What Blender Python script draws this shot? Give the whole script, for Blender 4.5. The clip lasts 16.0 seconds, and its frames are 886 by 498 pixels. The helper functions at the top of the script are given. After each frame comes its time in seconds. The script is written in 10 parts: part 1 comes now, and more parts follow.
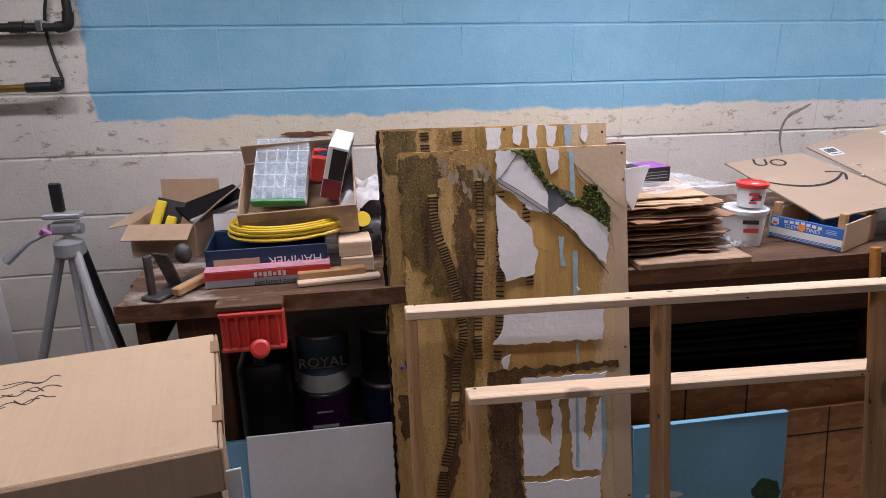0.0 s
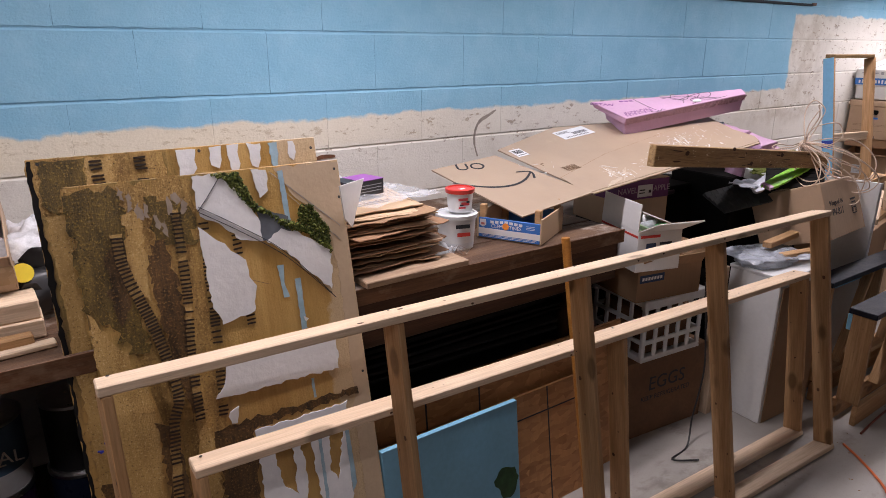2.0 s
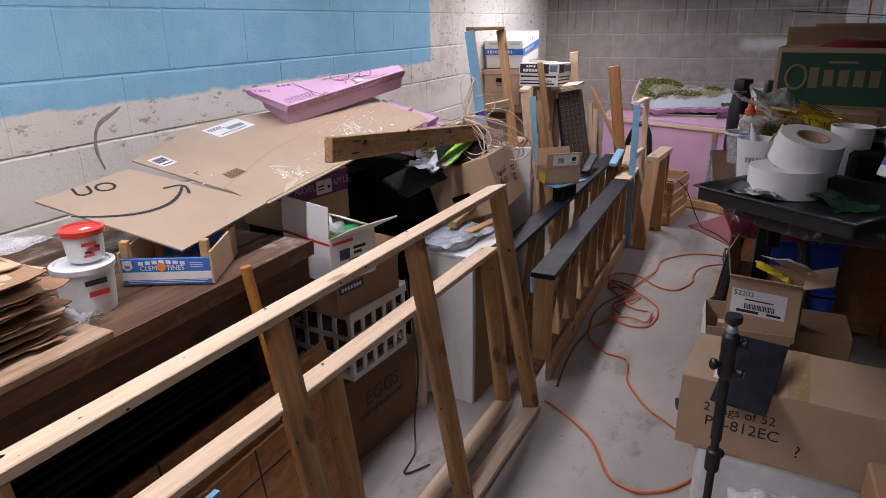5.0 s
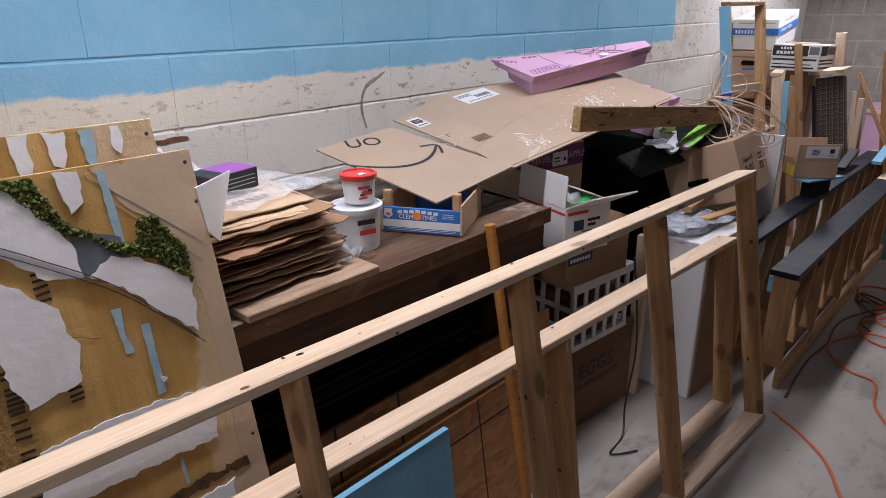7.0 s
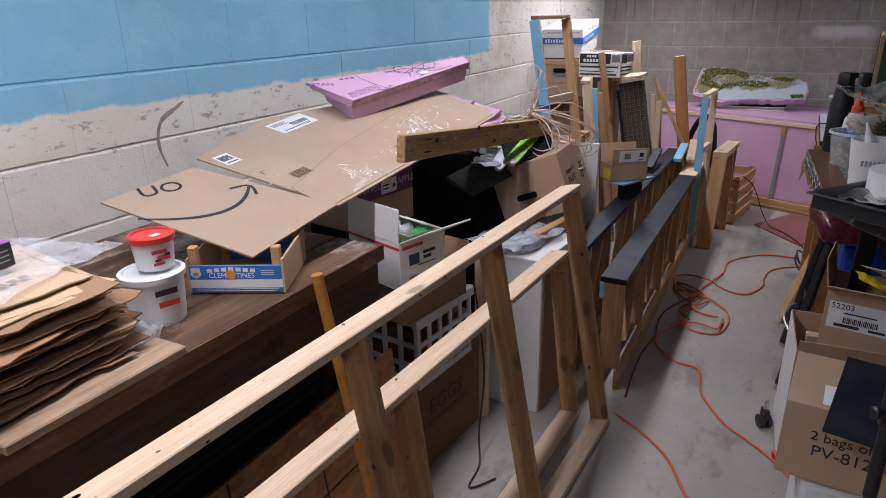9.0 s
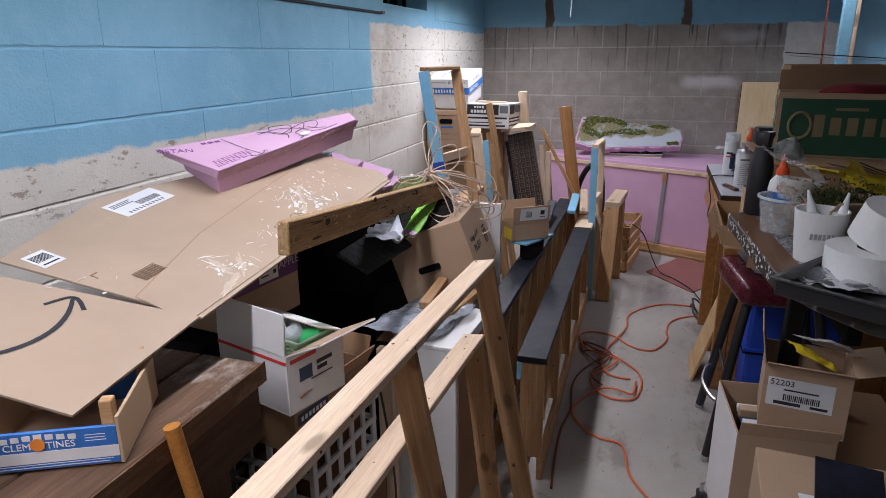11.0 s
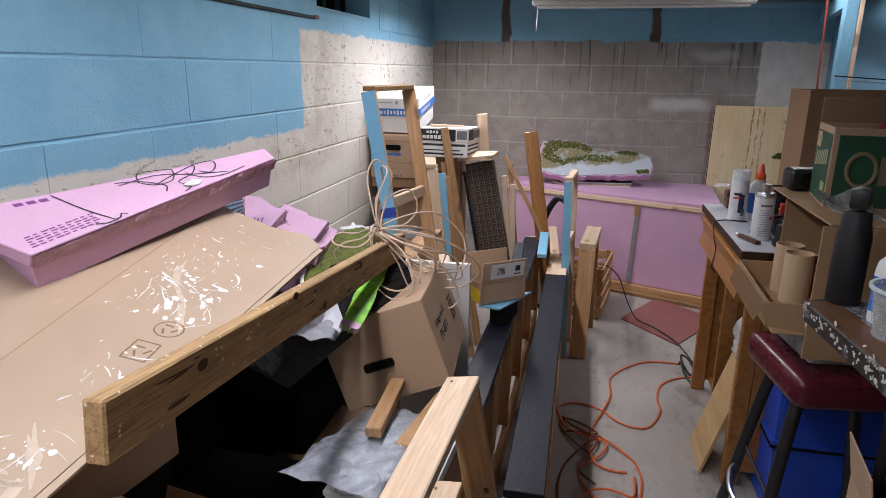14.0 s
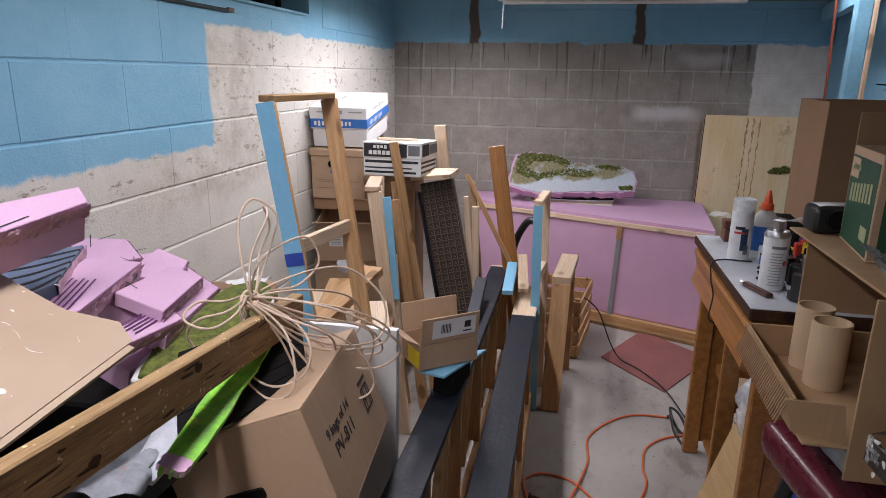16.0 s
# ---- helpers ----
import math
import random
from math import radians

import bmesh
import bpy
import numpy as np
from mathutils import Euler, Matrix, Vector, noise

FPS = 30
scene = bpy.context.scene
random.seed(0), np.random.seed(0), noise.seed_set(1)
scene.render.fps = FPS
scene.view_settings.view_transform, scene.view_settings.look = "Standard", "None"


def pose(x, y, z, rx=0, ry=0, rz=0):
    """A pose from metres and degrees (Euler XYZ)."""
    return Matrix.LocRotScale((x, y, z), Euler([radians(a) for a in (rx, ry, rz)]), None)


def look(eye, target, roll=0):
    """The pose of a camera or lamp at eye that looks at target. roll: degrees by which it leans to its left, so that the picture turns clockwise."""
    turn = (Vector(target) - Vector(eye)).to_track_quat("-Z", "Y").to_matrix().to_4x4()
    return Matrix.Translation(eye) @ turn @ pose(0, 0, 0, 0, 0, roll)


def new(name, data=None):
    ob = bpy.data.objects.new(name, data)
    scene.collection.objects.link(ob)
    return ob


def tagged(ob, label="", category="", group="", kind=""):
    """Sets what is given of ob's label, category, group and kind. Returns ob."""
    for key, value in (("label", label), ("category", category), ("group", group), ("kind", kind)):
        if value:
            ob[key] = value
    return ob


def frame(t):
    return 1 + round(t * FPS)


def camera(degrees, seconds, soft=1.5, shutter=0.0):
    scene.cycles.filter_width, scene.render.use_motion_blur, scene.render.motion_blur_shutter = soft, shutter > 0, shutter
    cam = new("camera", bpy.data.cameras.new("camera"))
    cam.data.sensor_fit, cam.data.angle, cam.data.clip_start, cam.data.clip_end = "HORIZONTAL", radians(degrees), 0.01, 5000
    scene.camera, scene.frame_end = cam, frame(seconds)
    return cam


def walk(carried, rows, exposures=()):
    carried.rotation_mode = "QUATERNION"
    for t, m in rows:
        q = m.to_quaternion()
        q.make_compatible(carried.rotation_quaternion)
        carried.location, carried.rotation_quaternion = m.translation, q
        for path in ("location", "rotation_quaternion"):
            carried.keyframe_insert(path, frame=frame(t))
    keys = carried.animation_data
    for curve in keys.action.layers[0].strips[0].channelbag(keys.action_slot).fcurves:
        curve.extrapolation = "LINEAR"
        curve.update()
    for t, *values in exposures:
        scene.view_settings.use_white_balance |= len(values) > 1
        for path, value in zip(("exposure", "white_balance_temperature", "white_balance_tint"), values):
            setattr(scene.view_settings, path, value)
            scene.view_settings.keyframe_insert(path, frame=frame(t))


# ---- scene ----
cam = camera(68.9, 16.0, soft=0.7)
PATH = [
    (0, (-0.357, -0.163, 1.503), (-0.049, 1.715, 0.888), -0.7),
    (0.5, (-0.359, -0.073, 1.507), (0.233, 1.742, 0.91), 0.3),
    (1, (-0.353, -0.045, 1.506), (0.409, 1.703, 0.902), 0.1),
    (1.5, (-0.34, -0.039, 1.508), (0.617, 1.614, 0.915), -0.3),
    (2, (-0.306, -0.026, 1.504), (0.789, 1.537, 0.908), 0.1),
    (2.5, (-0.229, -0.025, 1.508), (0.957, 1.479, 0.933), -0.9),
    (3, (-0.154, -0.018, 1.519), (1.127, 1.384, 0.893), -0.5),
    (3.5, (-0.118, 0.06, 1.523), (1.402, 1.21, 0.919), -0.9),
    (3.7, (-0.116, 0.106, 1.518), (1.484, 1.167, 0.957), -1.4),
    (5.8, (0.029, 0.36, 1.474), (1.737, 1.118, 0.763), 0.2),
    (6, (0.018, 0.384, 1.459), (1.67, 1.235, 0.72), 0.1),
    (6.5, (-0.042, 0.37, 1.452), (1.487, 1.433, 0.724), 0.1),
    (7, (-0.111, 0.34, 1.463), (1.246, 1.633, 0.763), -0.7),
    (7.5, (-0.135, 0.323, 1.48), (1.18, 1.66, 0.786), 0.5),
    (8, (-0.085, 0.341, 1.506), (1.434, 1.459, 0.841), 0.7),
    (8.2, (-0.05, 0.363, 1.512), (1.538, 1.384, 0.853), 0.4),
    (10.3, (0.215, 0.5, 1.502), (1.894, 1.328, 0.798), -1.3),
    (10.5, (0.258, 0.526, 1.51), (1.974, 1.295, 0.83), -0.5),
    (11, (0.367, 0.629, 1.531), (2.191, 1.213, 0.952), -0.4),
    (11.5, (0.452, 0.688, 1.522), (2.293, 1.197, 0.928), -0.4),
    (12, (0.586, 0.693, 1.526), (2.432, 1.257, 1.002), -0.3),
    (12.5, (0.697, 0.676, 1.525), (2.516, 1.296, 0.971), -0.5),
    (13, (0.826, 0.741, 1.531), (2.685, 1.245, 0.993), 0.4),
    (13.5, (0.936, 0.841, 1.541), (2.823, 1.275, 1.04), -0.2),
    (14, (1.013, 0.869, 1.533), (2.895, 1.282, 0.996), 0.7),
    (14.5, (1.161, 0.83, 1.53), (3.039, 1.256, 0.99), 1.0),
    (15, (1.295, 0.763, 1.531), (3.149, 1.226, 0.94), -0.3),
    (15.5, (1.449, 0.78, 1.531), (3.328, 1.201, 0.991), 0.6),
    (16, (1.575, 0.816, 1.535), (3.469, 1.189, 1.011), 0.9),
]
walk(cam, [(t, look(eye, target, roll)) for t, eye, target, roll in PATH], ((0.0, 0.04, 7050, 11), (1.5, 0.02, 7500, 11), (2.5, -0.06, 7450, 12), (3.5, -0.12, 7350, 11), (6.0, 0.0, 7050, 8), (7.0, -0.2, 6950, 7), (8.0, -0.18, 6950, 7), (10.5, -0.1, 6850, 6), (12.0, -0.02, 6900, 5), (13.5, 0.0, 7150, 5), (16.0, 0.02, 7200, 6)))

# ---- world and lamps ----
world = bpy.data.worlds.new("world")
scene.world = world
world.use_nodes = True
world.node_tree.nodes["Background"].inputs[0].default_value = (0.55, 0.6, 0.7, 1)
world.node_tree.nodes["Background"].inputs[1].default_value = 0.002

YW, XE, YS, XWEST, ZC = 2.15, 6.37, -0.80, -2.6, 2.24   # room planes
ZA, XA, BL, CO = 1.35, -0.31, 0.4064, 0.2032            # a bed joint, a head joint, block length, course


def area_lamp(name, x, y, z, sx, sy, watts, colour=(0.855, 0.85, 1.04)):
    data = bpy.data.lights.new(name, "AREA")
    data.shape, data.size, data.size_y, data.energy, data.color = "RECTANGLE", sx, sy, watts, colour
    data.spread = radians(160)   # the tubes sit inside a folded reflector
    ob = new(name, data)
    ob.matrix_world = pose(x, y, z)
    return ob


LAMPS = ((5.07, 1.53, 2.00), (3.57, 1.43, 2.06), (2.07, 1.43, 2.06), (0.57, 1.43, 2.06), (-0.93, 1.40, 2.08), (-0.60, 0.35, 2.10), (5.00, -0.30, 2.12))   # lit shop lights: a row of five and two more
for (lx, ly, lz), watts in zip(LAMPS, (22, 12, 12, 17, 9, 6, 9)):
    area_lamp("tube_light", lx, ly, lz - 0.008, 1.18, 0.07, watts)

# ---- node helpers ----


def nodes_of(name):
    m = bpy.data.materials.new(name)
    m.use_nodes = True
    t = m.node_tree
    return m, t, t.nodes["Principled BSDF"]


def add(t, kind, **kw):
    n = t.nodes.new(kind)
    for key, value in kw.items():
        n.inputs[key.replace("_", " ")].default_value = value
    return n


def mixc(t, fac, a, b, blend="MIX"):
    n = t.nodes.new("ShaderNodeMix")
    n.data_type, n.blend_type = "RGBA", blend
    for sock, v in ((n.inputs[0], fac), (n.inputs[6], a), (n.inputs[7], b)):
        if isinstance(v, bpy.types.NodeSocket):
            t.links.new(v, sock)
        else:
            sock.default_value = (*v, 1) if isinstance(v, tuple) and len(v) == 3 else v
    return n.outputs[2]


def ramp(t, fac, lo, hi, a=0.0, b=1.0):
    n = t.nodes.new("ShaderNodeMapRange")
    n.clamp = True
    t.links.new(fac, n.inputs[0])
    for i, v in ((1, lo), (2, hi), (3, a), (4, b)):
        n.inputs[i].default_value = v
    return n.outputs[0]


def mth(t, op, a, b=0.0):
    n = t.nodes.new("ShaderNodeMath")
    n.operation = op
    for i, v in ((0, a), (1, b)):
        if isinstance(v, bpy.types.NodeSocket):
            t.links.new(v, n.inputs[i])
        else:
            n.inputs[i].default_value = v
    return n.outputs[0]


def coords(t, stretch=(1, 1, 1), world_space=False, shuffle=True):
    src = t.nodes.new("ShaderNodeNewGeometry").outputs["Position"] if world_space else t.nodes.new("ShaderNodeTexCoord").outputs["Object"]
    mp = t.nodes.new("ShaderNodeMapping")
    mp.inputs["Scale"].default_value = stretch
    t.links.new(src, mp.inputs["Vector"])
    if shuffle and not world_space:
        info = t.nodes.new("ShaderNodeObjectInfo")
        t.links.new(mth(t, "MULTIPLY", info.outputs["Random"], 37.0), mp.inputs["Location"])
    return mp.outputs["Vector"]


def noise_of(t, vec, scale, detail=4.0, rough=0.6):
    n = add(t, "ShaderNodeTexNoise", Scale=scale, Detail=detail, Roughness=rough)
    t.links.new(vec, n.inputs["Vector"])
    return n.outputs["Fac"]


def bump_of(t, bsdf, height, strength, distance=0.01):
    b = add(t, "ShaderNodeBump", Strength=strength, Distance=distance)
    t.links.new(height, b.inputs["Height"])
    t.links.new(b.outputs["Normal"], bsdf.inputs["Normal"])


def tone(c, k):
    return tuple(min(1.0, max(0.0, v * k)) for v in c)


def mat(name, col, rough=0.7, metal=0.0, var=0.18, scale=6.0, bump=0.15, bscale=70.0, spec=0.4, stain=None, world_space=False):
    """Plain surface: colour that drifts at two scales, a fine relief, uneven gloss."""
    m, t, b = nodes_of(name)
    v = coords(t, world_space=world_space)
    n1, n2 = noise_of(t, v, scale), noise_of(t, v, bscale, 3.0)
    c = mixc(t, ramp(t, n1, 0.3, 0.7), tone(col, 1 - var), tone(col, 1 + var))
    c = mixc(t, mth(t, "MULTIPLY", ramp(t, n2, 0.35, 0.75), 0.42), c, tone(col, 1 - 1.6 * var - 0.06))
    if stain:
        c = mixc(t, ramp(t, noise_of(t, v, scale * 0.7, 6.0, 0.7), 0.58, 0.72), c, stain)
    t.links.new(c, b.inputs["Base Color"])
    b.inputs["Metallic"].default_value, b.inputs["Specular IOR Level"].default_value = metal, spec
    t.links.new(ramp(t, n1, 0.2, 0.8, max(0.04, rough - 0.12), min(1, rough + 0.1)), b.inputs["Roughness"])
    if bump:
        bump_of(t, b, n2, bump, 0.004)
    return m


def wood(name, col, dark, rough=0.6, knots=True, grain=1.0, shuffle=True, dirt=None, gloss=0.3):
    """Sawn wood with the grain along local x."""
    m, t, b = nodes_of(name)
    v = coords(t, (1.2, 16, 16), shuffle=shuffle)
    g = noise_of(t, v, 2.2 * grain, 5.0, 0.65)
    fine = noise_of(t, coords(t, (6, 140, 140), shuffle=shuffle), 1.6, 3.0, 0.7)
    c = mixc(t, ramp(t, g, 0.32, 0.68), dark, col)
    c = mixc(t, mth(t, "MULTIPLY", ramp(t, fine, 0.4, 0.7), 0.6), c, tone(dark, 0.72))
    if knots:
        vo = add(t, "ShaderNodeTexVoronoi", Scale=1.0)
        t.links.new(coords(t, (4.5, 9, 9), shuffle=shuffle), vo.inputs["Vector"])
        c = mixc(t, ramp(t, vo.outputs["Distance"], 0.13, 0.20, 0.85, 0.0), c, tone(dark, 0.45))
    if dirt:
        c = mixc(t, ramp(t, noise_of(t, coords(t, (3, 5, 5)), 1.3, 6.0, 0.7), 0.52, 0.7), c, dirt)
    info = t.nodes.new("ShaderNodeObjectInfo")
    hsv = t.nodes.new("ShaderNodeHueSaturation")
    t.links.new(c, hsv.inputs["Color"])
    t.links.new(ramp(t, info.outputs["Random"], 0, 1, 0.86, 1.12), hsv.inputs["Value"])
    t.links.new(hsv.outputs["Color"], b.inputs["Base Color"])
    b.inputs["Roughness"].default_value, b.inputs["Specular IOR Level"].default_value = rough, gloss
    bump_of(t, b, fine, 0.35, 0.003)
    return m


def cardboard(name, col, rough=0.6, var=0.09, wear=1.0):
    """Corrugated card: faint flutes, scuffed pale patches, smudges and fine fibre."""
    m, t, b = nodes_of(name)
    v = coords(t)
    n1, fibre = noise_of(t, v, 3), noise_of(t, v, 150, 3)
    flute = noise_of(t, coords(t, (150, 2.5, 2.5)), 1.0, 2)
    c = mixc(t, ramp(t, n1, 0.3, 0.7), tone(col, 1 - var), tone(col, 1 + var))
    c = mixc(t, mth(t, "MULTIPLY", ramp(t, flute, 0.42, 0.62), 0.22 * wear), c, tone(col, 0.78))
    scuff = mth(t, "MULTIPLY", ramp(t, noise_of(t, coords(t, (1, 2.4, 1.6)), 17, 6, 0.75), 0.60, 0.70), ramp(t, noise_of(t, v, 2.6, 3), 0.48, 0.62))
    c = mixc(t, mth(t, "MULTIPLY", scuff, 0.45 * wear), c, tone(col, 1.45))
    c = mixc(t, mth(t, "MULTIPLY", ramp(t, noise_of(t, v, 8, 6, 0.7), 0.58, 0.74), 0.40 * wear), c, tone(col, 0.62))
    c = mixc(t, mth(t, "MULTIPLY", ramp(t, fibre, 0.55, 0.75), 0.25), c, tone(col, 0.7))
    t.links.new(c, b.inputs["Base Color"])
    t.links.new(ramp(t, n1, 0.2, 0.8, rough - 0.1, rough + 0.12), b.inputs["Roughness"])
    b.inputs["Specular IOR Level"].default_value = 0.35
    bump_of(t, b, mth(t, "ADD", flute, mth(t, "MULTIPLY", fibre, 0.4)), 0.10, 0.003)
    return m


def plain(name, col, rough=0.5, metal=0.0, spec=0.5):
    m, t, b = nodes_of(name)
    n = noise_of(t, coords(t), 25.0, 4.0)
    t.links.new(mixc(t, ramp(t, n, 0.3, 0.7), tone(col, 0.9), tone(col, 1.08)), b.inputs["Base Color"])
    t.links.new(ramp(t, n, 0.2, 0.8, max(0.03, rough - 0.08), min(1, rough + 0.08)), b.inputs["Roughness"])
    b.inputs["Metallic"].default_value, b.inputs["Specular IOR Level"].default_value = metal, spec
    return m


def clear(name, col=(0.95, 0.97, 0.98), rough=0.12, alpha=0.35):
    """Thin clear plastic: a film that lets most light pass."""
    m, t, b = nodes_of(name)
    b.inputs["Base Color"].default_value = (*col, 1)
    b.inputs["Roughness"].default_value = rough
    n = noise_of(t, coords(t), 14.0, 5.0, 0.7)
    t.links.new(ramp(t, n, 0.3, 0.75, alpha * 0.45, min(1.0, alpha * 1.7)), b.inputs["Alpha"])
    bump_of(t, b, n, 0.5, 0.01)
    return m


# ---- mesh helpers ----


def thing(name, label, category, m=None, group="", kind=""):
    ob = new(name)
    ob.empty_display_size = 0.05
    ob.matrix_world = m if m is not None else Matrix()
    return tagged(ob, label, category, group, kind)


def smooth_of(bm, angle=0.6):
    for f in bm.faces:
        f.smooth = True
    for e in bm.edges:
        if len(e.link_faces) == 2 and e.calc_face_angle(0) > angle:
            e.smooth = False


def mesh_of(name, bm, material, smooth=False):
    if smooth:
        smooth_of(bm)
    me = bpy.data.meshes.new(name)
    bm.to_mesh(me)
    bm.free()
    for mm in material if isinstance(material, (list, tuple)) else [material]:
        me.materials.append(mm)
    return me


def part(name, bm, material, parent=None, label="", m=None, smooth=False):
    ob = new(name, bm if isinstance(bm, bpy.types.Mesh) else mesh_of(name, bm, material, smooth))
    if parent is not None:
        ob.parent = parent
    ob.matrix_basis = m if m is not None else Matrix()
    return tagged(ob, label)


def single(name, bm, material, label, category, m=None, group="", kind="", smooth=False):
    return tagged(part(name, bm, material, None, "", m, smooth), label, category, group, kind)


def bevel(bm, r, seg=1):
    if r > 0:
        bmesh.ops.bevel(bm, geom=bm.edges[:], offset=r, segments=seg, affect="EDGES", profile=0.6)
    return bm


def box(x0, x1, y0, y1, z0, z1, r=0.0, seg=1):
    bm = bmesh.new()
    bmesh.ops.create_cube(bm, size=1, matrix=Matrix.Translation(((x0 + x1) / 2, (y0 + y1) / 2, (z0 + z1) / 2)) @ Matrix.Diagonal((x1 - x0, y1 - y0, z1 - z0, 1)))
    return bevel(bm, r, seg)


def cbox(sx, sy, sz, r=0.0, seg=1):
    return box(-sx / 2, sx / 2, -sy / 2, sy / 2, -sz / 2, sz / 2, r, seg)


def join(*bms):
    out = bmesh.new()
    for bm in bms:
        me = bpy.data.meshes.new("tmp")
        bm.to_mesh(me)
        bm.free()
        out.from_mesh(me)
        bpy.data.meshes.remove(me)
    return out


def moved(bm, m):
    bm.transform(m)
    return bm


def axes(p0, p1, up=(0, 0, 1)):
    """A frame at the middle of p0-p1, x along it, z as near to up as can be."""
    p0, p1 = Vector(p0), Vector(p1)
    x = (p1 - p0).normalized()
    y = Vector(up).cross(x).normalized()
    z = x.cross(y)
    return Matrix.LocRotScale((p0 + p1) / 2, Matrix((x, y, z)).transposed(), None), (p1 - p0).length


def board(name, p0, p1, width, thick, material, parent=None, up=(0, 0, 1), label="", r=0.0025):
    """A board between two points; width across, thick along up."""
    m, length = axes(p0, p1, up)
    return part(name, cbox(length, width, thick, r), material, parent, label, m)


def lathe(profile, seg=28, cap=True):
    """Turned shape from (radius, z) pairs."""
    bm = bmesh.new()
    rings = []
    for r, z in profile:
        rings.append([bm.verts.new((r * math.cos(2 * math.pi * i / seg), r * math.sin(2 * math.pi * i / seg), z)) for i in range(seg)])
    for a, b in zip(rings, rings[1:]):
        for i in range(seg):
            j = (i + 1) % seg
            bm.faces.new((a[i], a[j], b[j], b[i]))
    if cap:
        bm.faces.new(list(reversed(rings[0])))
        bm.faces.new(rings[-1])
    bmesh.ops.recalc_face_normals(bm, faces=bm.faces[:])
    return bm


def tube(points, radius, seg=8, closed=False):
    """A round rod or cable along points; radius one number or one a point."""
    pts = [Vector(q) for q in points]
    n = len(pts)
    radii = radius if isinstance(radius, (list, tuple)) else [radius] * n
    bm = bmesh.new()
    rings, normal = [], None
    for i, q in enumerate(pts):
        a, b = pts[(i - 1) % n if closed else max(i - 1, 0)], pts[(i + 1) % n if closed else min(i + 1, n - 1)]
        d = (b - a).normalized()
        if normal is None:
            normal = d.orthogonal().normalized()
        normal = (normal - d * normal.dot(d)).normalized()
        side = d.cross(normal)
        rings.append([bm.verts.new(q + (normal * math.cos(2 * math.pi * k / seg) + side * math.sin(2 * math.pi * k / seg)) * radii[i]) for k in range(seg)])
    pairs = list(zip(rings, rings[1:])) + ([(rings[-1], rings[0])] if closed else [])
    for a, b in pairs:
        for k in range(seg):
            j = (k + 1) % seg
            bm.faces.new((a[k], a[j], b[j], b[k]))
    if not closed:
        bm.faces.new(list(reversed(rings[0])))
        bm.faces.new(rings[-1])
    bmesh.ops.recalc_face_normals(bm, faces=bm.faces[:])
    return bm


def spline(points, step=8, closed=False):
    """Catmull-Rom through points."""
    pts = [Vector(q) for q in points]
    n = len(pts)
    out = []
    for i in range(n if closed else n - 1):
        if closed:
            a, b, c, d = (pts[(i + k - 1) % n] for k in range(4))
        else:
            a, b, c, d = pts[max(i - 1, 0)], pts[i], pts[i + 1], pts[min(i + 2, n - 1)]
        for k in range(step):
            s = k / step
            out.append(0.5 * ((2 * b) + (c - a) * s + (2 * a - 5 * b + 4 * c - d) * s * s + (3 * b - a - 3 * c + d) * s ** 3))
    return out if closed else out + [pts[-1]]


def sheet(outline, thick, r=0.0):
    """A flat piece of any outline in the xy plane, thick along z."""
    bm = bmesh.new()
    f = bm.faces.new([bm.verts.new((x, y, 0)) for x, y in outline])
    ext = bmesh.ops.extrude_face_region(bm, geom=[f])
    bmesh.ops.translate(bm, vec=(0, 0, thick), verts=[g for g in ext["geom"] if isinstance(g, bmesh.types.BMVert)])
    bmesh.ops.recalc_face_normals(bm, faces=bm.faces[:])
    return bevel(bm, r)


def ragged(cx, cy, rx, ry, n=28, rough=0.18, seed=1, power=2.6):
    """An uneven closed outline round a middle."""
    rnd = random.Random(seed)
    k = [rnd.uniform(-1, 1) for _ in range(n)]
    out = []
    for i in range(n):
        a = 2 * math.pi * i / n
        c, s = math.cos(a), math.sin(a)
        q = (abs(c) ** power + abs(s) ** power) ** (-1 / power)
        s2 = q * (1 + rough * (0.6 * k[i] + 0.4 * k[(i + 1) % n]))
        out.append((cx + rx * c * s2, cy + ry * s * s2))
    return out


def blob(radius, seed, amount=0.3, scale=2.0, sub=3, squash=(1, 1, 1)):
    bm = bmesh.new()
    bmesh.ops.create_icosphere(bm, subdivisions=sub, radius=radius)
    for v in bm.verts:
        d = noise.noise(v.co / radius * scale + Vector((seed * 7.3, seed * 1.7, 0)))
        v.co *= 1 + amount * d
        v.co = Vector((v.co.x * squash[0], v.co.y * squash[1], v.co.z * squash[2]))
    return bm


def crumpled(sx, sy, nx, ny, height, seed, droop=0.0):
    """A crumpled film or cloth lying in xy."""
    bm = bmesh.new()
    grid = []
    for j in range(ny + 1):
        row = []
        for i in range(nx + 1):
            x, y = (i / nx - 0.5) * sx, (j / ny - 0.5) * sy
            q = Vector((x, y, 0)) * 14 + Vector((seed * 3.1, seed, seed))
            z = height * (noise.noise(q) + 0.6 * abs(noise.noise(q * 2.3)))
            e = max(abs(i / nx - 0.5), abs(j / ny - 0.5)) * 2
            row.append(bm.verts.new((x + 0.02 * noise.noise(q * 1.7), y + 0.02 * noise.noise(q * 1.3 + Vector((5, 0, 0))), z - droop * max(0, e - 0.7))))
        grid.append(row)
    for j in range(ny):
        for i in range(nx):
            bm.faces.new((grid[j][i], grid[j][i + 1], grid[j + 1][i + 1], grid[j + 1][i]))
    return bm


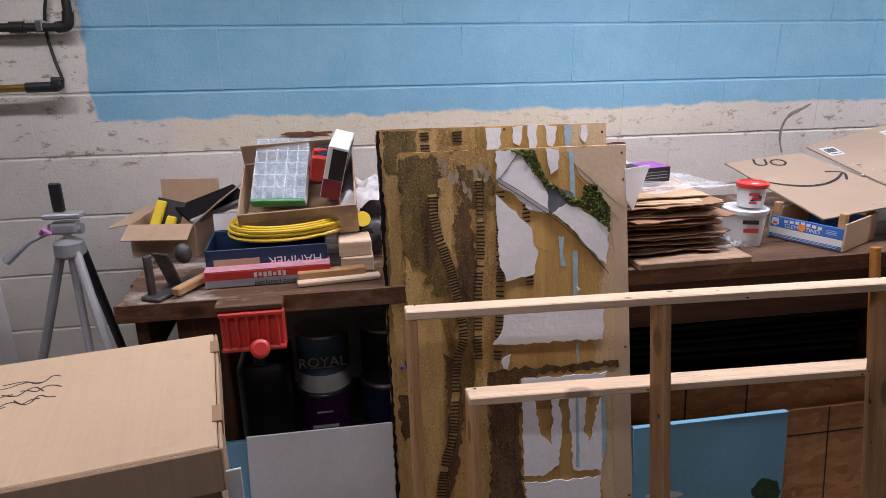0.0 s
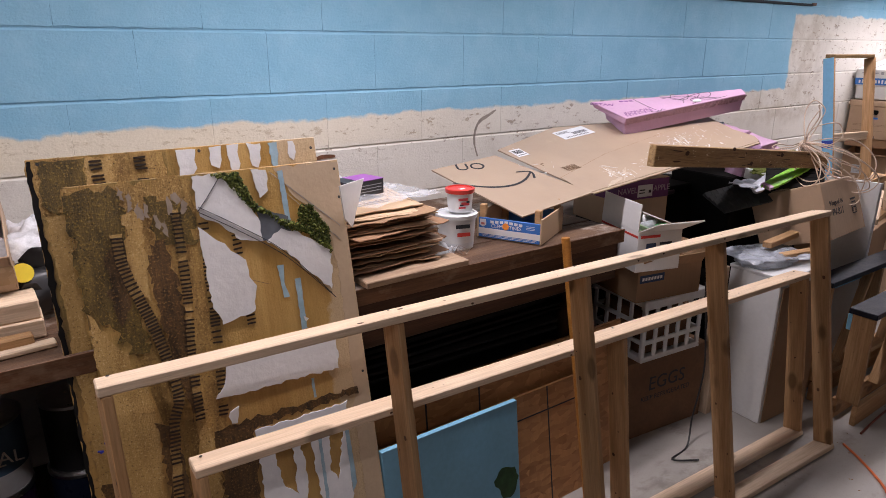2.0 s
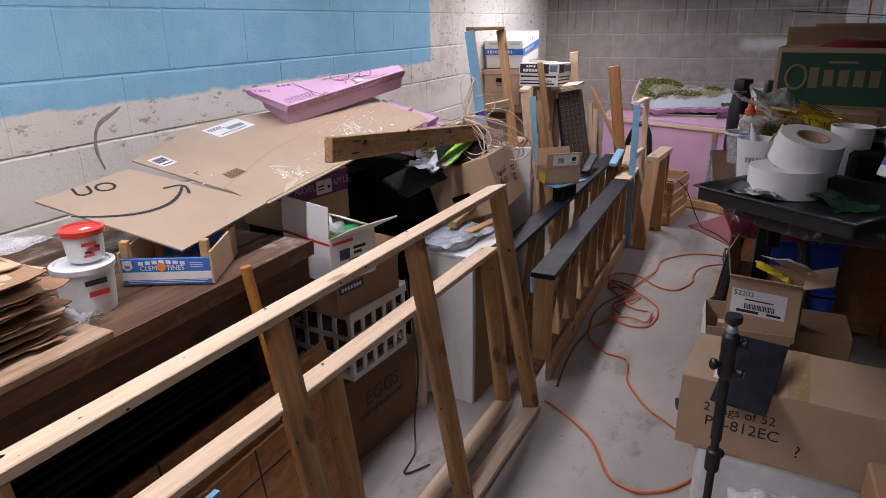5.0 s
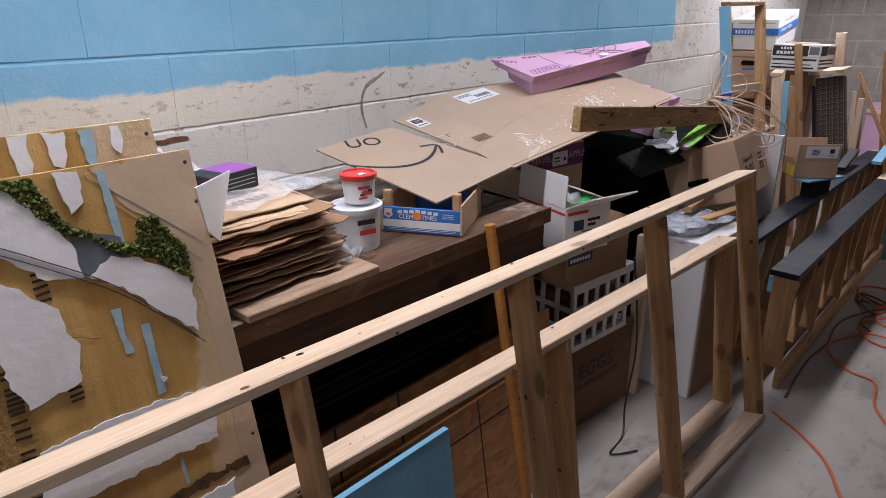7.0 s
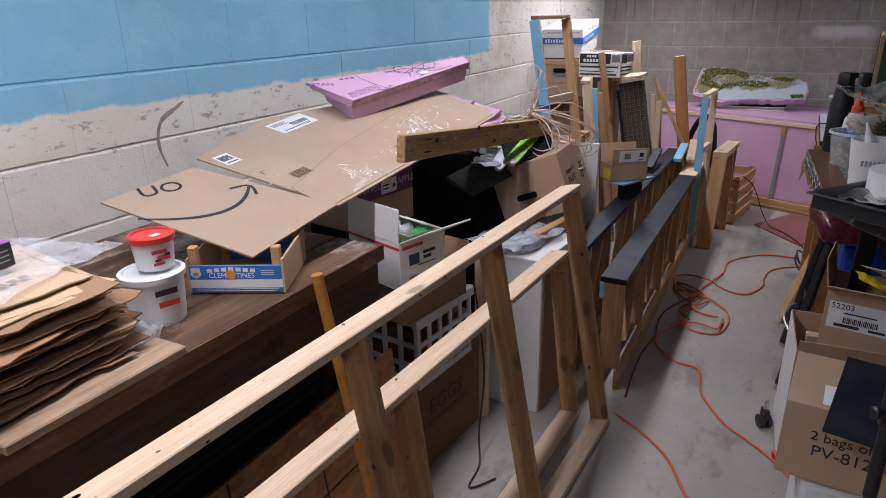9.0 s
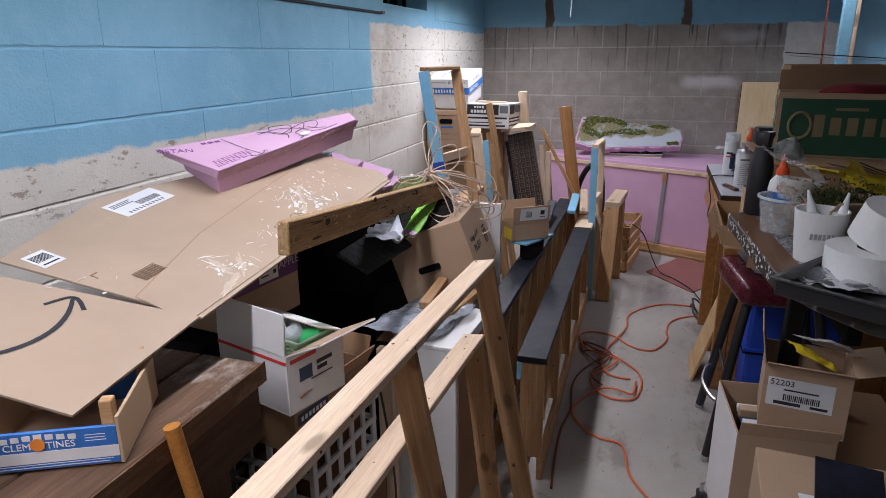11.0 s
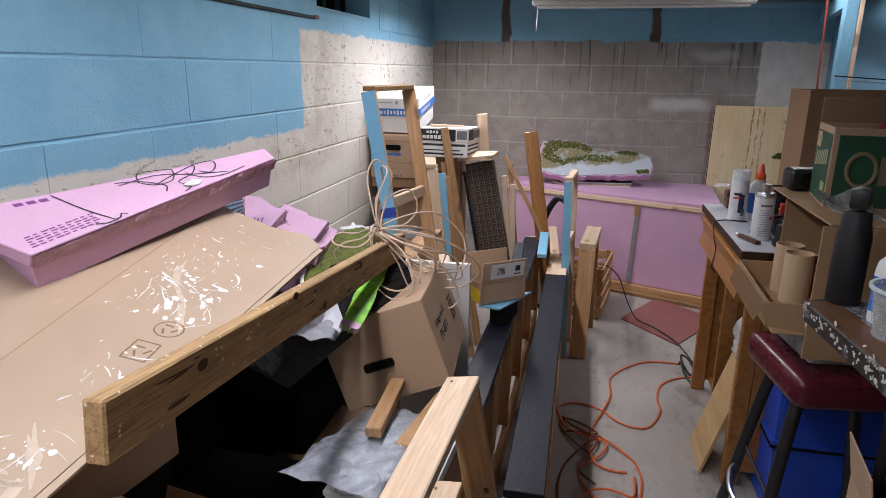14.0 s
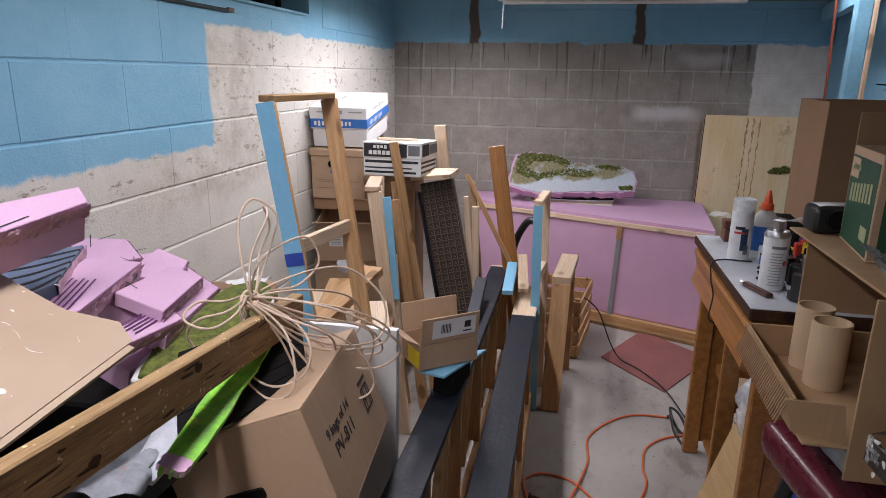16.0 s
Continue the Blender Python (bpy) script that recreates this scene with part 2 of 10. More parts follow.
def writing(text, size, material, parent, m, name="lettering", label="", align="CENTER"):
    """Letters of the built-in font as flat meshes, reading along local x."""
    cu = bpy.data.curves.new("letters", "FONT")
    cu.body, cu.size, cu.align_x, cu.align_y, cu.extrude, cu.resolution_u = text, size, align, "CENTER", 0.0004, 3
    tmp = new("letters", cu)
    dg = bpy.context.evaluated_depsgraph_get()
    me = bpy.data.meshes.new_from_object(tmp.evaluated_get(dg))
    bpy.data.objects.remove(tmp)
    bpy.data.curves.remove(cu)
    me.materials.clear()
    me.materials.append(material)
    return part(name, me, material, parent, label, m)


def face_m(origin, right, up):
    """A pose whose x runs along right, y along up, z out of the face."""
    x, y = Vector(right).normalized(), Vector(up).normalized()
    z = x.cross(y).normalized()
    y = z.cross(x)
    return Matrix.LocRotScale(Vector(origin), Matrix((x, y, z)).transposed(), None)


def bars(parent, m, rows, material, name="printing"):
    """Printed lines that cannot be read, as flat bars: (x, y, width, height) from the middle."""
    if len(rows) <= 10:
        for x, y, w, hh in rows:
            last = part(name, box(x - w / 2, x + w / 2, y - hh / 2, y + hh / 2, 0, 0.0006), material, parent, "", m)
        return last
    ob = part(name, join(*[box(x - w / 2, x + w / 2, y - hh / 2, y + hh / 2, 0, 0.0006) for x, y, w, hh in rows]), material, parent, "", m)
    ob["kind"] = "stuff"
    return ob


def frayed(outline, step=0.012, amount=0.006, seed=1):
    """The same outline with a torn edge."""
    r = random.Random(seed)
    out = []
    n = len(outline)
    for i in range(n):
        a, b = Vector((*outline[i], 0)), Vector((*outline[(i + 1) % n], 0))
        m_ = max(1, int((b - a).length / step))
        for k in range(m_):
            q = a.lerp(b, k / m_)
            out.append((q.x + r.uniform(-amount, amount), q.y + r.uniform(-amount, amount)))
    return out


def within(u, v, poly):
    hit = False
    for (x0, y0), (x1, y1) in zip(poly, poly[1:] + poly[:1]):
        if (y0 > v) != (y1 > v) and u < (x1 - x0) * (v - y0) / (y1 - y0) + x0:
            hit = not hit
    return hit


def patch(parent, name, outline, z, thick, material, seed, amount=0.006, label="", step=0.012):
    return part(name, sheet(frayed(outline, step, amount, seed), thick), material, parent, label, pose(0, 0, z))


def flock(parent, poly, n, size, material, seed, z=0.0, name="moss_clump"):
    """Many small tufts scattered over an outline."""
    r = random.Random(seed)
    us, vs = [q[0] for q in poly], [q[1] for q in poly]
    verts, faces = [], []
    while n > 0:
        u_, v_ = r.uniform(min(us), max(us)), r.uniform(min(vs), max(vs))
        if not within(u_, v_, poly):
            continue
        n -= 1
        s = size * r.uniform(0.5, 1.3)
        b = len(verts)
        for k in range(4):
            a = r.uniform(0, 6.28)
            verts.append((u_ + s * math.cos(a), v_ + s * math.sin(a), z + r.uniform(0, 0.4) * s))
        verts.append((u_ + r.uniform(-s, s) * 0.5, v_ + r.uniform(-s, s) * 0.5, z + s * r.uniform(0.5, 1.2)))
        faces += [(b, b + 1, b + 4), (b + 1, b + 2, b + 4), (b + 2, b + 3, b + 4), (b + 3, b, b + 4)]
    me = bpy.data.meshes.new(name)
    me.from_pydata(verts, [], faces)
    me.materials.append(material)
    ob = part(name, me, material, parent)
    ob["kind"] = "stuff"
    return ob


# ---- materials ----
# PINE is tuned duller partly for obliquely lit uprights, PINE_PALE for lit tops
PINE = wood("pine", (0.60, 0.37, 0.195), (0.40, 0.215, 0.095))
PINE_PALE = wood("pine_pale", (0.78, 0.61, 0.45), (0.64, 0.46, 0.31))
PINE_OLD = wood("pine_old", (0.42, 0.26, 0.12), (0.24, 0.13, 0.06), dirt=(0.17, 0.09, 0.04))
GREYINK = plain("grey_print", (0.16, 0.16, 0.17), 0.6)
BROWNINK = plain("faded_print", (0.19, 0.115, 0.065), 0.7)
OAK = wood("varnished_oak", (0.44, 0.20, 0.055), (0.25, 0.095, 0.024), rough=0.35, knots=False, gloss=0.5)
BENCHWOOD = wood("bench_wood", (0.155, 0.088, 0.052), (0.07, 0.036, 0.021), knots=False, dirt=(0.46, 0.41, 0.36))
DARKWOOD = wood("dark_wood", (0.10, 0.046, 0.024), (0.045, 0.021, 0.012), gloss=0.2)
PLY = wood("plywood", (0.66, 0.45, 0.24), (0.52, 0.32, 0.14), knots=False, grain=0.6)
BLACKPAINT = mat("charcoal_paint", (0.012, 0.014, 0.023), 0.5, var=0.4, scale=14, bump=0.3, spec=0.25, stain=(0.030, 0.032, 0.040))
CARD = cardboard("cardboard", (0.455, 0.31, 0.205))
CARD_PALE = cardboard("pale_cardboard", (0.55, 0.39, 0.25), 0.55, 0.07, 0.6)
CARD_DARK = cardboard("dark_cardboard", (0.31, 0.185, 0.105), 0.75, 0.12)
WHITECARD = mat("white_card", (0.74, 0.73, 0.72), 0.6, var=0.04, bump=0.04)
WHITE = mat("white_paint", (0.74, 0.74, 0.73), 0.45, var=0.05, bump=0.05)
PINK = mat("pink_foam", (0.61, 0.375, 0.535), 0.85, var=0.07, scale=5, bump=0.12, bscale=160)
PINK_CUT = mat("cut_pink_foam", (0.52, 0.32, 0.40), 0.95, var=0.12, scale=40, bump=0.9, bscale=90)
SKYBLUE = mat("sky_blue_paint", (0.20, 0.47, 0.66), 0.45, var=0.10, scale=4, bump=0.08)
BLACK = plain("black_plastic", (0.018, 0.018, 0.02), 0.4)
# tuned near-black; besides real black parts it colours in deep shade
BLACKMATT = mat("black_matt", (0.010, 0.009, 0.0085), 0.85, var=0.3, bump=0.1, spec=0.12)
STEEL = plain("steel", (0.55, 0.55, 0.56), 0.32, 1.0)
GREYMETAL = plain("grey_alloy", (0.36, 0.37, 0.39), 0.4, 0.35)
INK = plain("black_ink", (0.02, 0.02, 0.025), 0.6)
RED = plain("red_plastic", (0.62, 0.05, 0.04), 0.35)
BLUE = plain("blue_print", (0.03, 0.16, 0.50), 0.5)
NAVY = plain("navy_print", (0.015, 0.04, 0.10), 0.5)
YELLOW = plain("yellow_print", (0.75, 0.55, 0.03), 0.45)
FILM = clear("clear_film")
MOSSDARK = mat("dark_moss", (0.045, 0.065, 0.012), 0.95, var=0.5, scale=45, bump=1.0, bscale=130)
MOSS = mat("moss_flock", (0.13, 0.15, 0.03), 0.95, var=0.5, scale=45, bump=1.0, bscale=130)

# ---- the shell of the room ----


def wall_paint(name, kind):
    """Block wall: bare or limewashed block with brushed blue paint that has a shape of its own."""
    m, t, b = nodes_of(name)
    geo = t.nodes.new("ShaderNodeNewGeometry")
    sep = t.nodes.new("ShaderNodeSeparateXYZ")
    t.links.new(geo.outputs["Position"], sep.inputs[0])
    v = coords(t, world_space=True)
    big, mid, fine = noise_of(t, v, 1.7, 5), noise_of(t, v, 9, 6, 0.7), noise_of(t, v, 120, 3)
    wob = mth(t, "MULTIPLY", mth(t, "SUBTRACT", noise_of(t, v, 7, 5), 0.5), 0.07)
    x, y, z = (mth(t, "ADD", sep.outputs[i], wob) for i in range(3))

    def past(val, edge, soft=0.006):
        return ramp(t, val, edge - soft, edge + soft)

    blue = mixc(t, ramp(t, big, 0.3, 0.7), (0.175, 0.40, 0.555), (0.235, 0.475, 0.635))
    blue = mixc(t, mth(t, "MULTIPLY", ramp(t, mid, 0.45, 0.8), 0.35), blue, (0.33, 0.55, 0.68))
    cream = mixc(t, ramp(t, big, 0.3, 0.7), (0.60, 0.57, 0.52), (0.72, 0.69, 0.63))
    cream = mixc(t, mth(t, "MULTIPLY", ramp(t, mid, 0.55, 0.75), 0.4), cream, (0.47, 0.42, 0.36))
    pores = noise_of(t, v, 46, 5, 0.75)
    cream = mixc(t, ramp(t, pores, 0.66, 0.71), cream, (0.30, 0.25, 0.20))
    if kind == "north":
        # scrape marks in the bare band
        vo = noise_of(t, coords(t, (1, 1, 2.2), world_space=True), 16, 7, 0.75)
        band = mth(t, "MULTIPLY", ramp(t, z, 1.08, 1.13), ramp(t, vo, 0.575, 0.62))
        cream = mixc(t, mth(t, "MULTIPLY", band, 0.75), cream, (0.23, 0.17, 0.12))
        warm = mth(t, "MULTIPLY", mth(t, "MULTIPLY", ramp(t, z, 1.14, 1.17), ramp(t, x, -0.90, -0.88)), ramp(t, x, 0.4, 1.6, 1.0, 0.0))
        cream = mixc(t, mth(t, "MULTIPLY", warm, 0.5), cream, (0.72, 0.62, 0.44))
        damp = mth(t, "MULTIPLY", ramp(t, x, 3.2, 3.6), ramp(t, z, 1.02, 1.10))
        damp = mth(t, "MULTIPLY", mth(t, "MULTIPLY", damp, ramp(t, x, 4.1, 4.4, 1.0, 0.0)), ramp(t, mid, 0.40, 0.60))
        cream = mixc(t, mth(t, "MULTIPLY", damp, 0.5), cream, (0.42, 0.36, 0.29))
        inside = mth(t, "MULTIPLY", past(x, -1.125), mth(t, "MULTIPLY", ramp(t, x, 3.812, 3.826, 1, 0), past(z, 1.262)))
        mask = mth(t, "MAXIMUM", inside, mth(t, "MULTIPLY", past(z, 1.70), past(x, -1.125)))
        c = mixc(t, mask, cream, blue)
    elif kind in ("east", "mortar"):
        grey = mixc(t, ramp(t, mid, 0.3, 0.75), (0.265, 0.235, 0.206), (0.44, 0.40, 0.36))
        sooty = mth(t, "MULTIPLY", ramp(t, z, 1.30, 1.62), ramp(t, big, 0.40, 0.60))
        grey = mixc(t, mth(t, "MULTIPLY", sooty, 0.45), grey, (0.14, 0.118, 0.098))
        grey = mixc(t, mth(t, "MULTIPLY", ramp(t, fine, 0.5, 0.7), 0.5), grey, (0.10, 0.085, 0.075))
        info = t.nodes.new("ShaderNodeObjectInfo")
        grey = mixc(t, mth(t, "MULTIPLY", info.outputs["Random"], 0.35), grey, (0.30, 0.275, 0.25))
        if kind == "mortar":
            grey = mixc(t, ramp(t, mid, 0.35, 0.7), (0.34, 0.315, 0.285), (0.50, 0.47, 0.43))
        # drips of old paint and a wiped white streak
        drip = noise_of(t, coords(t, (1, 26, 1.2), world_space=True), 1.1, 3)
        grey = mixc(t, mth(t, "MULTIPLY", ramp(t, drip, 0.58, 0.64), mth(t, "MULTIPLY", past(z, 1.45, 0.2), 0.75)), grey, (0.07, 0.06, 0.052))
        for ya, yb, za in ((0.0, 0.42, 1.285), (-0.18, 0.14, 1.655)):
            s = mth(t, "MULTIPLY", past(y, ya, 0.05), ramp(t, y, yb - 0.06, yb + 0.03, 1, 0))
            s = mth(t, "MULTIPLY", s, mth(t, "MULTIPLY", past(z, za - 0.035, 0.025), ramp(t, z, za + 0.02, za + 0.06, 1, 0)))
            grey = mixc(t, mth(t, "MULTIPLY", s, 0.8 if za < 1.5 else 0.4), grey, (0.62, 0.60, 0.60))
        pale = mth(t, "MULTIPLY", ramp(t, y, -0.345, -0.335, 1, 0), past(z, 1.28))
        c = mixc(t, pale, grey, mixc(t, ramp(t, mid, 0.35, 0.65), (0.60, 0.57, 0.53), (0.74, 0.71, 0.67)))
        c = mixc(t, past(z, 1.752), c, blue)
        # two bare strips up through the paint
        for yc in (1.555, 0.42):
            strip = mth(t, "MULTIPLY", past(y, yc - 0.035), ramp(t, y, yc + 0.03, yc + 0.042, 1, 0))
            c = mixc(t, mth(t, "MULTIPLY", strip, past(z, 1.745)), c, (0.10, 0.075, 0.06))
    else:
        c = mixc(t, past(x, 4.9) if kind == "south" else 0.0, mixc(t, ramp(t, mid, 0.3, 0.7), (0.10, 0.095, 0.09), (0.17, 0.16, 0.15)), blue)
    t.links.new(c, b.inputs["Base Color"])
    b.inputs["Roughness"].default_value = 0.62
    b.inputs["Specular IOR Level"].default_value = 0.3
    brush = noise_of(t, coords(t, (9, 9, 30), world_space=True), 3.0, 4, 0.7)
    relief = mth(t, "ADD", mth(t, "MULTIPLY", fine, 0.5), mth(t, "ADD", mid, mth(t, "MULTIPLY", brush, 0.5)))
    bump_of(t, b, relief, 0.42, 0.007)
    return m


WALL_N, WALL_E = wall_paint("north_wall_paint", "north"), wall_paint("east_wall_paint", "east")
WALL_S, WALL_W = wall_paint("south_wall_paint", "south"), wall_paint("west_wall_paint", "west")


def floor_material():
    m, t, b = nodes_of("concrete_floor")
    v = coords(t, world_space=True)
    big, mid, fine = noise_of(t, v, 1.3, 6, 0.65), noise_of(t, v, 11, 6, 0.7), noise_of(t, v, 180, 2)
    c = mixc(t, ramp(t, big, 0.32, 0.7), (0.30, 0.275, 0.25), (0.42, 0.39, 0.355))
    c = mixc(t, mth(t, "MULTIPLY", ramp(t, mid, 0.52, 0.75), 0.45), c, (0.29, 0.255, 0.22))
    specks = noise_of(t, v, 75, 4, 0.8)
    c = mixc(t, ramp(t, specks, 0.675, 0.715), c, (0.10, 0.085, 0.07))
    c = mixc(t, ramp(t, noise_of(t, v, 38, 5, 0.75), 0.68, 0.74), c, (0.58, 0.55, 0.51))
    stain = noise_of(t, coords(t, (1, 1.6, 1), world_space=True), 3.1, 7, 0.7)
    c = mixc(t, mth(t, "MULTIPLY", ramp(t, stain, 0.55, 0.65), 0.6), c, (0.17, 0.145, 0.12))
    c = mixc(t, mth(t, "MULTIPLY", ramp(t, fine, 0.6, 0.75), 0.5), c, (0.2, 0.175, 0.15))
    t.links.new(c, b.inputs["Base Color"])
    t.links.new(ramp(t, big, 0.3, 0.7, 0.34, 0.6), b.inputs["Roughness"])
    b.inputs["Specular IOR Level"].default_value = 0.35
    bump_of(t, b, mth(t, "ADD", mid, mth(t, "MULTIPLY", fine, 0.3)), 0.15, 0.004)
    return m


single("floor", box(XWEST - 0.2, XE + 0.2, YS - 0.2, YW + 0.2, -0.12, 0), floor_material(), "worn grey concrete floor with stains and specks", "floor", kind="structure")
CEIL = mat("ceiling_paint", (0.10, 0.16, 0.22), 0.8, var=0.2, scale=2, bump=0.2)
joists = [box(XWEST, XE, YS, YW, ZC, ZC + 0.05)] + [box(x, x + 0.05, YS, YW, ZC - 0.12, ZC) for x in np.arange(XWEST + 0.2, XE, 0.41)]
single("ceiling", join(*joists), CEIL, "dark blue painted joist ceiling", "ceiling", kind="structure")

WX0, WX1, WZ0 = 4.03, 4.80, 1.80   # window niche
T = 0.2
MO = 0.002
shell_n = join(box(XWEST, XE, YW + MO, YW + T, -0.1, WZ0), box(XWEST, WX0, YW + MO, YW + T, WZ0, ZC + 0.05), box(WX1, XE, YW + MO, YW + T, WZ0, ZC + 0.05))
wall_n = single("wall_north", shell_n, WALL_N, "concrete block wall, blue paint above bare cream band", "wall", kind="structure")
MORTAR = wall_paint("east_wall_mortar", "mortar")
wall_e = single("wall_east", box(XE + MO, XE + T, YS, YW + T, -0.1, ZC + 0.05), MORTAR, "bare grey concrete block wall with blue painted top", "wall", kind="structure")
single("wall_south", box(XWEST, XE, YS - T, YS, -0.1, ZC + 0.05), WALL_S, "grey basement wall with a blue painted stretch", "wall", kind="structure")
single("wall_west", box(XWEST - T, XWEST, YS - T, YW + T, -0.1, ZC + 0.05), WALL_W, "plain dark grey basement wall", "wall", kind="structure")

# ---- the workbench ----
REDWOOD = wood("red_brown_wood", (0.23, 0.11, 0.055), (0.10, 0.045, 0.022), dirt=(0.30, 0.20, 0.13))
bench = thing("workbench", "long dark worn wooden workbench against the block wall", "workbench")
for i in range(5):
    y0 = 1.375 + i * 0.152
    board("top_plank", (-0.90 - 0.01 * (i % 2), y0 + 0.075, 0.884), (1.435, y0 + 0.075, 0.884), 0.149, 0.044, BENCHWOOD, bench, r=0.004)
board("front_edge", (-0.905, 1.3735, 0.884), (1.44, 1.3735, 0.884), 0.0036, 0.046, REDWOOD, bench, r=0.001)
board("front_apron", (-0.20, 1.395, 0.795), (1.42, 1.395, 0.795), 0.03, 0.13, DARKWOOD, bench)
board("end_apron", (1.40, 1.41, 0.795), (1.40, 2.12, 0.795), 0.03, 0.13, DARKWOOD, bench)
board("end_apron", (-0.86, 1.41, 0.795), (-0.86, 2.12, 0.795), 0.03, 0.13, DARKWOOD, bench)
for x in (-0.722, 1.30):
    for y in (1.46, 2.06):
        board("leg", (x, y, 0.0), (x, y, 0.86), 0.09, 0.115 if x < 0 else 0.09, DARKWOOD, bench, up=(1, 0, 0), r=0.005)
board("lower_shelf", (-0.13, 1.76, 0.336), (1.36, 1.76, 0.336), 0.66, 0.02, DARKWOOD, bench)
board("lower_shelf", (-0.80, 1.76, 0.256), (-0.15, 1.76, 0.256), 0.66, 0.02, DARKWOOD, bench)
board("loose_plank", (0.425, 1.401, 0.917), (0.760, 1.408, 0.917), 0.085, 0.018, wood("tan_plank", (0.44, 0.31, 0.21), (0.29, 0.19, 0.12), 0.7, True, dirt=(0.20, 0.12, 0.08)), None)
bpy.data.objects["loose_plank"].name = "plank"
tagged(bpy.data.objects["plank"], "worn offcut plank lying along the bench edge", "plank")

# ---- two leaning stud frames of new pine ----


KNOT = mat("knot_wood", (0.13, 0.058, 0.026), 0.6, var=0.3, scale=60)
knot_disc = mesh_of("knot", lathe([(0.05, 0.0), (1.0, 0.0)], 12, True), KNOT)


def knots(m, length, width, depth, n, parent, seed):
    """A few dark knots and nail holes on both broad faces and one edge of a board with frame m."""
    r = random.Random(seed)
    for k in range(n):
        x, y, s = r.uniform(-0.47, 0.47) * length, r.uniform(-0.4, 0.4) * width, r.choice((0.0014, 0.0018, 0.0022, 0.003, 0.0055))
        for side in (-1, 1):
            part("knot", knot_disc, None, parent, "", m @ pose(x, y, side * (depth / 2 + 0.0003), 0 if side > 0 else 180, 0, 0) @ Matrix.Diagonal((s * r.uniform(1.0, 1.6), s, 1, 1)))
    for k in range(max(1, n // 2)):
        part("knot", knot_disc, None, parent, "", m @ pose(r.uniform(-0.47, 0.47) * length, -width / 2 - 0.0003, r.uniform(-0.3, 0.3) * depth, 90, 0, 0) @ Matrix.Diagonal((0.004, 0.0025, 1, 1)))


IRONHEAD = plain("screw_head", (0.06, 0.055, 0.05), 0.45, 0.6)


def lean_frame(name, label, x0, x1, ytop0, ytop1, ybot0, ybot1, h, studs):
    f = thing(name, label, "wooden frame", pose(x0, ybot0, 0), group="leaning pine stud frames")
    inv = f.matrix_world.inverted()

    def at(s, v):
        x = x0 + (x1 - x0) * s
        yt, yb = ytop0 + (ytop1 - ytop0) * s, ybot0 + (ybot1 - ybot0) * s
        return inv @ Vector((x, yb + (yt - yb) * v, h * v))
    up = (at(0.5, 1) - at(0.5, 0)).normalized()
    th = 0.02
    k = th / 2 / h
    # plates paler, studs duller: how light falls on each goes into the tone
    board("top_plate", at(0, 1 - k), at(1, 1 - k), 0.070, th, PINE_PALE, f, up)
    board("bottom_plate", at(0, k), at(1, k), 0.070, th, PINE_PALE, f, up)
    tm_, tl_ = axes(at(0, 1 - k), at(1, 1 - k), up)
    knots(tm_, tl_, 0.070, th, 10, f, int(77 * h))
    for s in studs:
        a, b = at(s, 2 * k + 0.001), at(s, 1 - 2 * k - 0.001)
        board("stud", a, b, 0.066, th, PINE, f, up=(1, 0.05, 0))
        sm_, sl_ = axes(a, b, (1, 0.05, 0))
        knots(sm_, sl_, 0.066, th, 5, f, int(100 * s) + int(100 * h))
        for d in (-0.016, 0.017):
            part("screw", lathe([(0.0004, 0.0006), (0.0032, 0.0006), (0.0036, 0.0)], 10, False), IRONHEAD, f, "", Matrix.Translation(at(s, 1) + Vector((0.012 if s < 0.1 else -0.012 if s > 0.9 else 0, d, 0.0004))))
    return f


lean_frame("stud_frame", "pale new pine stud frame leaning over the aisle", -0.225, 2.205, 1.185, 1.085, 1.02, 0.915, 0.925, (0.005, 0.25, 0.4895, 0.736, 0.993))
lean_frame("stud_frame", "low pale pine stud frame leaning behind a taller one", -0.075, 2.20, 1.215, 1.115, 1.12, 1.035, 0.675, (0.005, 0.551, 0.992))

# ---- old layout boards leaning on the bench ----
LAYOUT = None


def layout_board(name, label, m, w, h, material):
    b = thing(name, label, "layout board", m, group="old model railway boards")
    part("panel", box(0, w, 0, h, -0.012, 0, 0.001), material, b)
    return b


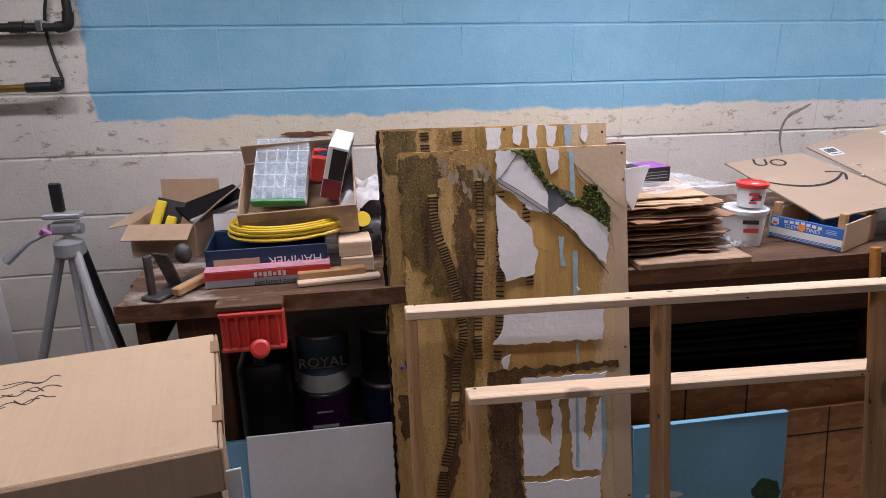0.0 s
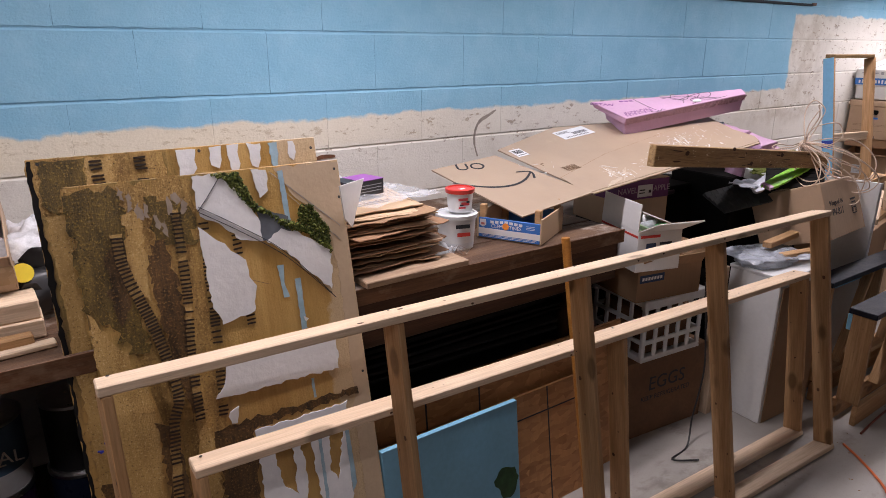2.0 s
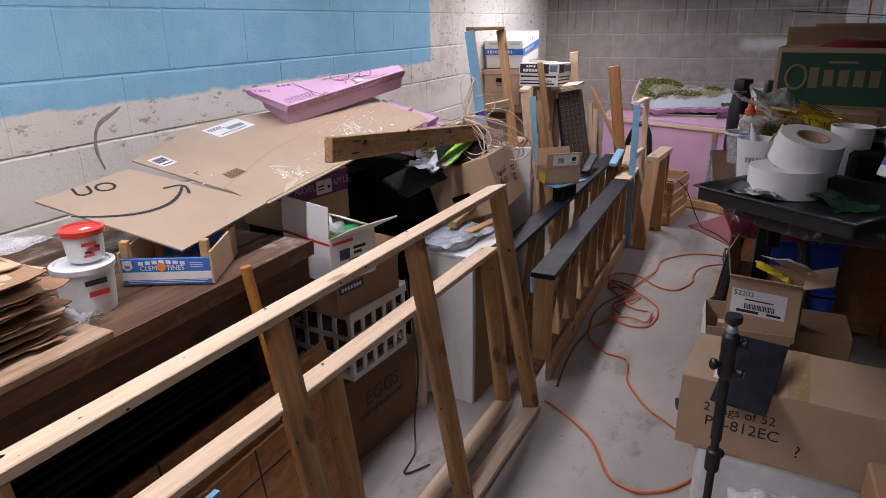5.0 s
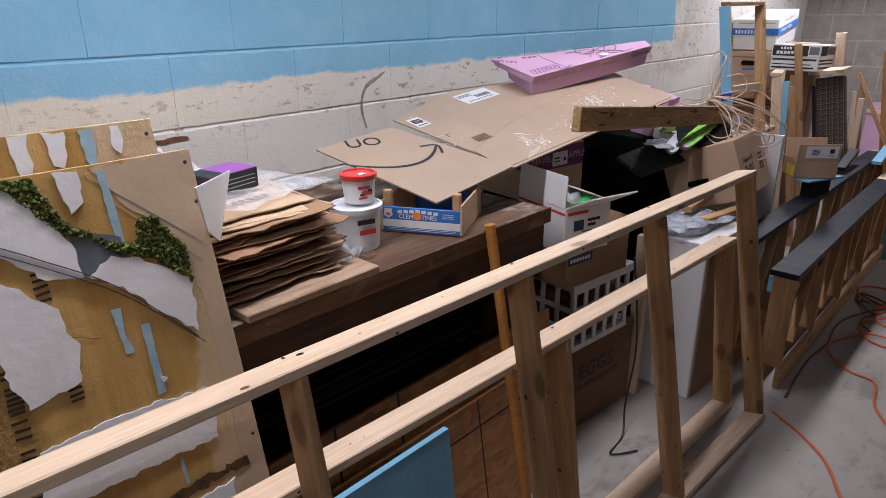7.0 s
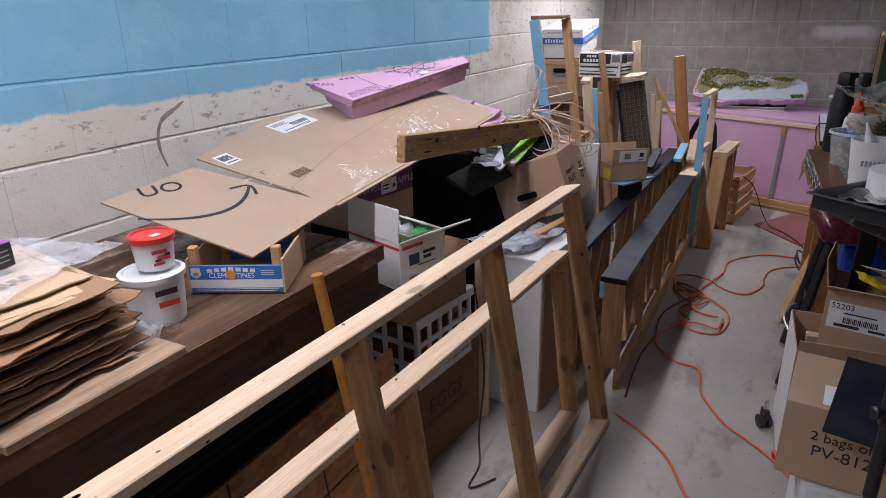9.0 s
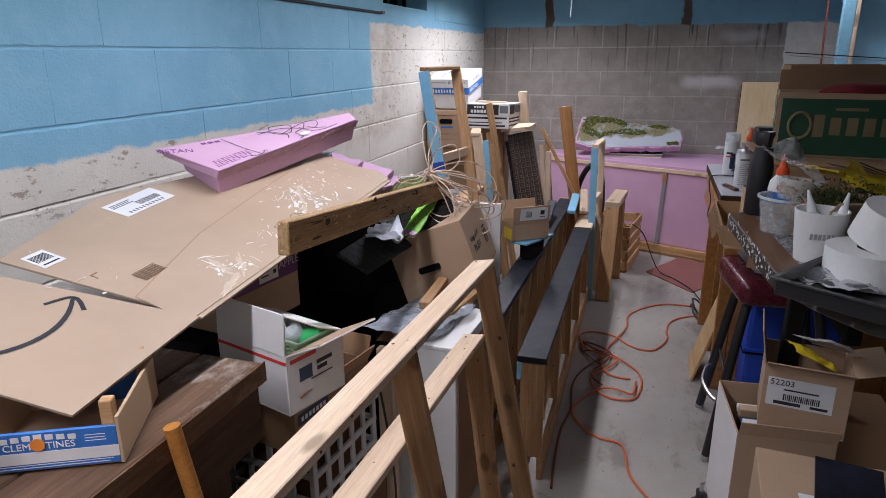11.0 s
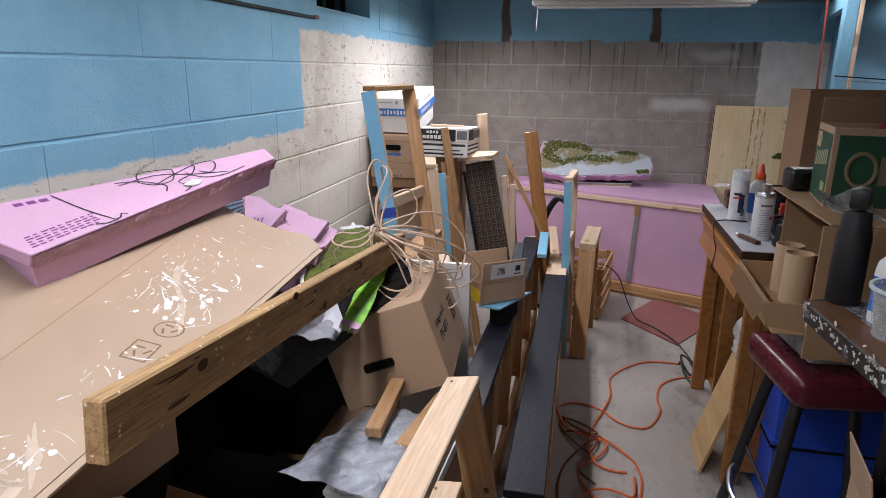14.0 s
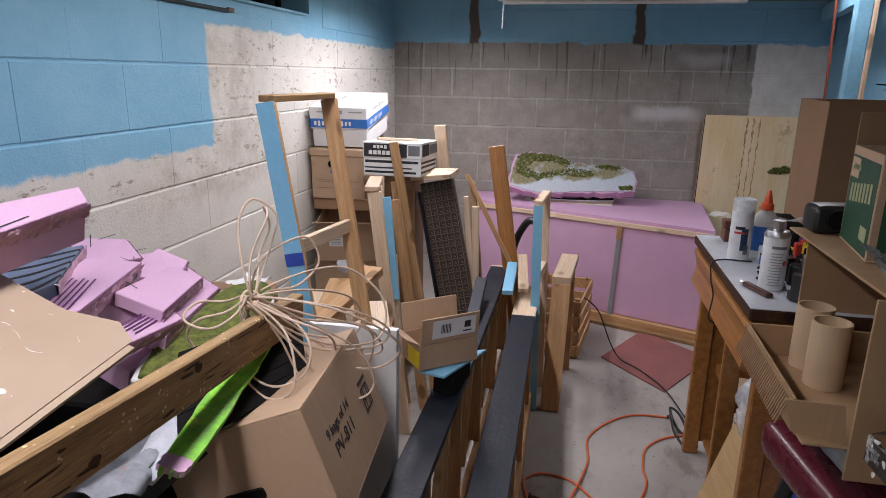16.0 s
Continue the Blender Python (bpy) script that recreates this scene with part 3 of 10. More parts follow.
def layout_material(name):
    """Painted plywood with scorched brown ballast strips and bare streaks."""
    m, t, b = nodes_of(name)
    tc = t.nodes.new("ShaderNodeTexCoord")
    sep = t.nodes.new("ShaderNodeSeparateXYZ")
    t.links.new(tc.outputs["Object"], sep.inputs[0])
    v = tc.outputs["Object"]
    wob = mth(t, "MULTIPLY", mth(t, "SUBTRACT", noise_of(t, v, 6, 5), 0.5), 0.12)
    x = mth(t, "ADD", sep.outputs[0], wob)
    mp = t.nodes.new("ShaderNodeMapping")
    mp.inputs["Scale"].default_value = (10, 1.2, 1)
    t.links.new(v, mp.inputs["Vector"])
    streak = noise_of(t, mp.outputs[0], 2.0, 6, 0.65)
    fine = noise_of(t, v, 90, 4, 0.75)
    tan = mixc(t, ramp(t, streak, 0.3, 0.7), (0.36, 0.195, 0.052), (0.54, 0.335, 0.115))
    brown = mixc(t, ramp(t, streak, 0.35, 0.6), (0.055, 0.032, 0.015), (0.26, 0.15, 0.055))
    left = ramp(t, x, 0.235, 0.275, 1, 0)
    dark = mth(t, "MULTIPLY", left, ramp(t, noise_of(t, mp.outputs[0], 1.3, 4), 0.50, 0.60))
    c = mixc(t, dark, tan, brown)
    moss = mth(t, "MULTIPLY", mth(t, "MULTIPLY", left, ramp(t, sep.outputs[1], 0.78, 0.98)), ramp(t, noise_of(t, v, 9, 5, 0.7), 0.42, 0.56))
    c = mixc(t, mth(t, "MULTIPLY", moss, 0.5), c, (0.105, 0.085, 0.02))
    c = mixc(t, mth(t, "MULTIPLY", mth(t, "MULTIPLY", left, ramp(t, fine, 0.55, 0.68)), 0.7), c, (0.045, 0.03, 0.015))
    c = mixc(t, ramp(t, x, 0.505, 0.512, 0, 0.8), c, (0.56, 0.42, 0.27))
    t.links.new(c, b.inputs["Base Color"])
    t.links.new(ramp(t, streak, 0.35, 0.7, 0.28, 0.6), b.inputs["Roughness"])
    b.inputs["Specular IOR Level"].default_value = 0.5
    bump_of(t, b, mth(t, "ADD", mth(t, "MULTIPLY", fine, 0.5), streak), 0.45, 0.008)
    return m


LAYOUT = layout_material("layout_paint")
LEAN_A = math.degrees(math.atan(0.22))


def leaning(x, ytop, ztop, h, lean, spin=0.0, yaw=0.0):
    """Pose of a panel whose local y runs up it, with its lower left corner placed so that its top is at ytop, ztop."""
    a = radians(lean)
    y0, z0 = ytop - h * math.sin(a), ztop - h * math.cos(a)
    return pose(x, y0, z0, 90 - lean, 0, yaw) @ pose(0, 0, 0, 0, 0, spin)


HA, HB = 1.262, 1.315
board_b = layout_board("layout_board", "tall stained plywood layout board with torn paper strips", leaning(-0.256, 1.470, 1.292, HB, LEAN_A, yaw=0), 0.608, HB, LAYOUT)
board_a = layout_board("layout_board", "plywood layout board with torn plaster, moss and track ties", leaning(-0.203, 1.433, 1.238, HA, LEAN_A, yaw=0), 0.598, HA, LAYOUT)

# ---- two long low frames with charcoal tops ----


def long_frame(name, label, x0, x1, yc0, yc1, z, w, pale, group):
    f = thing(name, label, "low frame", pose(x0, yc0, 0), group=group)
    inv = f.matrix_world.inverted()

    def at(x, dy, zz):
        s = (x - x0) / (x1 - x0)
        return inv @ Vector((x, yc0 + (yc1 - yc0) * s + dy, zz))
    xs = x1 - pale
    board("painted_top", at(x0, 0, z - 0.012), at(xs, 0, z - 0.012), w, 0.024, BLACKPAINT, f, r=0.002)
    board("bare_top", at(xs + 0.001, 0, z - 0.012), at(x1, 0, z - 0.012), w, 0.024, PINE_PALE, f)
    for dy in (-w / 2 + 0.012, w / 2 - 0.012):
        board("bottom_rail", at(x0, dy, 0.045), at(x1, dy, 0.045), 0.022, 0.09, PINE, f)
    board("side_strip", at(x0, w / 2 - 0.008, z - 0.060), at(x1, w / 2 - 0.008, z - 0.060), 0.018, 0.07, SKYBLUE, f)
    n = 6
    for i in range(n):
        x = x0 + 0.012 + (x1 - x0 - 0.03) * i / (n - 1)
        board("upright", at(x, -0.004, 0.092), at(x, -0.004, z - 0.025), 0.085, 0.02, PINE, f, up=(1, 0, 0))
        um_, ul_ = axes(at(x, -0.004, 0.092), at(x, -0.004, z - 0.025), (1, 0, 0))
        knots(um_, ul_, 0.085, 0.02, 3, f, 300 + i)
        if 0 < i:
            board("brace", at(x - 0.20, 0.0, 0.095), at(x - 0.012, 0.0, z - 0.03), 0.04, 0.018, PINE, f, up=(1, 0, 0.4))
    return f


long_frame("trestle_frame", "long low pine frame with a charcoal painted top", 2.44, 4.72, 0.965, 0.985, 0.50, 0.105, 0.42, "long low frames")
long_frame("trestle_frame", "long low pine frame with a charcoal top behind another", 2.50, 4.85, 1.165, 1.150, 0.56, 0.095, 0.02, "long low frames")

# ---- the big cardboard sheet on the bench ----


def carton(name, label, m, sx, sy, sz, material, flaps=(), closed=False, category="box", group="", inner=None):
    """A cardboard carton: floor, four sides and flaps (side, degrees from flat shut, length). Origin at the middle of its floor."""
    c = thing(name, label, category, m, group)
    t = 0.004
    part("base", box(-sx / 2, sx / 2, -sy / 2, sy / 2, 0, t, 0.001), material, c)
    for s in (-1, 1):
        part("side_panel", box(min(s * sx / 2, s * (sx / 2 - t)), max(s * sx / 2, s * (sx / 2 - t)), -sy / 2, sy / 2, t, sz, 0.0012), material, c)
        part("side_panel", box(-sx / 2 + t, sx / 2 - t, min(s * sy / 2, s * (sy / 2 - t)), max(s * sy / 2, s * (sy / 2 - t)), t, sz, 0.0012), material, c)
    if closed:
        part("top_flap", box(-sx / 2, sx / 2, -sy / 2, -0.001, sz, sz + t, 0.0012), material, c)
        part("top_flap", box(-sx / 2, sx / 2, 0.001, sy / 2, sz, sz + t, 0.0012), material, c)
        part("tape", box(-sx / 2 - 0.0006, sx / 2 + 0.0006, -0.024, 0.024, sz + t, sz + t + 0.0006), TAPE, c)
    for side, deg, length in flaps:
        w = sx if side in "fb" else sy
        fb = box(-w / 2 + 0.002, w / 2 - 0.002, 0, length, -t / 2, t / 2, 0.001)
        yaw, ex, ey = {"f": (0, 0, -sy / 2), "b": (180, 0, sy / 2), "l": (-90, -sx / 2, 0), "r": (90, sx / 2, 0)}[side]
        fl = part("flap", fb, material, c, "", pose(ex, ey, sz, 0, 0, yaw) @ pose(0, 0, 0, deg, 0, 0))
        if inner:
            part("liner", box(-w / 2 + 0.003, w / 2 - 0.003, 0.002, length - 0.001, -t / 2 - 0.0012, -t / 2 - 0.0004), inner, fl, "bare brown inside")
    return c


TAPE = plain("packing_tape", (0.40, 0.27, 0.15), 0.25)


def paint_can(name, label, m, r, h, band, rim=None, group="paint cans"):
    c = thing(name, label, "paint can", m, group)
    part("body", lathe([(r, 0.006), (r, h - 0.006)], 36), band, c, smooth=True)
    for z in (0.003, h - 0.003):
        part("rim", lathe([(r - 0.004, z - 0.004), (r + 0.003, z - 0.004), (r + 0.003, z + 0.004), (r - 0.004, z + 0.004)], 36), STEEL, c, smooth=True)
    part("lid", lathe([(0.0005, h - 0.001), (r * 0.8, h - 0.001), (r * 0.84, h - 0.006), (r * 0.93, h - 0.006), (r - 0.003, h + 0.001)], 36, False), rim or STEEL, c, smooth=True)
    return c


def spray_can(name, label, m, r, h, body, cap, group="spray cans"):
    c = thing(name, label, "spray can", m, group)
    part("body", lathe([(r * 0.94, 0), (r, 0.006), (r, h * 0.78), (r * 0.98, h * 0.8), (r * 0.55, h * 0.87)], 28), body, c, smooth=True)
    part("cap", lathe([(r * 0.5, h * 0.86), (r * 0.5, h * 0.99), (r * 0.44, h)] if cap is STEEL else [(r, h * 0.8), (r, h * 0.99), (r * 0.95, h)], 24), cap, c, smooth=True)
    return c


def glue_bottle(name, label, m, r, h, group="glue bottles"):
    c = thing(name, label, "glue bottle", m, group)
    part("body", moved(lathe([(r * 0.95, 0), (r, 0.008), (r, h * 0.52), (r * 0.9, h * 0.62), (r * 0.42, h * 0.72)], 28), Matrix.Diagonal((1, 0.7, 1, 1))), WHITE, c, smooth=True)
    part("label_band", moved(lathe([(r * 1.015, h * 0.12), (r * 1.015, h * 0.48)], 28, False), Matrix.Diagonal((1, 0.71, 1, 1))), BLUE, c, smooth=True)
    part("cap", lathe([(r * 0.5, h * 0.72), (r * 0.5, h * 0.80), (r * 0.36, h * 0.82), (r * 0.16, h * 0.98), (r * 0.1, h)], 20), ORANGE, c, "orange-red twist cap", smooth=True)
    return c


def tub(name, label, m, r0, r1, h, body, lid=None, category="tub", group=""):
    c = thing(name, label, category, m, group)
    part("body", lathe([(0.0005, 0.003), (r0, 0), (r1, h), (r1 - 0.003, h), (r0 - 0.003, 0.004), (0.0005, 0.004)], 32, False), body, c, smooth=True)
    if lid:
        part("lid", lathe([(r1 + 0.004, h - 0.008), (r1 + 0.005, h + 0.004), (r1 + 0.001, h + 0.006), (r1 * 0.93, h + 0.006), (r1 * 0.9, h + 0.002), (0.0005, h + 0.002)], 32, False), lid, c, smooth=True)
    return c


ORANGE = plain("orange_red_cap", (0.75, 0.10, 0.03), 0.35)
WHITEPLASTIC = plain("white_plastic", (0.72, 0.73, 0.74), 0.4)
PURPLE = plain("purple_print", (0.12, 0.02, 0.13), 0.5)
GREEN = plain("green_print", (0.012, 0.070, 0.036), 0.55)
LEAF = mat("bright_green_paint", (0.22, 0.58, 0.05), 0.6, var=0.35, scale=22, stain=(0.50, 0.66, 0.08))
PAPER = mat("paper_label", (0.72, 0.73, 0.75), 0.55, var=0.04, bump=0.02)
STRAW = plain("buff_cable", (0.62, 0.47, 0.36), 0.55)


def slab(name, corners, thick, material, parent=None, label=""):
    """A thin sheet through three or four corners; local x runs along the first edge."""
    p = [Vector(c) for c in corners]
    x = (p[1] - p[0]).normalized()
    n = x.cross(p[-1] - p[0]).normalized()
    y = n.cross(x)
    m = Matrix.LocRotScale(p[0], Matrix((x, y, n)).transposed(), None)
    flat = [((c - p[0]).dot(x), (c - p[0]).dot(y)) for c in p]
    return part(name, sheet(flat, thick), material, parent, label, m), m


# ---- on the bench, west end ----
c1 = carton("open_carton", "small open brown carton with tools and packets", pose(-0.85, 1.87, 0.907, 0, 0, -8), 0.19, 0.26, 0.10, CARD, [("f", 205, 0.07), ("b", 95, 0.08), ("l", 190, 0.06), ("r", 140, 0.10)])
pk = thing("battery_pack", "yellow and black blister pack in an open carton", "packet", pose(-0.87, 1.83, 1.005, 62, 12, -14))
part("card", cbox(0.085, 0.11, 0.004, 0.001), BLACK, pk)
part("blister", cbox(0.03, 0.09, 0.016, 0.004), YELLOW, pk, m=pose(-0.025, 0, 0.009))
part("blister", cbox(0.03, 0.05, 0.016, 0.004), YELLOW, pk, m=pose(0.018, -0.02, 0.009))
tray = thing("tool_tray", "black tray lying across an open carton", "tray", pose(-0.74, 1.86, 1.035, 18, -12, 34))
part("panel", cbox(0.20, 0.10, 0.012, 0.004), BLACKMATT, tray)
part("edge_strip", cbox(0.20, 0.012, 0.02, 0.003), GREYMETAL, tray, m=pose(0, -0.05, 0.002))

# the navy box, the red carton and the yellow hose under the organiser carton
nb = carton("hammer_box", "navy printed tool box lying on the workbench", pose(-0.555, 1.59, 0.907, 0, 0, 2), 0.31, 0.19, 0.088, NAVY, [("b", 100, 0.05)], inner=WHITECARD)
part("label", box(-0.135, -0.02, -0.0962, -0.0952, 0.012, 0.062), CARD_PALE, nb)
writing("HAMMER", 0.034, WHITE, nb, face_m((0.072, -0.0955, 0.050), (-1, 0, 0), (0, 0, -1)))
rb = single("red_box", box(0, 0.315, 0, 0.055, 0, 0.044, 0.003), plain("silver_card", (0.42, 0.42, 0.46), 0.45), "long red and silver printed carton on the workbench", "box", pose(-0.705, 1.445, 0.907, 0, 0, 2.5))
part("red_band", box(-0.0006, 0.3156, -0.0006, 0.0556, 0.019, 0.0446, 0.003), RED, rb)
bars(rb, face_m((0.16, -0.0012, 0.030), (1, 0, 0), (0, 0, 1)), [(-0.035 + 0.012 * k, 0.001 * (k % 2), 0.008, 0.013 - 0.004 * (k % 3 == 1)) for k in range(7)], WHITE)
part("pink_top", box(0.0, 0.315, 0.0, 0.055, 0.0447, 0.0452), mat("pale_pink_card", (0.62, 0.30, 0.36), 0.45, var=0.25, scale=30), rb)
writing("parchment paper", 0.0155, INK, rb, face_m((0.175, -0.0012, 0.0095), (1, 0, 0), (0, 0, 1)))
bars(nb, face_m((-0.078, -0.0966, 0.024), (-1, 0, 0), (0, 0, -1)), [(-0.028 + 0.013 * k, 0, 0.009, 0.012) for k in range(5)], BROWNINK)
YELHOSE = plain("yellow_hose", (0.70, 0.48, 0.04), 0.4)
hose = thing("yellow_hose_coil", "coil of yellow air hose", "hose", pose(-0.50, 1.62, 1.003))
rnd = random.Random(4)
pts = []
for k in range(8 * 20):
    a = 2 * math.pi * k / 20
    r = 0.150 + 0.012 * math.sin(a * 0.37) + rnd.uniform(-0.002, 0.002)
    pts.append((r * math.cos(a), 0.68 * r * math.sin(a), 0.004 + 0.0045 * (k / 20) + 0.006 * math.sin(a + 1)))
part("coil", tube(pts, 0.0048, 6), YELHOSE, hose, smooth=True)

oc = carton("organiser_carton", "open brown carton holding a clear parts organiser", pose(-0.462, 1.695, 1.040, 24, -3, -2), 0.315, 0.24, 0.095, CARD, [("b", 92, 0.06)])
part("tape", box(-0.1578, 0.1578, -0.1208, -0.1203, 0.02, 0.07), TAPE, oc)
org = thing("parts_organiser", "clear plastic compartment organiser in a carton", "organiser", pose(-0.515, 1.70, 1.165, 48, 0, -9))
FROST = clear("frosted_plastic", (0.80, 0.86, 0.90), 0.3, 0.75)
part("lid", cbox(0.15, 0.20, 0.006, 0.002), clear("organiser_lid", (0.72, 0.84, 0.92), 0.12, 0.14), org)
part("back", box(-0.075, 0.075, -0.099, 0.099, -0.038, -0.036), plain("organiser_back", (0.40, 0.50, 0.58), 0.4), org)
part("tray", join(*[box(x - 0.001, x + 0.001, -0.098, 0.098, -0.035, -0.003) for x in np.linspace(-0.074, 0.074, 6)], *[box(-0.074, 0.074, y - 0.001, y + 0.001, -0.035, -0.003) for y in np.linspace(-0.098, 0.098, 6)]), FROST, org)
part("green_rail", cbox(0.15, 0.012, 0.03, 0.003), plain("green_plastic", (0.03, 0.25, 0.07), 0.4), org, m=pose(0, -0.105, -0.012))
for k in range(7):
    single("red_capped_packet", join(cbox(0.05, 0.016, 0.075, 0.003), moved(cbox(0.035, 0.017, 0.018, 0.003), pose(0, 0, 0.03))), (RED if k % 3 == 0 else BLACK), "small printed packet standing in an open carton", "packet", pose(-0.405 + 0.012 * (k % 3), 1.66 + 0.018 * k, 1.165 + 0.004 * k, 20, 10 - 5 * (k % 3), 20 * (k % 2)), group="packets in the carton")
wb = thing("white_box", "slim white box with a black and red end, on edge", "box", pose(-0.355, 1.72, 1.165, 8, 14, -6))
part("sleeve", cbox(0.055, 0.17, 0.155, 0.002), WHITECARD, wb)
part("black_side", box(0.0285, 0.030, -0.075, 0.08, -0.07, 0.065), BLACK, wb)
part("dark_end", box(-0.014, 0.027, -0.0868, -0.0858, -0.018, 0.070), BLACK, wb)
part("end_label", box(-0.026, 0.027, -0.0865, -0.0855, -0.076, -0.02), plain("maroon_print", (0.2, 0.02, 0.03), 0.5), wb)

single("plastic_bag", crumpled(0.20, 0.22, 22, 22, 0.05, 3, 0.12), clear("milky_bag", (0.9, 0.9, 0.92), 0.3, 0.75), "crumpled white plastic bag on the workbench", "plastic bag", pose(-0.27, 1.72, 1.09), smooth=True)
bag2 = single("sandpaper_pack", join(blob(0.075, 4, 0.3, 2, 3, (1, 1, 0.8)), moved(blob(0.05, 6, 0.3, 2, 3), pose(0.03, 0.03, 0.06))), BLACK, "black plastic wrapped bundle on the workbench", "bundle", pose(-0.275, 1.66, 0.972), smooth=True)
part("yellow_disc", lathe([(0.0005, 0), (0.022, 0), (0.022, 0.004), (0.0005, 0.004)], 20), YELLOW, bag2, m=pose(-0.02, -0.055, 0.055, 60, 0, 10))
for k in range(2):
    single("pine_block", box(0, 0.088, 0, 0.11, 0, 0.042, 0.003), PINE_PALE, "short pine block stacked on the workbench", "wood block", pose(-0.362 - 0.003 * k, 1.505 + 0.004 * k, 0.907 + 0.043 * k, 0, 0, 2 * k), group="pine blocks")
board("trim_strip", (-0.475, 1.428, 0.913), (-0.262, 1.452, 0.913), 0.03, 0.012, PINE_PALE)
tagged(bpy.data.objects["trim_strip"], "thin pine strip lying on the workbench edge", "wood strip")
board("splintered_stick", (-0.475, 1.452, 0.926), (-0.30, 1.470, 0.926), 0.03, 0.022, PINE)
tagged(bpy.data.objects["splintered_stick"], "splintered pine offcut on the workbench", "wood strip")
IRONY = mat("rusty_iron", (0.11, 0.10, 0.095), 0.5, 0.6, var=0.3, scale=30)
pl = thing("hand_plane", "old steel hand plane standing on the workbench", "hand plane", pose(-0.785, 1.46, 0.907, 0, 0, 62))
part("sole", cbox(0.17, 0.055, 0.010, 0.003), IRONY, pl, m=pose(0, 0, 0.006))
part("blade", cbox(0.008, 0.045, 0.10, 0.002), IRONY, pl, m=pose(-0.01, 0, 0.06, 0, -22, 0))
part("upright", cbox(0.022, 0.012, 0.10, 0.003), IRONY, pl, m=pose(-0.06, 0.012, 0.06))
part("knob", blob(0.022, 2, 0.05, 1, 3, (1, 1, 1.2)), IRONY, pl, m=pose(0.045, -0.005, 0.085), smooth=True)
part("wedge", cbox(0.15, 0.025, 0.02, 0.003), PINE, pl, m=pose(0.03, -0.045, 0.016))

# red vice under the bench edge
v = thing("bench_vice", "red steel bench vice on the workbench front", "vice", pose(-0.582, 1.345, 0.84))
part("jaw_board", box(-0.085, 0.075, -0.02, 0.028, 0.050, 0.066, 0.003), BENCHWOOD, v)
part("jaw_plate", box(-0.078, 0.076, -0.012, 0.012, -0.055, 0.048, 0.006), RED, v)
for x in np.linspace(-0.06, 0.058, 6):
    part("rib", box(x - 0.004, x + 0.004, -0.024, -0.012, -0.048, 0.040, 0.002), RED, v)
for z0, z1 in ((0.036, 0.048), (-0.055, -0.044)):
    part("rim", box(-0.078, 0.076, -0.026, -0.012, z0, z1, 0.003), RED, v)
part("screw", lathe([(0.020, 0), (0.023, 0.045), (0.016, 0.05)], 20), RED, v, m=pose(0.008, -0.026, -0.045, 70, 0, 15), smooth=True)

# camera tripod beside the bench
tp = thing("camera_tripod", "grey aluminium camera tripod with a black phone clamp", "tripod", pose(-1.125, 1.75, 0) @ Matrix.Diagonal((1, 1, 0.968, 1)))
SILV = plain("brushed_aluminium", (0.62, 0.63, 0.66), 0.38, 0.25)
for (fx, fy), mm in (((-0.33, -0.02), GREYMETAL), ((0.20, -0.17), SILV), ((0.10, 0.24), BLACK)):
    top = Vector((0.02 * (1 if fx > 0 else -1), fy * 0.1, 0.985))
    foot = Vector((fx, fy, 0.004))
    mid = top.lerp(foot, 0.45)
    part("leg", join(tube([top, mid], 0.013, 10), tube([mid, foot], 0.010, 10)), mm, tp, smooth=True)
    part("leg_collar", tube([mid + (top - foot).normalized() * 0.02, mid - (top - foot).normalized() * 0.02], 0.017, 12), BLACK if fx < 0 else GREYMETAL, tp, smooth=True)
part("centre_column", tube([(0, 0, 0.62), (0, 0, 1.04)], 0.011, 12), SILV, tp, smooth=True)
part("shoulder", lathe([(0.03, 0.955), (0.042, 0.965), (0.04, 1.0), (0.02, 1.012)], 20), GREYMETAL, tp, smooth=True)
part("head", join(moved(cbox(0.07, 0.045, 0.035, 0.008, 2), pose(0.0, 0, 1.045)), moved(cbox(0.10, 0.05, 0.016, 0.004), pose(0.0, 0, 1.082)), tube([(-0.045, 0, 1.04), (0.045, 0, 1.04)], 0.016, 12)), GREYMETAL, tp)
part("pan_handle", tube([(-0.03, -0.01, 1.04), (-0.09, -0.03, 1.015), (-0.15, -0.05, 0.965)], [0.006, 0.007, 0.013], 10), GREYMETAL, tp, smooth=True)
part("phone_clamp", cbox(0.032, 0.014, 0.085, 0.004), BLACK, tp, m=pose(-0.008, 0, 1.135))
part("pink_tie", tube([(-0.06, -0.02, 1.035), (-0.045, -0.035, 1.05), (-0.03, -0.03, 1.035)], 0.006, 8), plain("pink_cord", (0.6, 0.2, 0.5), 0.6), tp, smooth=True)
wc = carton("white_carton", "tall white carton with scribbled writing by the wall", pose(-1.575, 1.82, 0, 0, 0, 8), 0.30, 0.30, 0.80, WHITECARD, closed=True)
bars(wc, face_m((0.06, -0.1508, 0.70), (1, 0, 0.1), (0, 0, 1)), [(0.0, 0.0, 0.10, 0.008), (0.02, -0.03, 0.12, 0.008), (0.01, -0.06, 0.09, 0.008), (0.02, 0.035, 0.05, 0.012)], GREYMETAL)

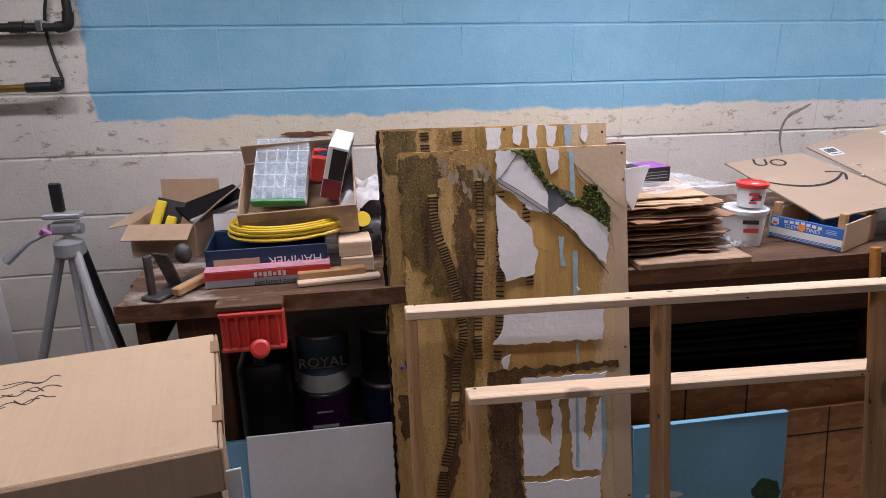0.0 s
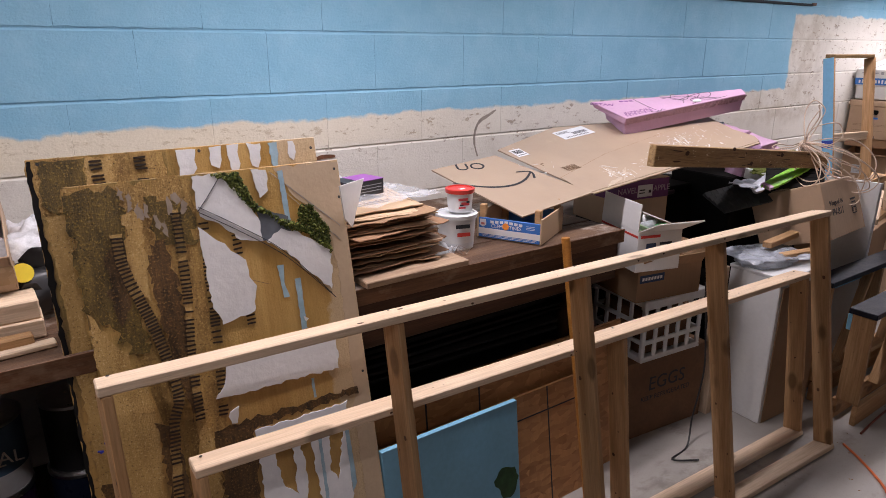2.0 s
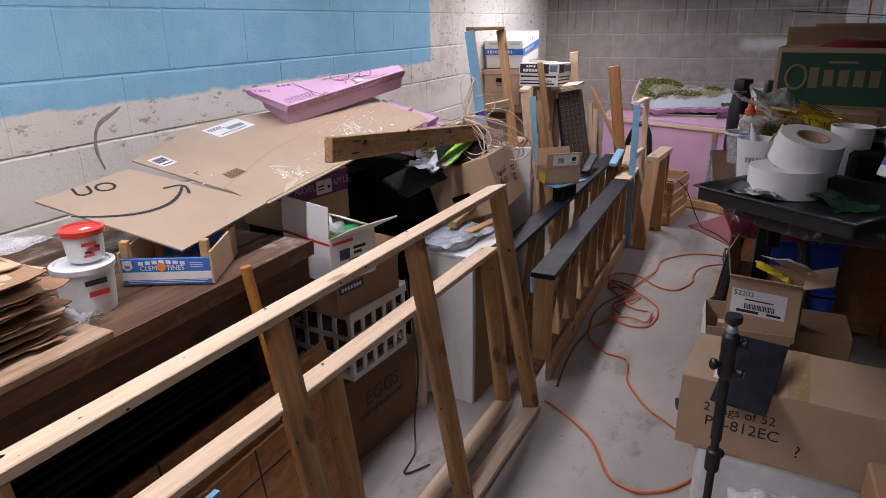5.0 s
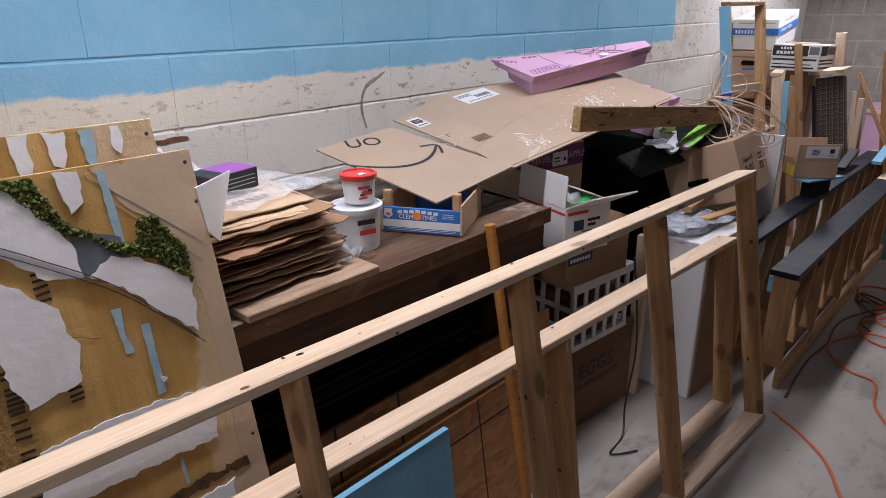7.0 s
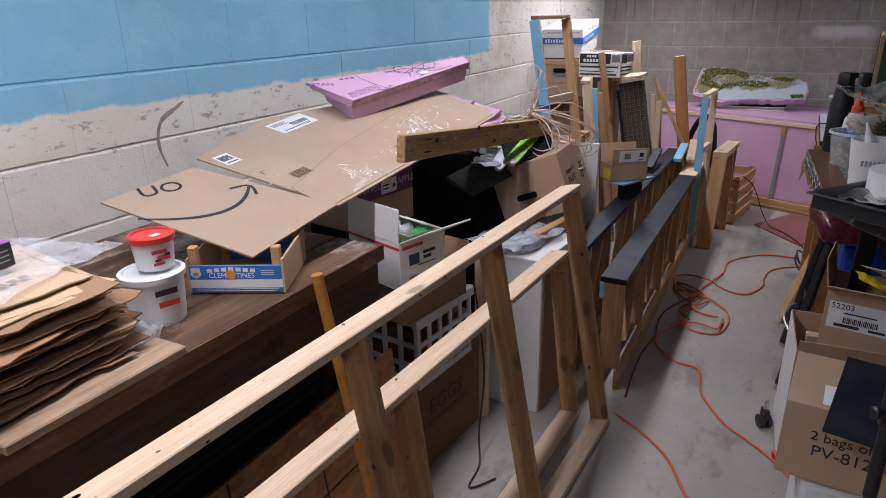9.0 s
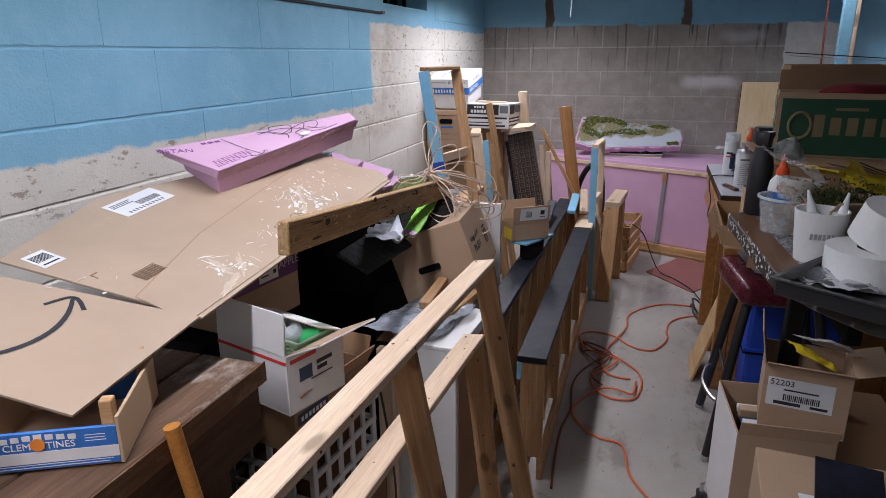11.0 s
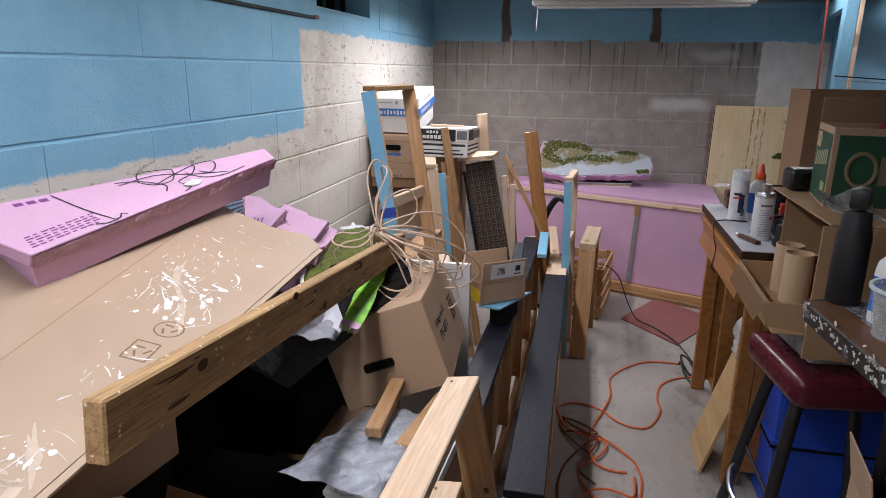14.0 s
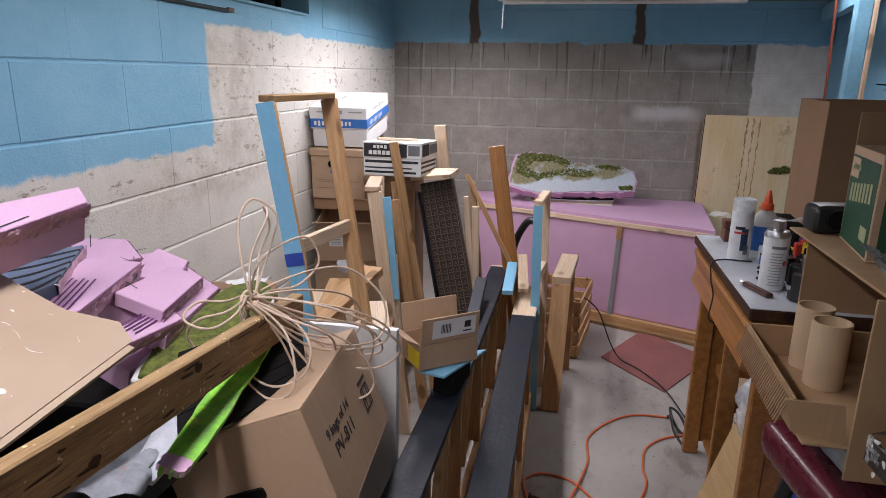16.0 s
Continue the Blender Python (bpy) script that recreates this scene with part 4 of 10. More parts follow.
# two stacked big cartons in the foreground
low = carton("big_carton", "large brown carton standing on the floor", pose(-0.938, 0.722, 0, 0, 0, 10), 0.74, 0.36, 0.56, CARD, closed=True, group="big cartons")
up = carton("big_carton", "large pale brown carton with scribbles on its lid", pose(-0.938, 0.718, 0.566, 0, 0, 10), 0.75, 0.355, 0.425, CARD, closed=False, group="big cartons")
lid = part("lid", box(-0.378, 0.378, -0.182, 0.182, 0.428, 0.434, 0.002), CARD_PALE, up)
part("lid_rim", join(box(-0.380, 0.380, -0.188, -0.183, 0.366, 0.433, 0.002), box(0.379, 0.384, -0.188, 0.182, 0.366, 0.433, 0.002)), CARD, up)
for y in (-0.10, 0.125):
    part("lid_slot", box(0.372, 0.3855, y - 0.022, y + 0.022, 0.412, 0.4355), CARD_DARK, up)
rnd = random.Random(31)
for k in range(9):
    x0, y0 = 0.045 + 0.028 * (k % 3) + rnd.uniform(-0.01, 0.01), 0.02 + 0.030 * (k // 3)
    wav = [(x0 + 0.011 * i, y0 + rnd.uniform(-0.010, 0.010), 0) for i in range(6)]
    part("pen_scribble", moved(tube(spline(wav, 5), 0.0014, 5), Matrix.Diagonal((1, 1, 0.2, 1))), INK, up, "", pose(0, 0, 0.4343, 0, 0, 8))
single("white_card_tab", box(0, 0.020, 0, 0.004, 0, 0.115, 0.001), WHITECARD, "white card tab standing beside a brown carton", "card", pose(-0.530, 0.61, 0.84, 0, 0, 10))

# under the bench, west end
ROYAL = plain("royal_blue_can", (0.11, 0.20, 0.31), 0.35)
k1 = paint_can("paint_can", "navy and white gallon paint can stacked on another", pose(-0.437, 1.715, 0.466), 0.081, 0.195, ROYAL)
part("white_band", lathe([(0.0816, 0.004), (0.0816, 0.065)], 36, False), WHITEPLASTIC, k1, smooth=True)
writing("ROYAL", 0.046, WHITEPLASTIC, k1, face_m((0, -0.0835, 0.112), (1, 0, 0), (0, 0, 1)))
bars(k1, face_m((0, -0.0830, 0.095), (1, 0, 0), (0, 0, 1)), [(0, 0, 0.07, 0.004)], WHITEPLASTIC)
k2 = paint_can("paint_can", "plum coloured gallon paint can under another", pose(-0.440, 1.715, 0.267), 0.083, 0.197, plain("plum_label", (0.07, 0.015, 0.08), 0.3))
bars(k2, face_m((0, -0.084, 0.12), (1, 0, 0), (0, 0, 1)), [(0, 0.02, 0.05, 0.006), (0, -0.03, 0.08, 0.01)], WHITEPLASTIC)
paint_can("paint_can", "dark paint can with a bare steel lid", pose(-0.240, 1.725, 0.267), 0.083, 0.197, plain("ink_blue_label", (0.012, 0.02, 0.05), 0.3))
paint_can("paint_can", "black labelled paint can in the shade", pose(-0.238, 1.73, 0.466), 0.080, 0.19, BLACK)
jug = thing("black_jug", "black plastic jerrycan under the workbench", "jerrycan", pose(-0.607, 1.66, 0.267))
part("body", cbox(0.150, 0.22, 0.36, 0.045, 4), BLACK, jug, m=pose(0, 0, 0.182), smooth=True)
part("handle", tube([(0, -0.07, 0.36), (0, -0.06, 0.405), (0, 0.05, 0.405), (0, 0.06, 0.36)], 0.012, 8), BLACK, jug, smooth=True)
part("cap", lathe([(0.022, 0.36), (0.022, 0.385)], 18), BLACK, jug, m=pose(0, -0.09, 0.0), smooth=True)
single("fibreboard_sheet", box(0, 0.45, 0, 0.50, -0.006, 0, 0.001), mat("scuffed_white", (0.60, 0.61, 0.63), 0.5, var=0.06, stain=(0.30, 0.24, 0.18)), "scuffed white panel leaning against the bench", "panel", leaning(-0.632, 1.345, 0.53, 0.50, 12))
single("foam_sheet", box(0, 0.14, 0, 0.47, -0.02, 0, 0.002), SKYBLUE, "narrow sky blue foam panel leaning under the bench", "panel", leaning(-0.73, 1.37, 0.50, 0.47, 10))

# ---- on the bench, middle ----
CARD_RED = mat("red_brown_cardboard", (0.33, 0.18, 0.10), 0.8, var=0.15, scale=5, bump=0.1)
st = thing("cardboard_stack", "stack of flattened brown cardboard sheets on the workbench", "cardboard stack", pose(0.535, 1.665, 0.907))
rnd = random.Random(11)
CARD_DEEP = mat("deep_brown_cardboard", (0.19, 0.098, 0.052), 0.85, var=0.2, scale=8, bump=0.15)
for k in range(46):
    z = 0.003 + 0.0036 * k
    loose = 0.6 + 0.9 * (k % 4 == 0) + 0.5 * (k % 7 == 3)
    sx, sy = 0.35 + rnd.uniform(-0.08, 0.03), 0.44 + rnd.uniform(-0.10, 0.03)
    o = []
    ring = [(-sx / 2, -sy / 2), (sx / 2, -sy / 2), (sx / 2, sy / 2), (-sx / 2, sy / 2)]
    for (xa, ya), (xb, yb) in zip(ring, ring[1:] + ring[:1]):
        for s in (0.0, 0.09, 0.17, 0.26, 0.34, 0.42, 0.5, 0.59, 0.68, 0.76, 0.84, 0.92):
            bite = 0.016 if rnd.random() < 0.06 else 0.006
            o.append((xa + (xb - xa) * s + rnd.uniform(-bite, bite), ya + (yb - ya) * s + rnd.uniform(-bite, bite)))
    bm_ = sheet(o, rnd.choice((0.0022, 0.0028, 0.0032)))
    bend, ph = rnd.uniform(0.0, 0.0030) * loose, rnd.uniform(0, 6)
    for v_ in bm_.verts:
        v_.co.z += bend * math.sin(v_.co.x * 8 + ph) * (abs(v_.co.y) / 0.22) ** 2 + 0.006 * loose * max(0, v_.co.x / 0.17) ** 3 * math.sin(ph)
    part("cardboard_sheet", bm_, (CARD, CARD_DEEP, CARD_RED, CARD_PALE, CARD_DARK, CARD_DEEP)[rnd.randrange(6)] if k < 43 else CARD_PALE, st, "", pose(rnd.uniform(-0.028, 0.026), rnd.uniform(-0.026, 0.022), z, rnd.uniform(-1.5, 1.5), rnd.uniform(-2.2, 2.2), rnd.uniform(-8, 8) * loose))
bars(st, pose(0.02, -0.10, 0.1745, 0, 0, 6), [(-0.06 + 0.02 * k, 0, 0.013, 0.018) for k in range(7)], BROWNINK)
single("film_sheet", crumpled(0.36, 0.40, 26, 26, 0.012, 8, 0.03), clear("grey_film", (0.85, 0.87, 0.9), 0.15, 0.3), "crumpled clear plastic film over flattened cardboard", "plastic film", pose(0.60, 1.72, 1.09, 0, 4, 20), smooth=True)
single("film_sheet", crumpled(0.16, 0.16, 16, 16, 0.05, 5, 0.05), FILM, "crumpled clear plastic film on the bench", "plastic film", pose(0.74, 1.53, 0.935), smooth=True)
sm = thing("cassette_box", "small black and purple printed box on cardboard", "box", pose(0.565, 1.66, 1.088, 0, 0, 12))
part("body", box(-0.065, 0.065, -0.045, 0.045, 0, 0.045, 0.002), BLACK, sm)
part("purple_top", box(-0.02, 0.0652, -0.0452, 0.0452, 0.0448, 0.0458), plain("violet_print", (0.30, 0.08, 0.35), 0.4), sm)
bars(sm, face_m((0, -0.0453, 0.022), (1, 0, 0), (0, 0, 1)), [(0, 0.009, 0.11, 0.002), (0, 0.0, 0.11, 0.002), (0, -0.009, 0.11, 0.002)], GREYMETAL)
single("clear_bag", crumpled(0.18, 0.20, 22, 22, 0.06, 12, 0.04), clear("clear_bag_film", (0.85, 0.9, 0.95), 0.1, 0.4), "crumpled clear plastic bag on cardboard", "plastic bag", pose(0.46, 1.75, 1.13, 20, 0, 0), smooth=True)
single("red_packet", cbox(0.07, 0.05, 0.03, 0.008, 2), plain("dull_red", (0.5, 0.08, 0.10), 0.5), "small red packet in a clear bag", "packet", pose(0.46, 1.70, 1.115))
wc_ = thing("white_card", "folded white card leaning on the cardboard stack", "card")
slab("sheet", [(0.518, 1.535, 1.160), (0.36, 1.36, 1.187), (0.387, 1.387, 1.097), (0.43, 1.44, 1.055)], 0.003, WHITECARD, wc_)

wbk = tub("filler_bucket", "white plastic filler bucket with a lid", pose(0.845, 1.545, 0.907), 0.054, 0.061, 0.105, WHITEPLASTIC, WHITEPLASTIC, "bucket")
part("label_band", lathe([(0.0557, 0.022), (0.0601, 0.088)], 32, False), WHITECARD, wbk, smooth=True)
bars(wbk, face_m((-0.018, -0.0592, 0.066), (0.95, -0.3, 0), (0, 0, 1)), [(0, 0.012, 0.045, 0.012)], INK)
bars(wbk, face_m((-0.014, -0.0585, 0.052), (0.95, -0.3, 0), (0, 0, 1)), [(0, 0, 0.042, 0.012)], RED)
rbk = tub("red_lid_tub", "small white tub with a red lid on a bucket", pose(0.858, 1.545, 1.021), 0.036, 0.041, 0.066, WHITEPLASTIC, RED, "tub")
part("label_band", lathe([(0.0373, 0.008), (0.0405, 0.050)], 32, False), WHITECARD, rbk, smooth=True)
bars(rbk, face_m((-0.012, -0.0385, 0.030), (0.95, -0.3, 0), (-0.03, -0.08, 1)), [(-0.004, 0.012, 0.030, 0.008), (0.004, -0.002, 0.026, 0.010), (-0.006, -0.014, 0.022, 0.006)], plain("red_label", (0.6, 0.05, 0.06), 0.5))
bars(rbk, face_m((-0.010, -0.0392, 0.030), (0.95, -0.3, 0), (-0.03, -0.08, 1)), [(0.010, 0.004, 0.010, 0.006), (-0.010, -0.006, 0.012, 0.005)], INK)
part("lid_sticker", cbox(0.02, 0.014, 0.0006), PAPER, rbk, m=pose(0, -0.012, 0.0690))

cr = thing("fruit_crate", "shallow blue and white printed wooden fruit crate", "crate", pose(1.105, 1.535, 0.907, 0, 0, -62.5))
part("front_panel", box(-0.105, 0.105, -0.108, -0.102, 0.004, 0.070, 0.001), BLUE, cr)
part("white_band", box(-0.1052, 0.1052, -0.1086, -0.1078, 0.016, 0.036), WHITECARD, cr)
part("back_panel", box(-0.105, 0.105, 0.102, 0.108, 0.004, 0.070, 0.001), BLUE, cr)
for s in (-1, 1):
    part("end_panel", box(s * 0.108 - 0.003, s * 0.108 + 0.003, -0.108, 0.108, 0.002, 0.085, 0.001), CARD_PALE, cr)
    for y in (-0.095, 0.095):
        part("corner_post", cbox(0.02, 0.02, 0.11, 0.002), PINE, cr, m=pose(s * 0.094, y, 0.057))
part("base", box(-0.105, 0.105, -0.102, 0.102, 0, 0.004), CARD, cr)
for k, x in enumerate(np.linspace(-0.058, 0.040, 7)):
    part("printed_mark", box(x - 0.0058, x + 0.0058, -0.1086, -0.1080, 0.0535 + 0.0012 * (3 - abs(k - 3)), 0.0625 + 0.0012 * (3 - abs(k - 3))), WHITECARD, cr)
writing("CLEMENTINES", 0.0165, WHITECARD, cr, face_m((-0.009, -0.1086, 0.0455), (1, 0, 0), (0, 0, 1)))
part("shield_mark", sheet([(-0.010, 0.012), (-0.012, -0.006), (0, -0.014), (0.012, -0.006), (0.010, 0.012)], 0.0006), WHITECARD, cr, "", face_m((-0.090, -0.1082, 0.053), (1, 0, 0), (0, 0, 1)))
part("shield_heart", cbox(0.012, 0.007, 0.0005), plain("faded_red_print", (0.55, 0.16, 0.14), 0.5), cr, "", face_m((-0.090, -0.1091, 0.050), (1, 0, 0), (0, 0, 1)))
for z, w in ((0.0125, 0.19), (0.0080, 0.18)):
    part("printed_line", box(-w / 2, w / 2, -0.1084, -0.1080, z, z + 0.0012), WHITECARD, cr)
for z in (0.047, 0.052, 0.057):
    part("printed_line", box(0.058, 0.088, -0.1084, -0.1080, z, z + 0.0012), WHITECARD, cr)
part("orange_mark", lathe([(0.0005, 0), (0.011, 0), (0.011, 0.001), (0.0005, 0.001)], 20), plain("orange_print", (0.8, 0.25, 0.04), 0.5), cr, m=face_m((-0.010, -0.1096, 0.049), (1, 0, 0), (0, 0, 1)))

# the large flattened carton lying over crate and boxes

def splashed(name):
    m, t, b = nodes_of(name)
    v = coords(t, shuffle=False)
    n1, n2 = noise_of(t, v, 3), noise_of(t, v, 120, 3)
    c = mixc(t, ramp(t, n1, 0.3, 0.7), (0.385, 0.285, 0.205), (0.455, 0.34, 0.245))
    wide = noise_of(t, coords(t, (1, 2.5, 1), shuffle=False), 2.2, 3)
    spl = noise_of(t, coords(t, (1, 2.2, 1), shuffle=False), 13, 6, 0.7)
    scuff = mth(t, "MULTIPLY", ramp(t, spl, 0.58, 0.70), ramp(t, wide, 0.50, 0.62))
    c = mixc(t, mth(t, "MULTIPLY", scuff, 0.35), c, (0.60, 0.47, 0.34))
    t.links.new(c, b.inputs["Base Color"])
    b.inputs["Roughness"].default_value = 0.45
    b.inputs["Specular IOR Level"].default_value = 0.4
    bump_of(t, b, n2, 0.08, 0.004)
    return m


SPLASH = splashed("splashed_cardboard")


fs = thing("flattened_carton", "large flattened brown carton splashed with white paint", "cardboard sheet")
OLD = [Vector(q) for q in ((1.075, 1.457, 0.992), (2.392, 1.464, 1.112), (2.47, 1.80, 1.172), (1.34, 1.905, 1.122))]
FX = (OLD[1] - OLD[0]).normalized()
FN = FX.cross(OLD[3] - OLD[0]).normalized()
FY = FN.cross(FX)
FM = Matrix.LocRotScale(OLD[0], Matrix((FX, FY, FN)).transposed(), None)
far = OLD[2] - OLD[0]
part("main_panel", sheet([(0.296, 0.004), (1.322, 0.0), (far.dot(FX), far.dot(FY)), (0.62, 0.545), (0.245, 0.462)], 0.005), SPLASH, fs, "", FM)
fp, FPM = slab("smile_flap", [(1.045, 1.462, 0.985), (1.364, 1.464, 1.024), (1.262, 1.868, 1.128), (0.985, 1.890, 1.077)], 0.005, SPLASH, fs)
lab = part("shipping_label", cbox(0.180, 0.082, 0.0008), PAPER, fs, "white shipping label", FM @ pose(0.658, 0.458, 0.0058, 0, 0, 1))
bars(lab, pose(0, 0, 0.0006), [(-0.045, 0.026, 0.07, 0.003), (-0.05, 0.019, 0.06, 0.003), (-0.045, 0.012, 0.07, 0.003)] + [(-0.01 + 0.0045 * k, -0.004, 0.0016 + 0.0012 * (k % 3 == 0), 0.022) for k in range(18)] + [(-0.065 + 0.012 * k, -0.028, 0.005, 0.010) for k in range(11)], GREYINK)
sla = part("small_label", cbox(0.055, 0.066, 0.0008), PAPER, fs, "small white label", FM @ pose(0.300, 0.400, 0.0058))
bars(sla, pose(0, 0, 0.0006), [(-0.02 + 0.0035 * k, 0.006, 0.0014, 0.03) for k in range(12)] + [(0, -0.022, 0.04, 0.004)], INK)


def splash(cx, cy, rx, ry, n, size, seed, ang):
    """Smeared strokes and drops of white paint thrown along one direction."""
    r = random.Random(seed)
    pieces = []
    for k in range(n):
        q = r.gauss(0, 0.45), r.gauss(0, 0.45)
        if k % 3 == 0:
            L_ = size * r.uniform(0.6, 2.6)
            bend = r.uniform(-0.35, 0.35) * L_
            W_ = size * r.choice((0.05, 0.07, 0.10, 0.22))
            mid = [(-L_, 0, 0), (-L_ * 0.4, bend * 0.7, 0), (L_ * 0.3, bend, 0), (L_, bend * 0.3, 0)]
            line = spline(mid, 4)
            wid = [W_ * (0.15 + math.sin(math.pi * i / (len(line) - 1)) * r.uniform(0.5, 1.3)) for i in range(len(line))]
            left = [(p.x + r.uniform(-0.3, 0.3) * W_, p.y + w) for p, w in zip(line, wid)]
            right = [(p.x + r.uniform(-0.3, 0.3) * W_, p.y - w) for p, w in zip(line, wid)]
            o = left + right[::-1]
        else:
            R_ = size * r.choice((0.06, 0.08, 0.10, 0.14, 0.2, 0.2, 0.35, 0.5))
            o = ragged(0, 0, R_ * r.uniform(1.0, 1.8), R_, 12, 0.35, seed * 50 + k, 2)
        pieces.append(moved(sheet(o, 0.0004), pose(cx + q[0] * rx, cy + q[1] * ry, 0.0072 + 0.00006 * (k % 7), 0, 0, ang + 60 * q[0] + r.gauss(0, 14))))
    return join(*pieces)


for args in ((0.485, 0.105, 0.035, 0.06, 24, 0.010, 1, 85), (0.525, 0.065, 0.05, 0.035, 18, 0.011, 6, 45), (1.06, 0.185, 0.26, 0.10, 110, 0.007, 2, 25), (0.96, 0.135, 0.12, 0.08, 80, 0.012, 3, 50), (1.00, 0.075, 0.18, 0.03, 20, 0.012, 8, 14), (0.28, 0.25, 0.07, 0.16, 16, 0.006, 4, 0), (0.70, 0.10, 0.12, 0.05, 24, 0.006, 5, 20)):
    sp_ = part("paint_splash", splash(*args), WHITE, fs, "splashed white paint", FM)
    sp_["kind"] = "stuff"
DRIED = mat("dried_thin_paint", (0.56, 0.46, 0.36), 0.5, var=0.12, scale=30)
for cx, cy, rx, ry, ang, sd in ((0.490, 0.098, 0.040, 0.012, 70, 1), (0.525, 0.062, 0.045, 0.008, 42, 2), (0.97, 0.15, 0.05, 0.005, 45, 3), (1.03, 0.19, 0.05, 0.008, 20, 4), (0.43, 0.03, 0.05, 0.009, 15, 5), (0.475, 0.075, 0.035, 0.006, 95, 6), (0.90, 0.10, 0.05, 0.008, 30, 7)):
    part("thin_paint", moved(sheet(ragged(0, 0, rx, ry, 34, 0.45, sd, 2), 0.0003), pose(cx, cy, 0.0071, 0, 0, ang)), DRIED, fs, "", FM)
for (cx, cy, ang) in ((0.85, 0.09, 0), (0.775, 0.091, 5)):
    ring = [tube([(0.024 * math.cos(a), 0.024 * math.sin(a), 0) for a in np.linspace(0, 2 * math.pi, 25)[:-1]], 0.0016, 4, True)] if cx > 0.8 else [box(-0.026, 0.026, y - 0.0015, y + 0.0015, -0.0003, 0.0003) for y in (-0.020, 0.020)] + [box(x - 0.0015, x + 0.0015, -0.020, 0.020, -0.0003, 0.0003) for x in (-0.026, 0.026)]
    ring += [moved(box(-0.008, 0.008, -0.002, 0.002, -0.0003, 0.0003), pose(0.011 * math.cos(a), 0.011 * math.sin(a), 0, 0, 0, 60 + 57.3 * a)) for a in (0.5, 2.6, 4.7)]
    part("recycling_print", moved(join(*ring), Matrix.Diagonal((1, 1, 0.15, 1))), BROWNINK, fs, "", FM @ pose(cx, cy, 0.0073, 0, 0, ang))
part("crease", moved(tube([(0.285, 0.154, 0), (0.60, 0.232, 0), (1.0, 0.275, 0), (1.33, 0.305, 0)], 0.0016, 5), Matrix.Diagonal((1, 1, 0.35, 1))), CARD_DARK, fs, "", FM @ pose(0, 0, 0.005))
part("front_fold", sheet([(0.27, 0.015), (1.335, 0.012), (1.37, 0.06), (1.335, 0.303), (1.0, 0.273), (0.60, 0.230), (0.285, 0.152)], 0.0018), SPLASH, fs, "", FM @ pose(0, 0, 0.0052))
for y in (0.13, 0.26):
    part("print_mark", join(box(0.30, 0.303, y, y + 0.02, 0, 0.0006), box(0.30, 0.318, y + 0.018, y + 0.021, 0, 0.0006)), BROWNINK, fs, "", FM @ pose(0, 0, 0.0052))


def on_flap(px, py):
    return FPM @ pose(px, py, 0.0056)


arc = [(-0.06 + 0.306 * s, 0.334 - 0.46 * s + 0.36 * s * s, 0.0) for s in np.linspace(0.05, 1, 16)]
part("arrow_print", moved(tube(arc, [0.002 + 0.0045 * math.sin(math.pi * (0.1 + 0.75 * i / 15)) for i in range(16)], 6), Matrix.Diagonal((1, 1, 0.12, 1))), INK, fs, "", FPM @ pose(0.0, 0.0, 0.0058))
part("arrow_print", moved(tube(spline([(0.205, 0.262, 0), (0.245, 0.245, 0), (0.250, 0.225, 0), (0.228, 0.190, 0)], 5), 0.0045, 6), Matrix.Diagonal((1, 1, 0.12, 1))), INK, fs, "", FPM @ pose(0.0, 0.0, 0.0058))
writing("UO", 0.075, INK, fs, on_flap(0.09, 0.385) @ pose(0, 0, 0, 0, 0, -22))
bars(fs, FM @ pose(0.382, 0.199, 0.0072), [(x, 0, 0.003 + 0.002 * (i % 3 == 0), 0.030) for i, x in enumerate(np.linspace(-0.030, 0.030, 11))] + [(0, 0.018, 0.07, 0.0015), (0, -0.018, 0.07, 0.0015)], BROWNINK)

# pink foam slabs


def hull_slab(name, low, high, material, parent, label=""):
    """A slab between a lower and an upper outline with the same number of corners."""
    bm = bmesh.new()
    a, b = [bm.verts.new(q) for q in low], [bm.verts.new(q) for q in high]
    n = len(a)
    bm.faces.new(list(reversed(a)))
    bm.faces.new(b)
    for i in range(n):
        j = (i + 1) % n
        bm.faces.new((a[i], a[j], b[j], b[i]))
    bmesh.ops.recalc_face_normals(bm, faces=bm.faces[:])
    return part(name, bevel(bm, 0.002), material, parent, label)


def crumbly(p0, p1, q0, q1, material, parent, n=70, seed=1):
    """Torn foam face: a fine uneven sheet between the edges p0-p1 and q0-q1."""
    bm = bmesh.new()
    rows, ny = [], 7
    p0, p1, q0, q1 = (Vector(v) for v in (p0, p1, q0, q1))
    out = (p1 - p0).cross(q0 - p0).normalized()
    r = random.Random(seed)
    for j in range(ny + 1):
        row = []
        for i in range(n + 1):
            s, v = i / n, j / ny
            c = p0.lerp(p1, s).lerp(q0.lerp(q1, s), v)
            k = (noise.noise(c * 45) * 0.006 + noise.noise(c * 120) * 0.003 + r.uniform(-0.0008, 0.0008)) * (0.35 + 0.65 * s)
            row.append(bm.verts.new(c + out * (k + 0.004)))
        rows.append(row)
    for j in range(ny):
        for i in range(n):
            bm.faces.new((rows[j][i], rows[j][i + 1], rows[j + 1][i + 1], rows[j + 1][i]))
    return part("broken_edge", bm, material, parent, "rough broken foam edge")


WPINK = thing("foam_slab", "thick pink foam slab with a broken edge and pen marks", "foam slab", None, group="pink foam slabs")
FL, FR = Vector((1.88, 1.775, 1.222)), Vector((2.579, 1.665, 1.304))
SX = (FR - FL).normalized()
SN = SX.cross(Vector((1.881, 1.974, 1.276)) - FL).normalized()
SM = Matrix.LocRotScale(FL, Matrix((SX, SN.cross(SX), SN)).transposed(), None)


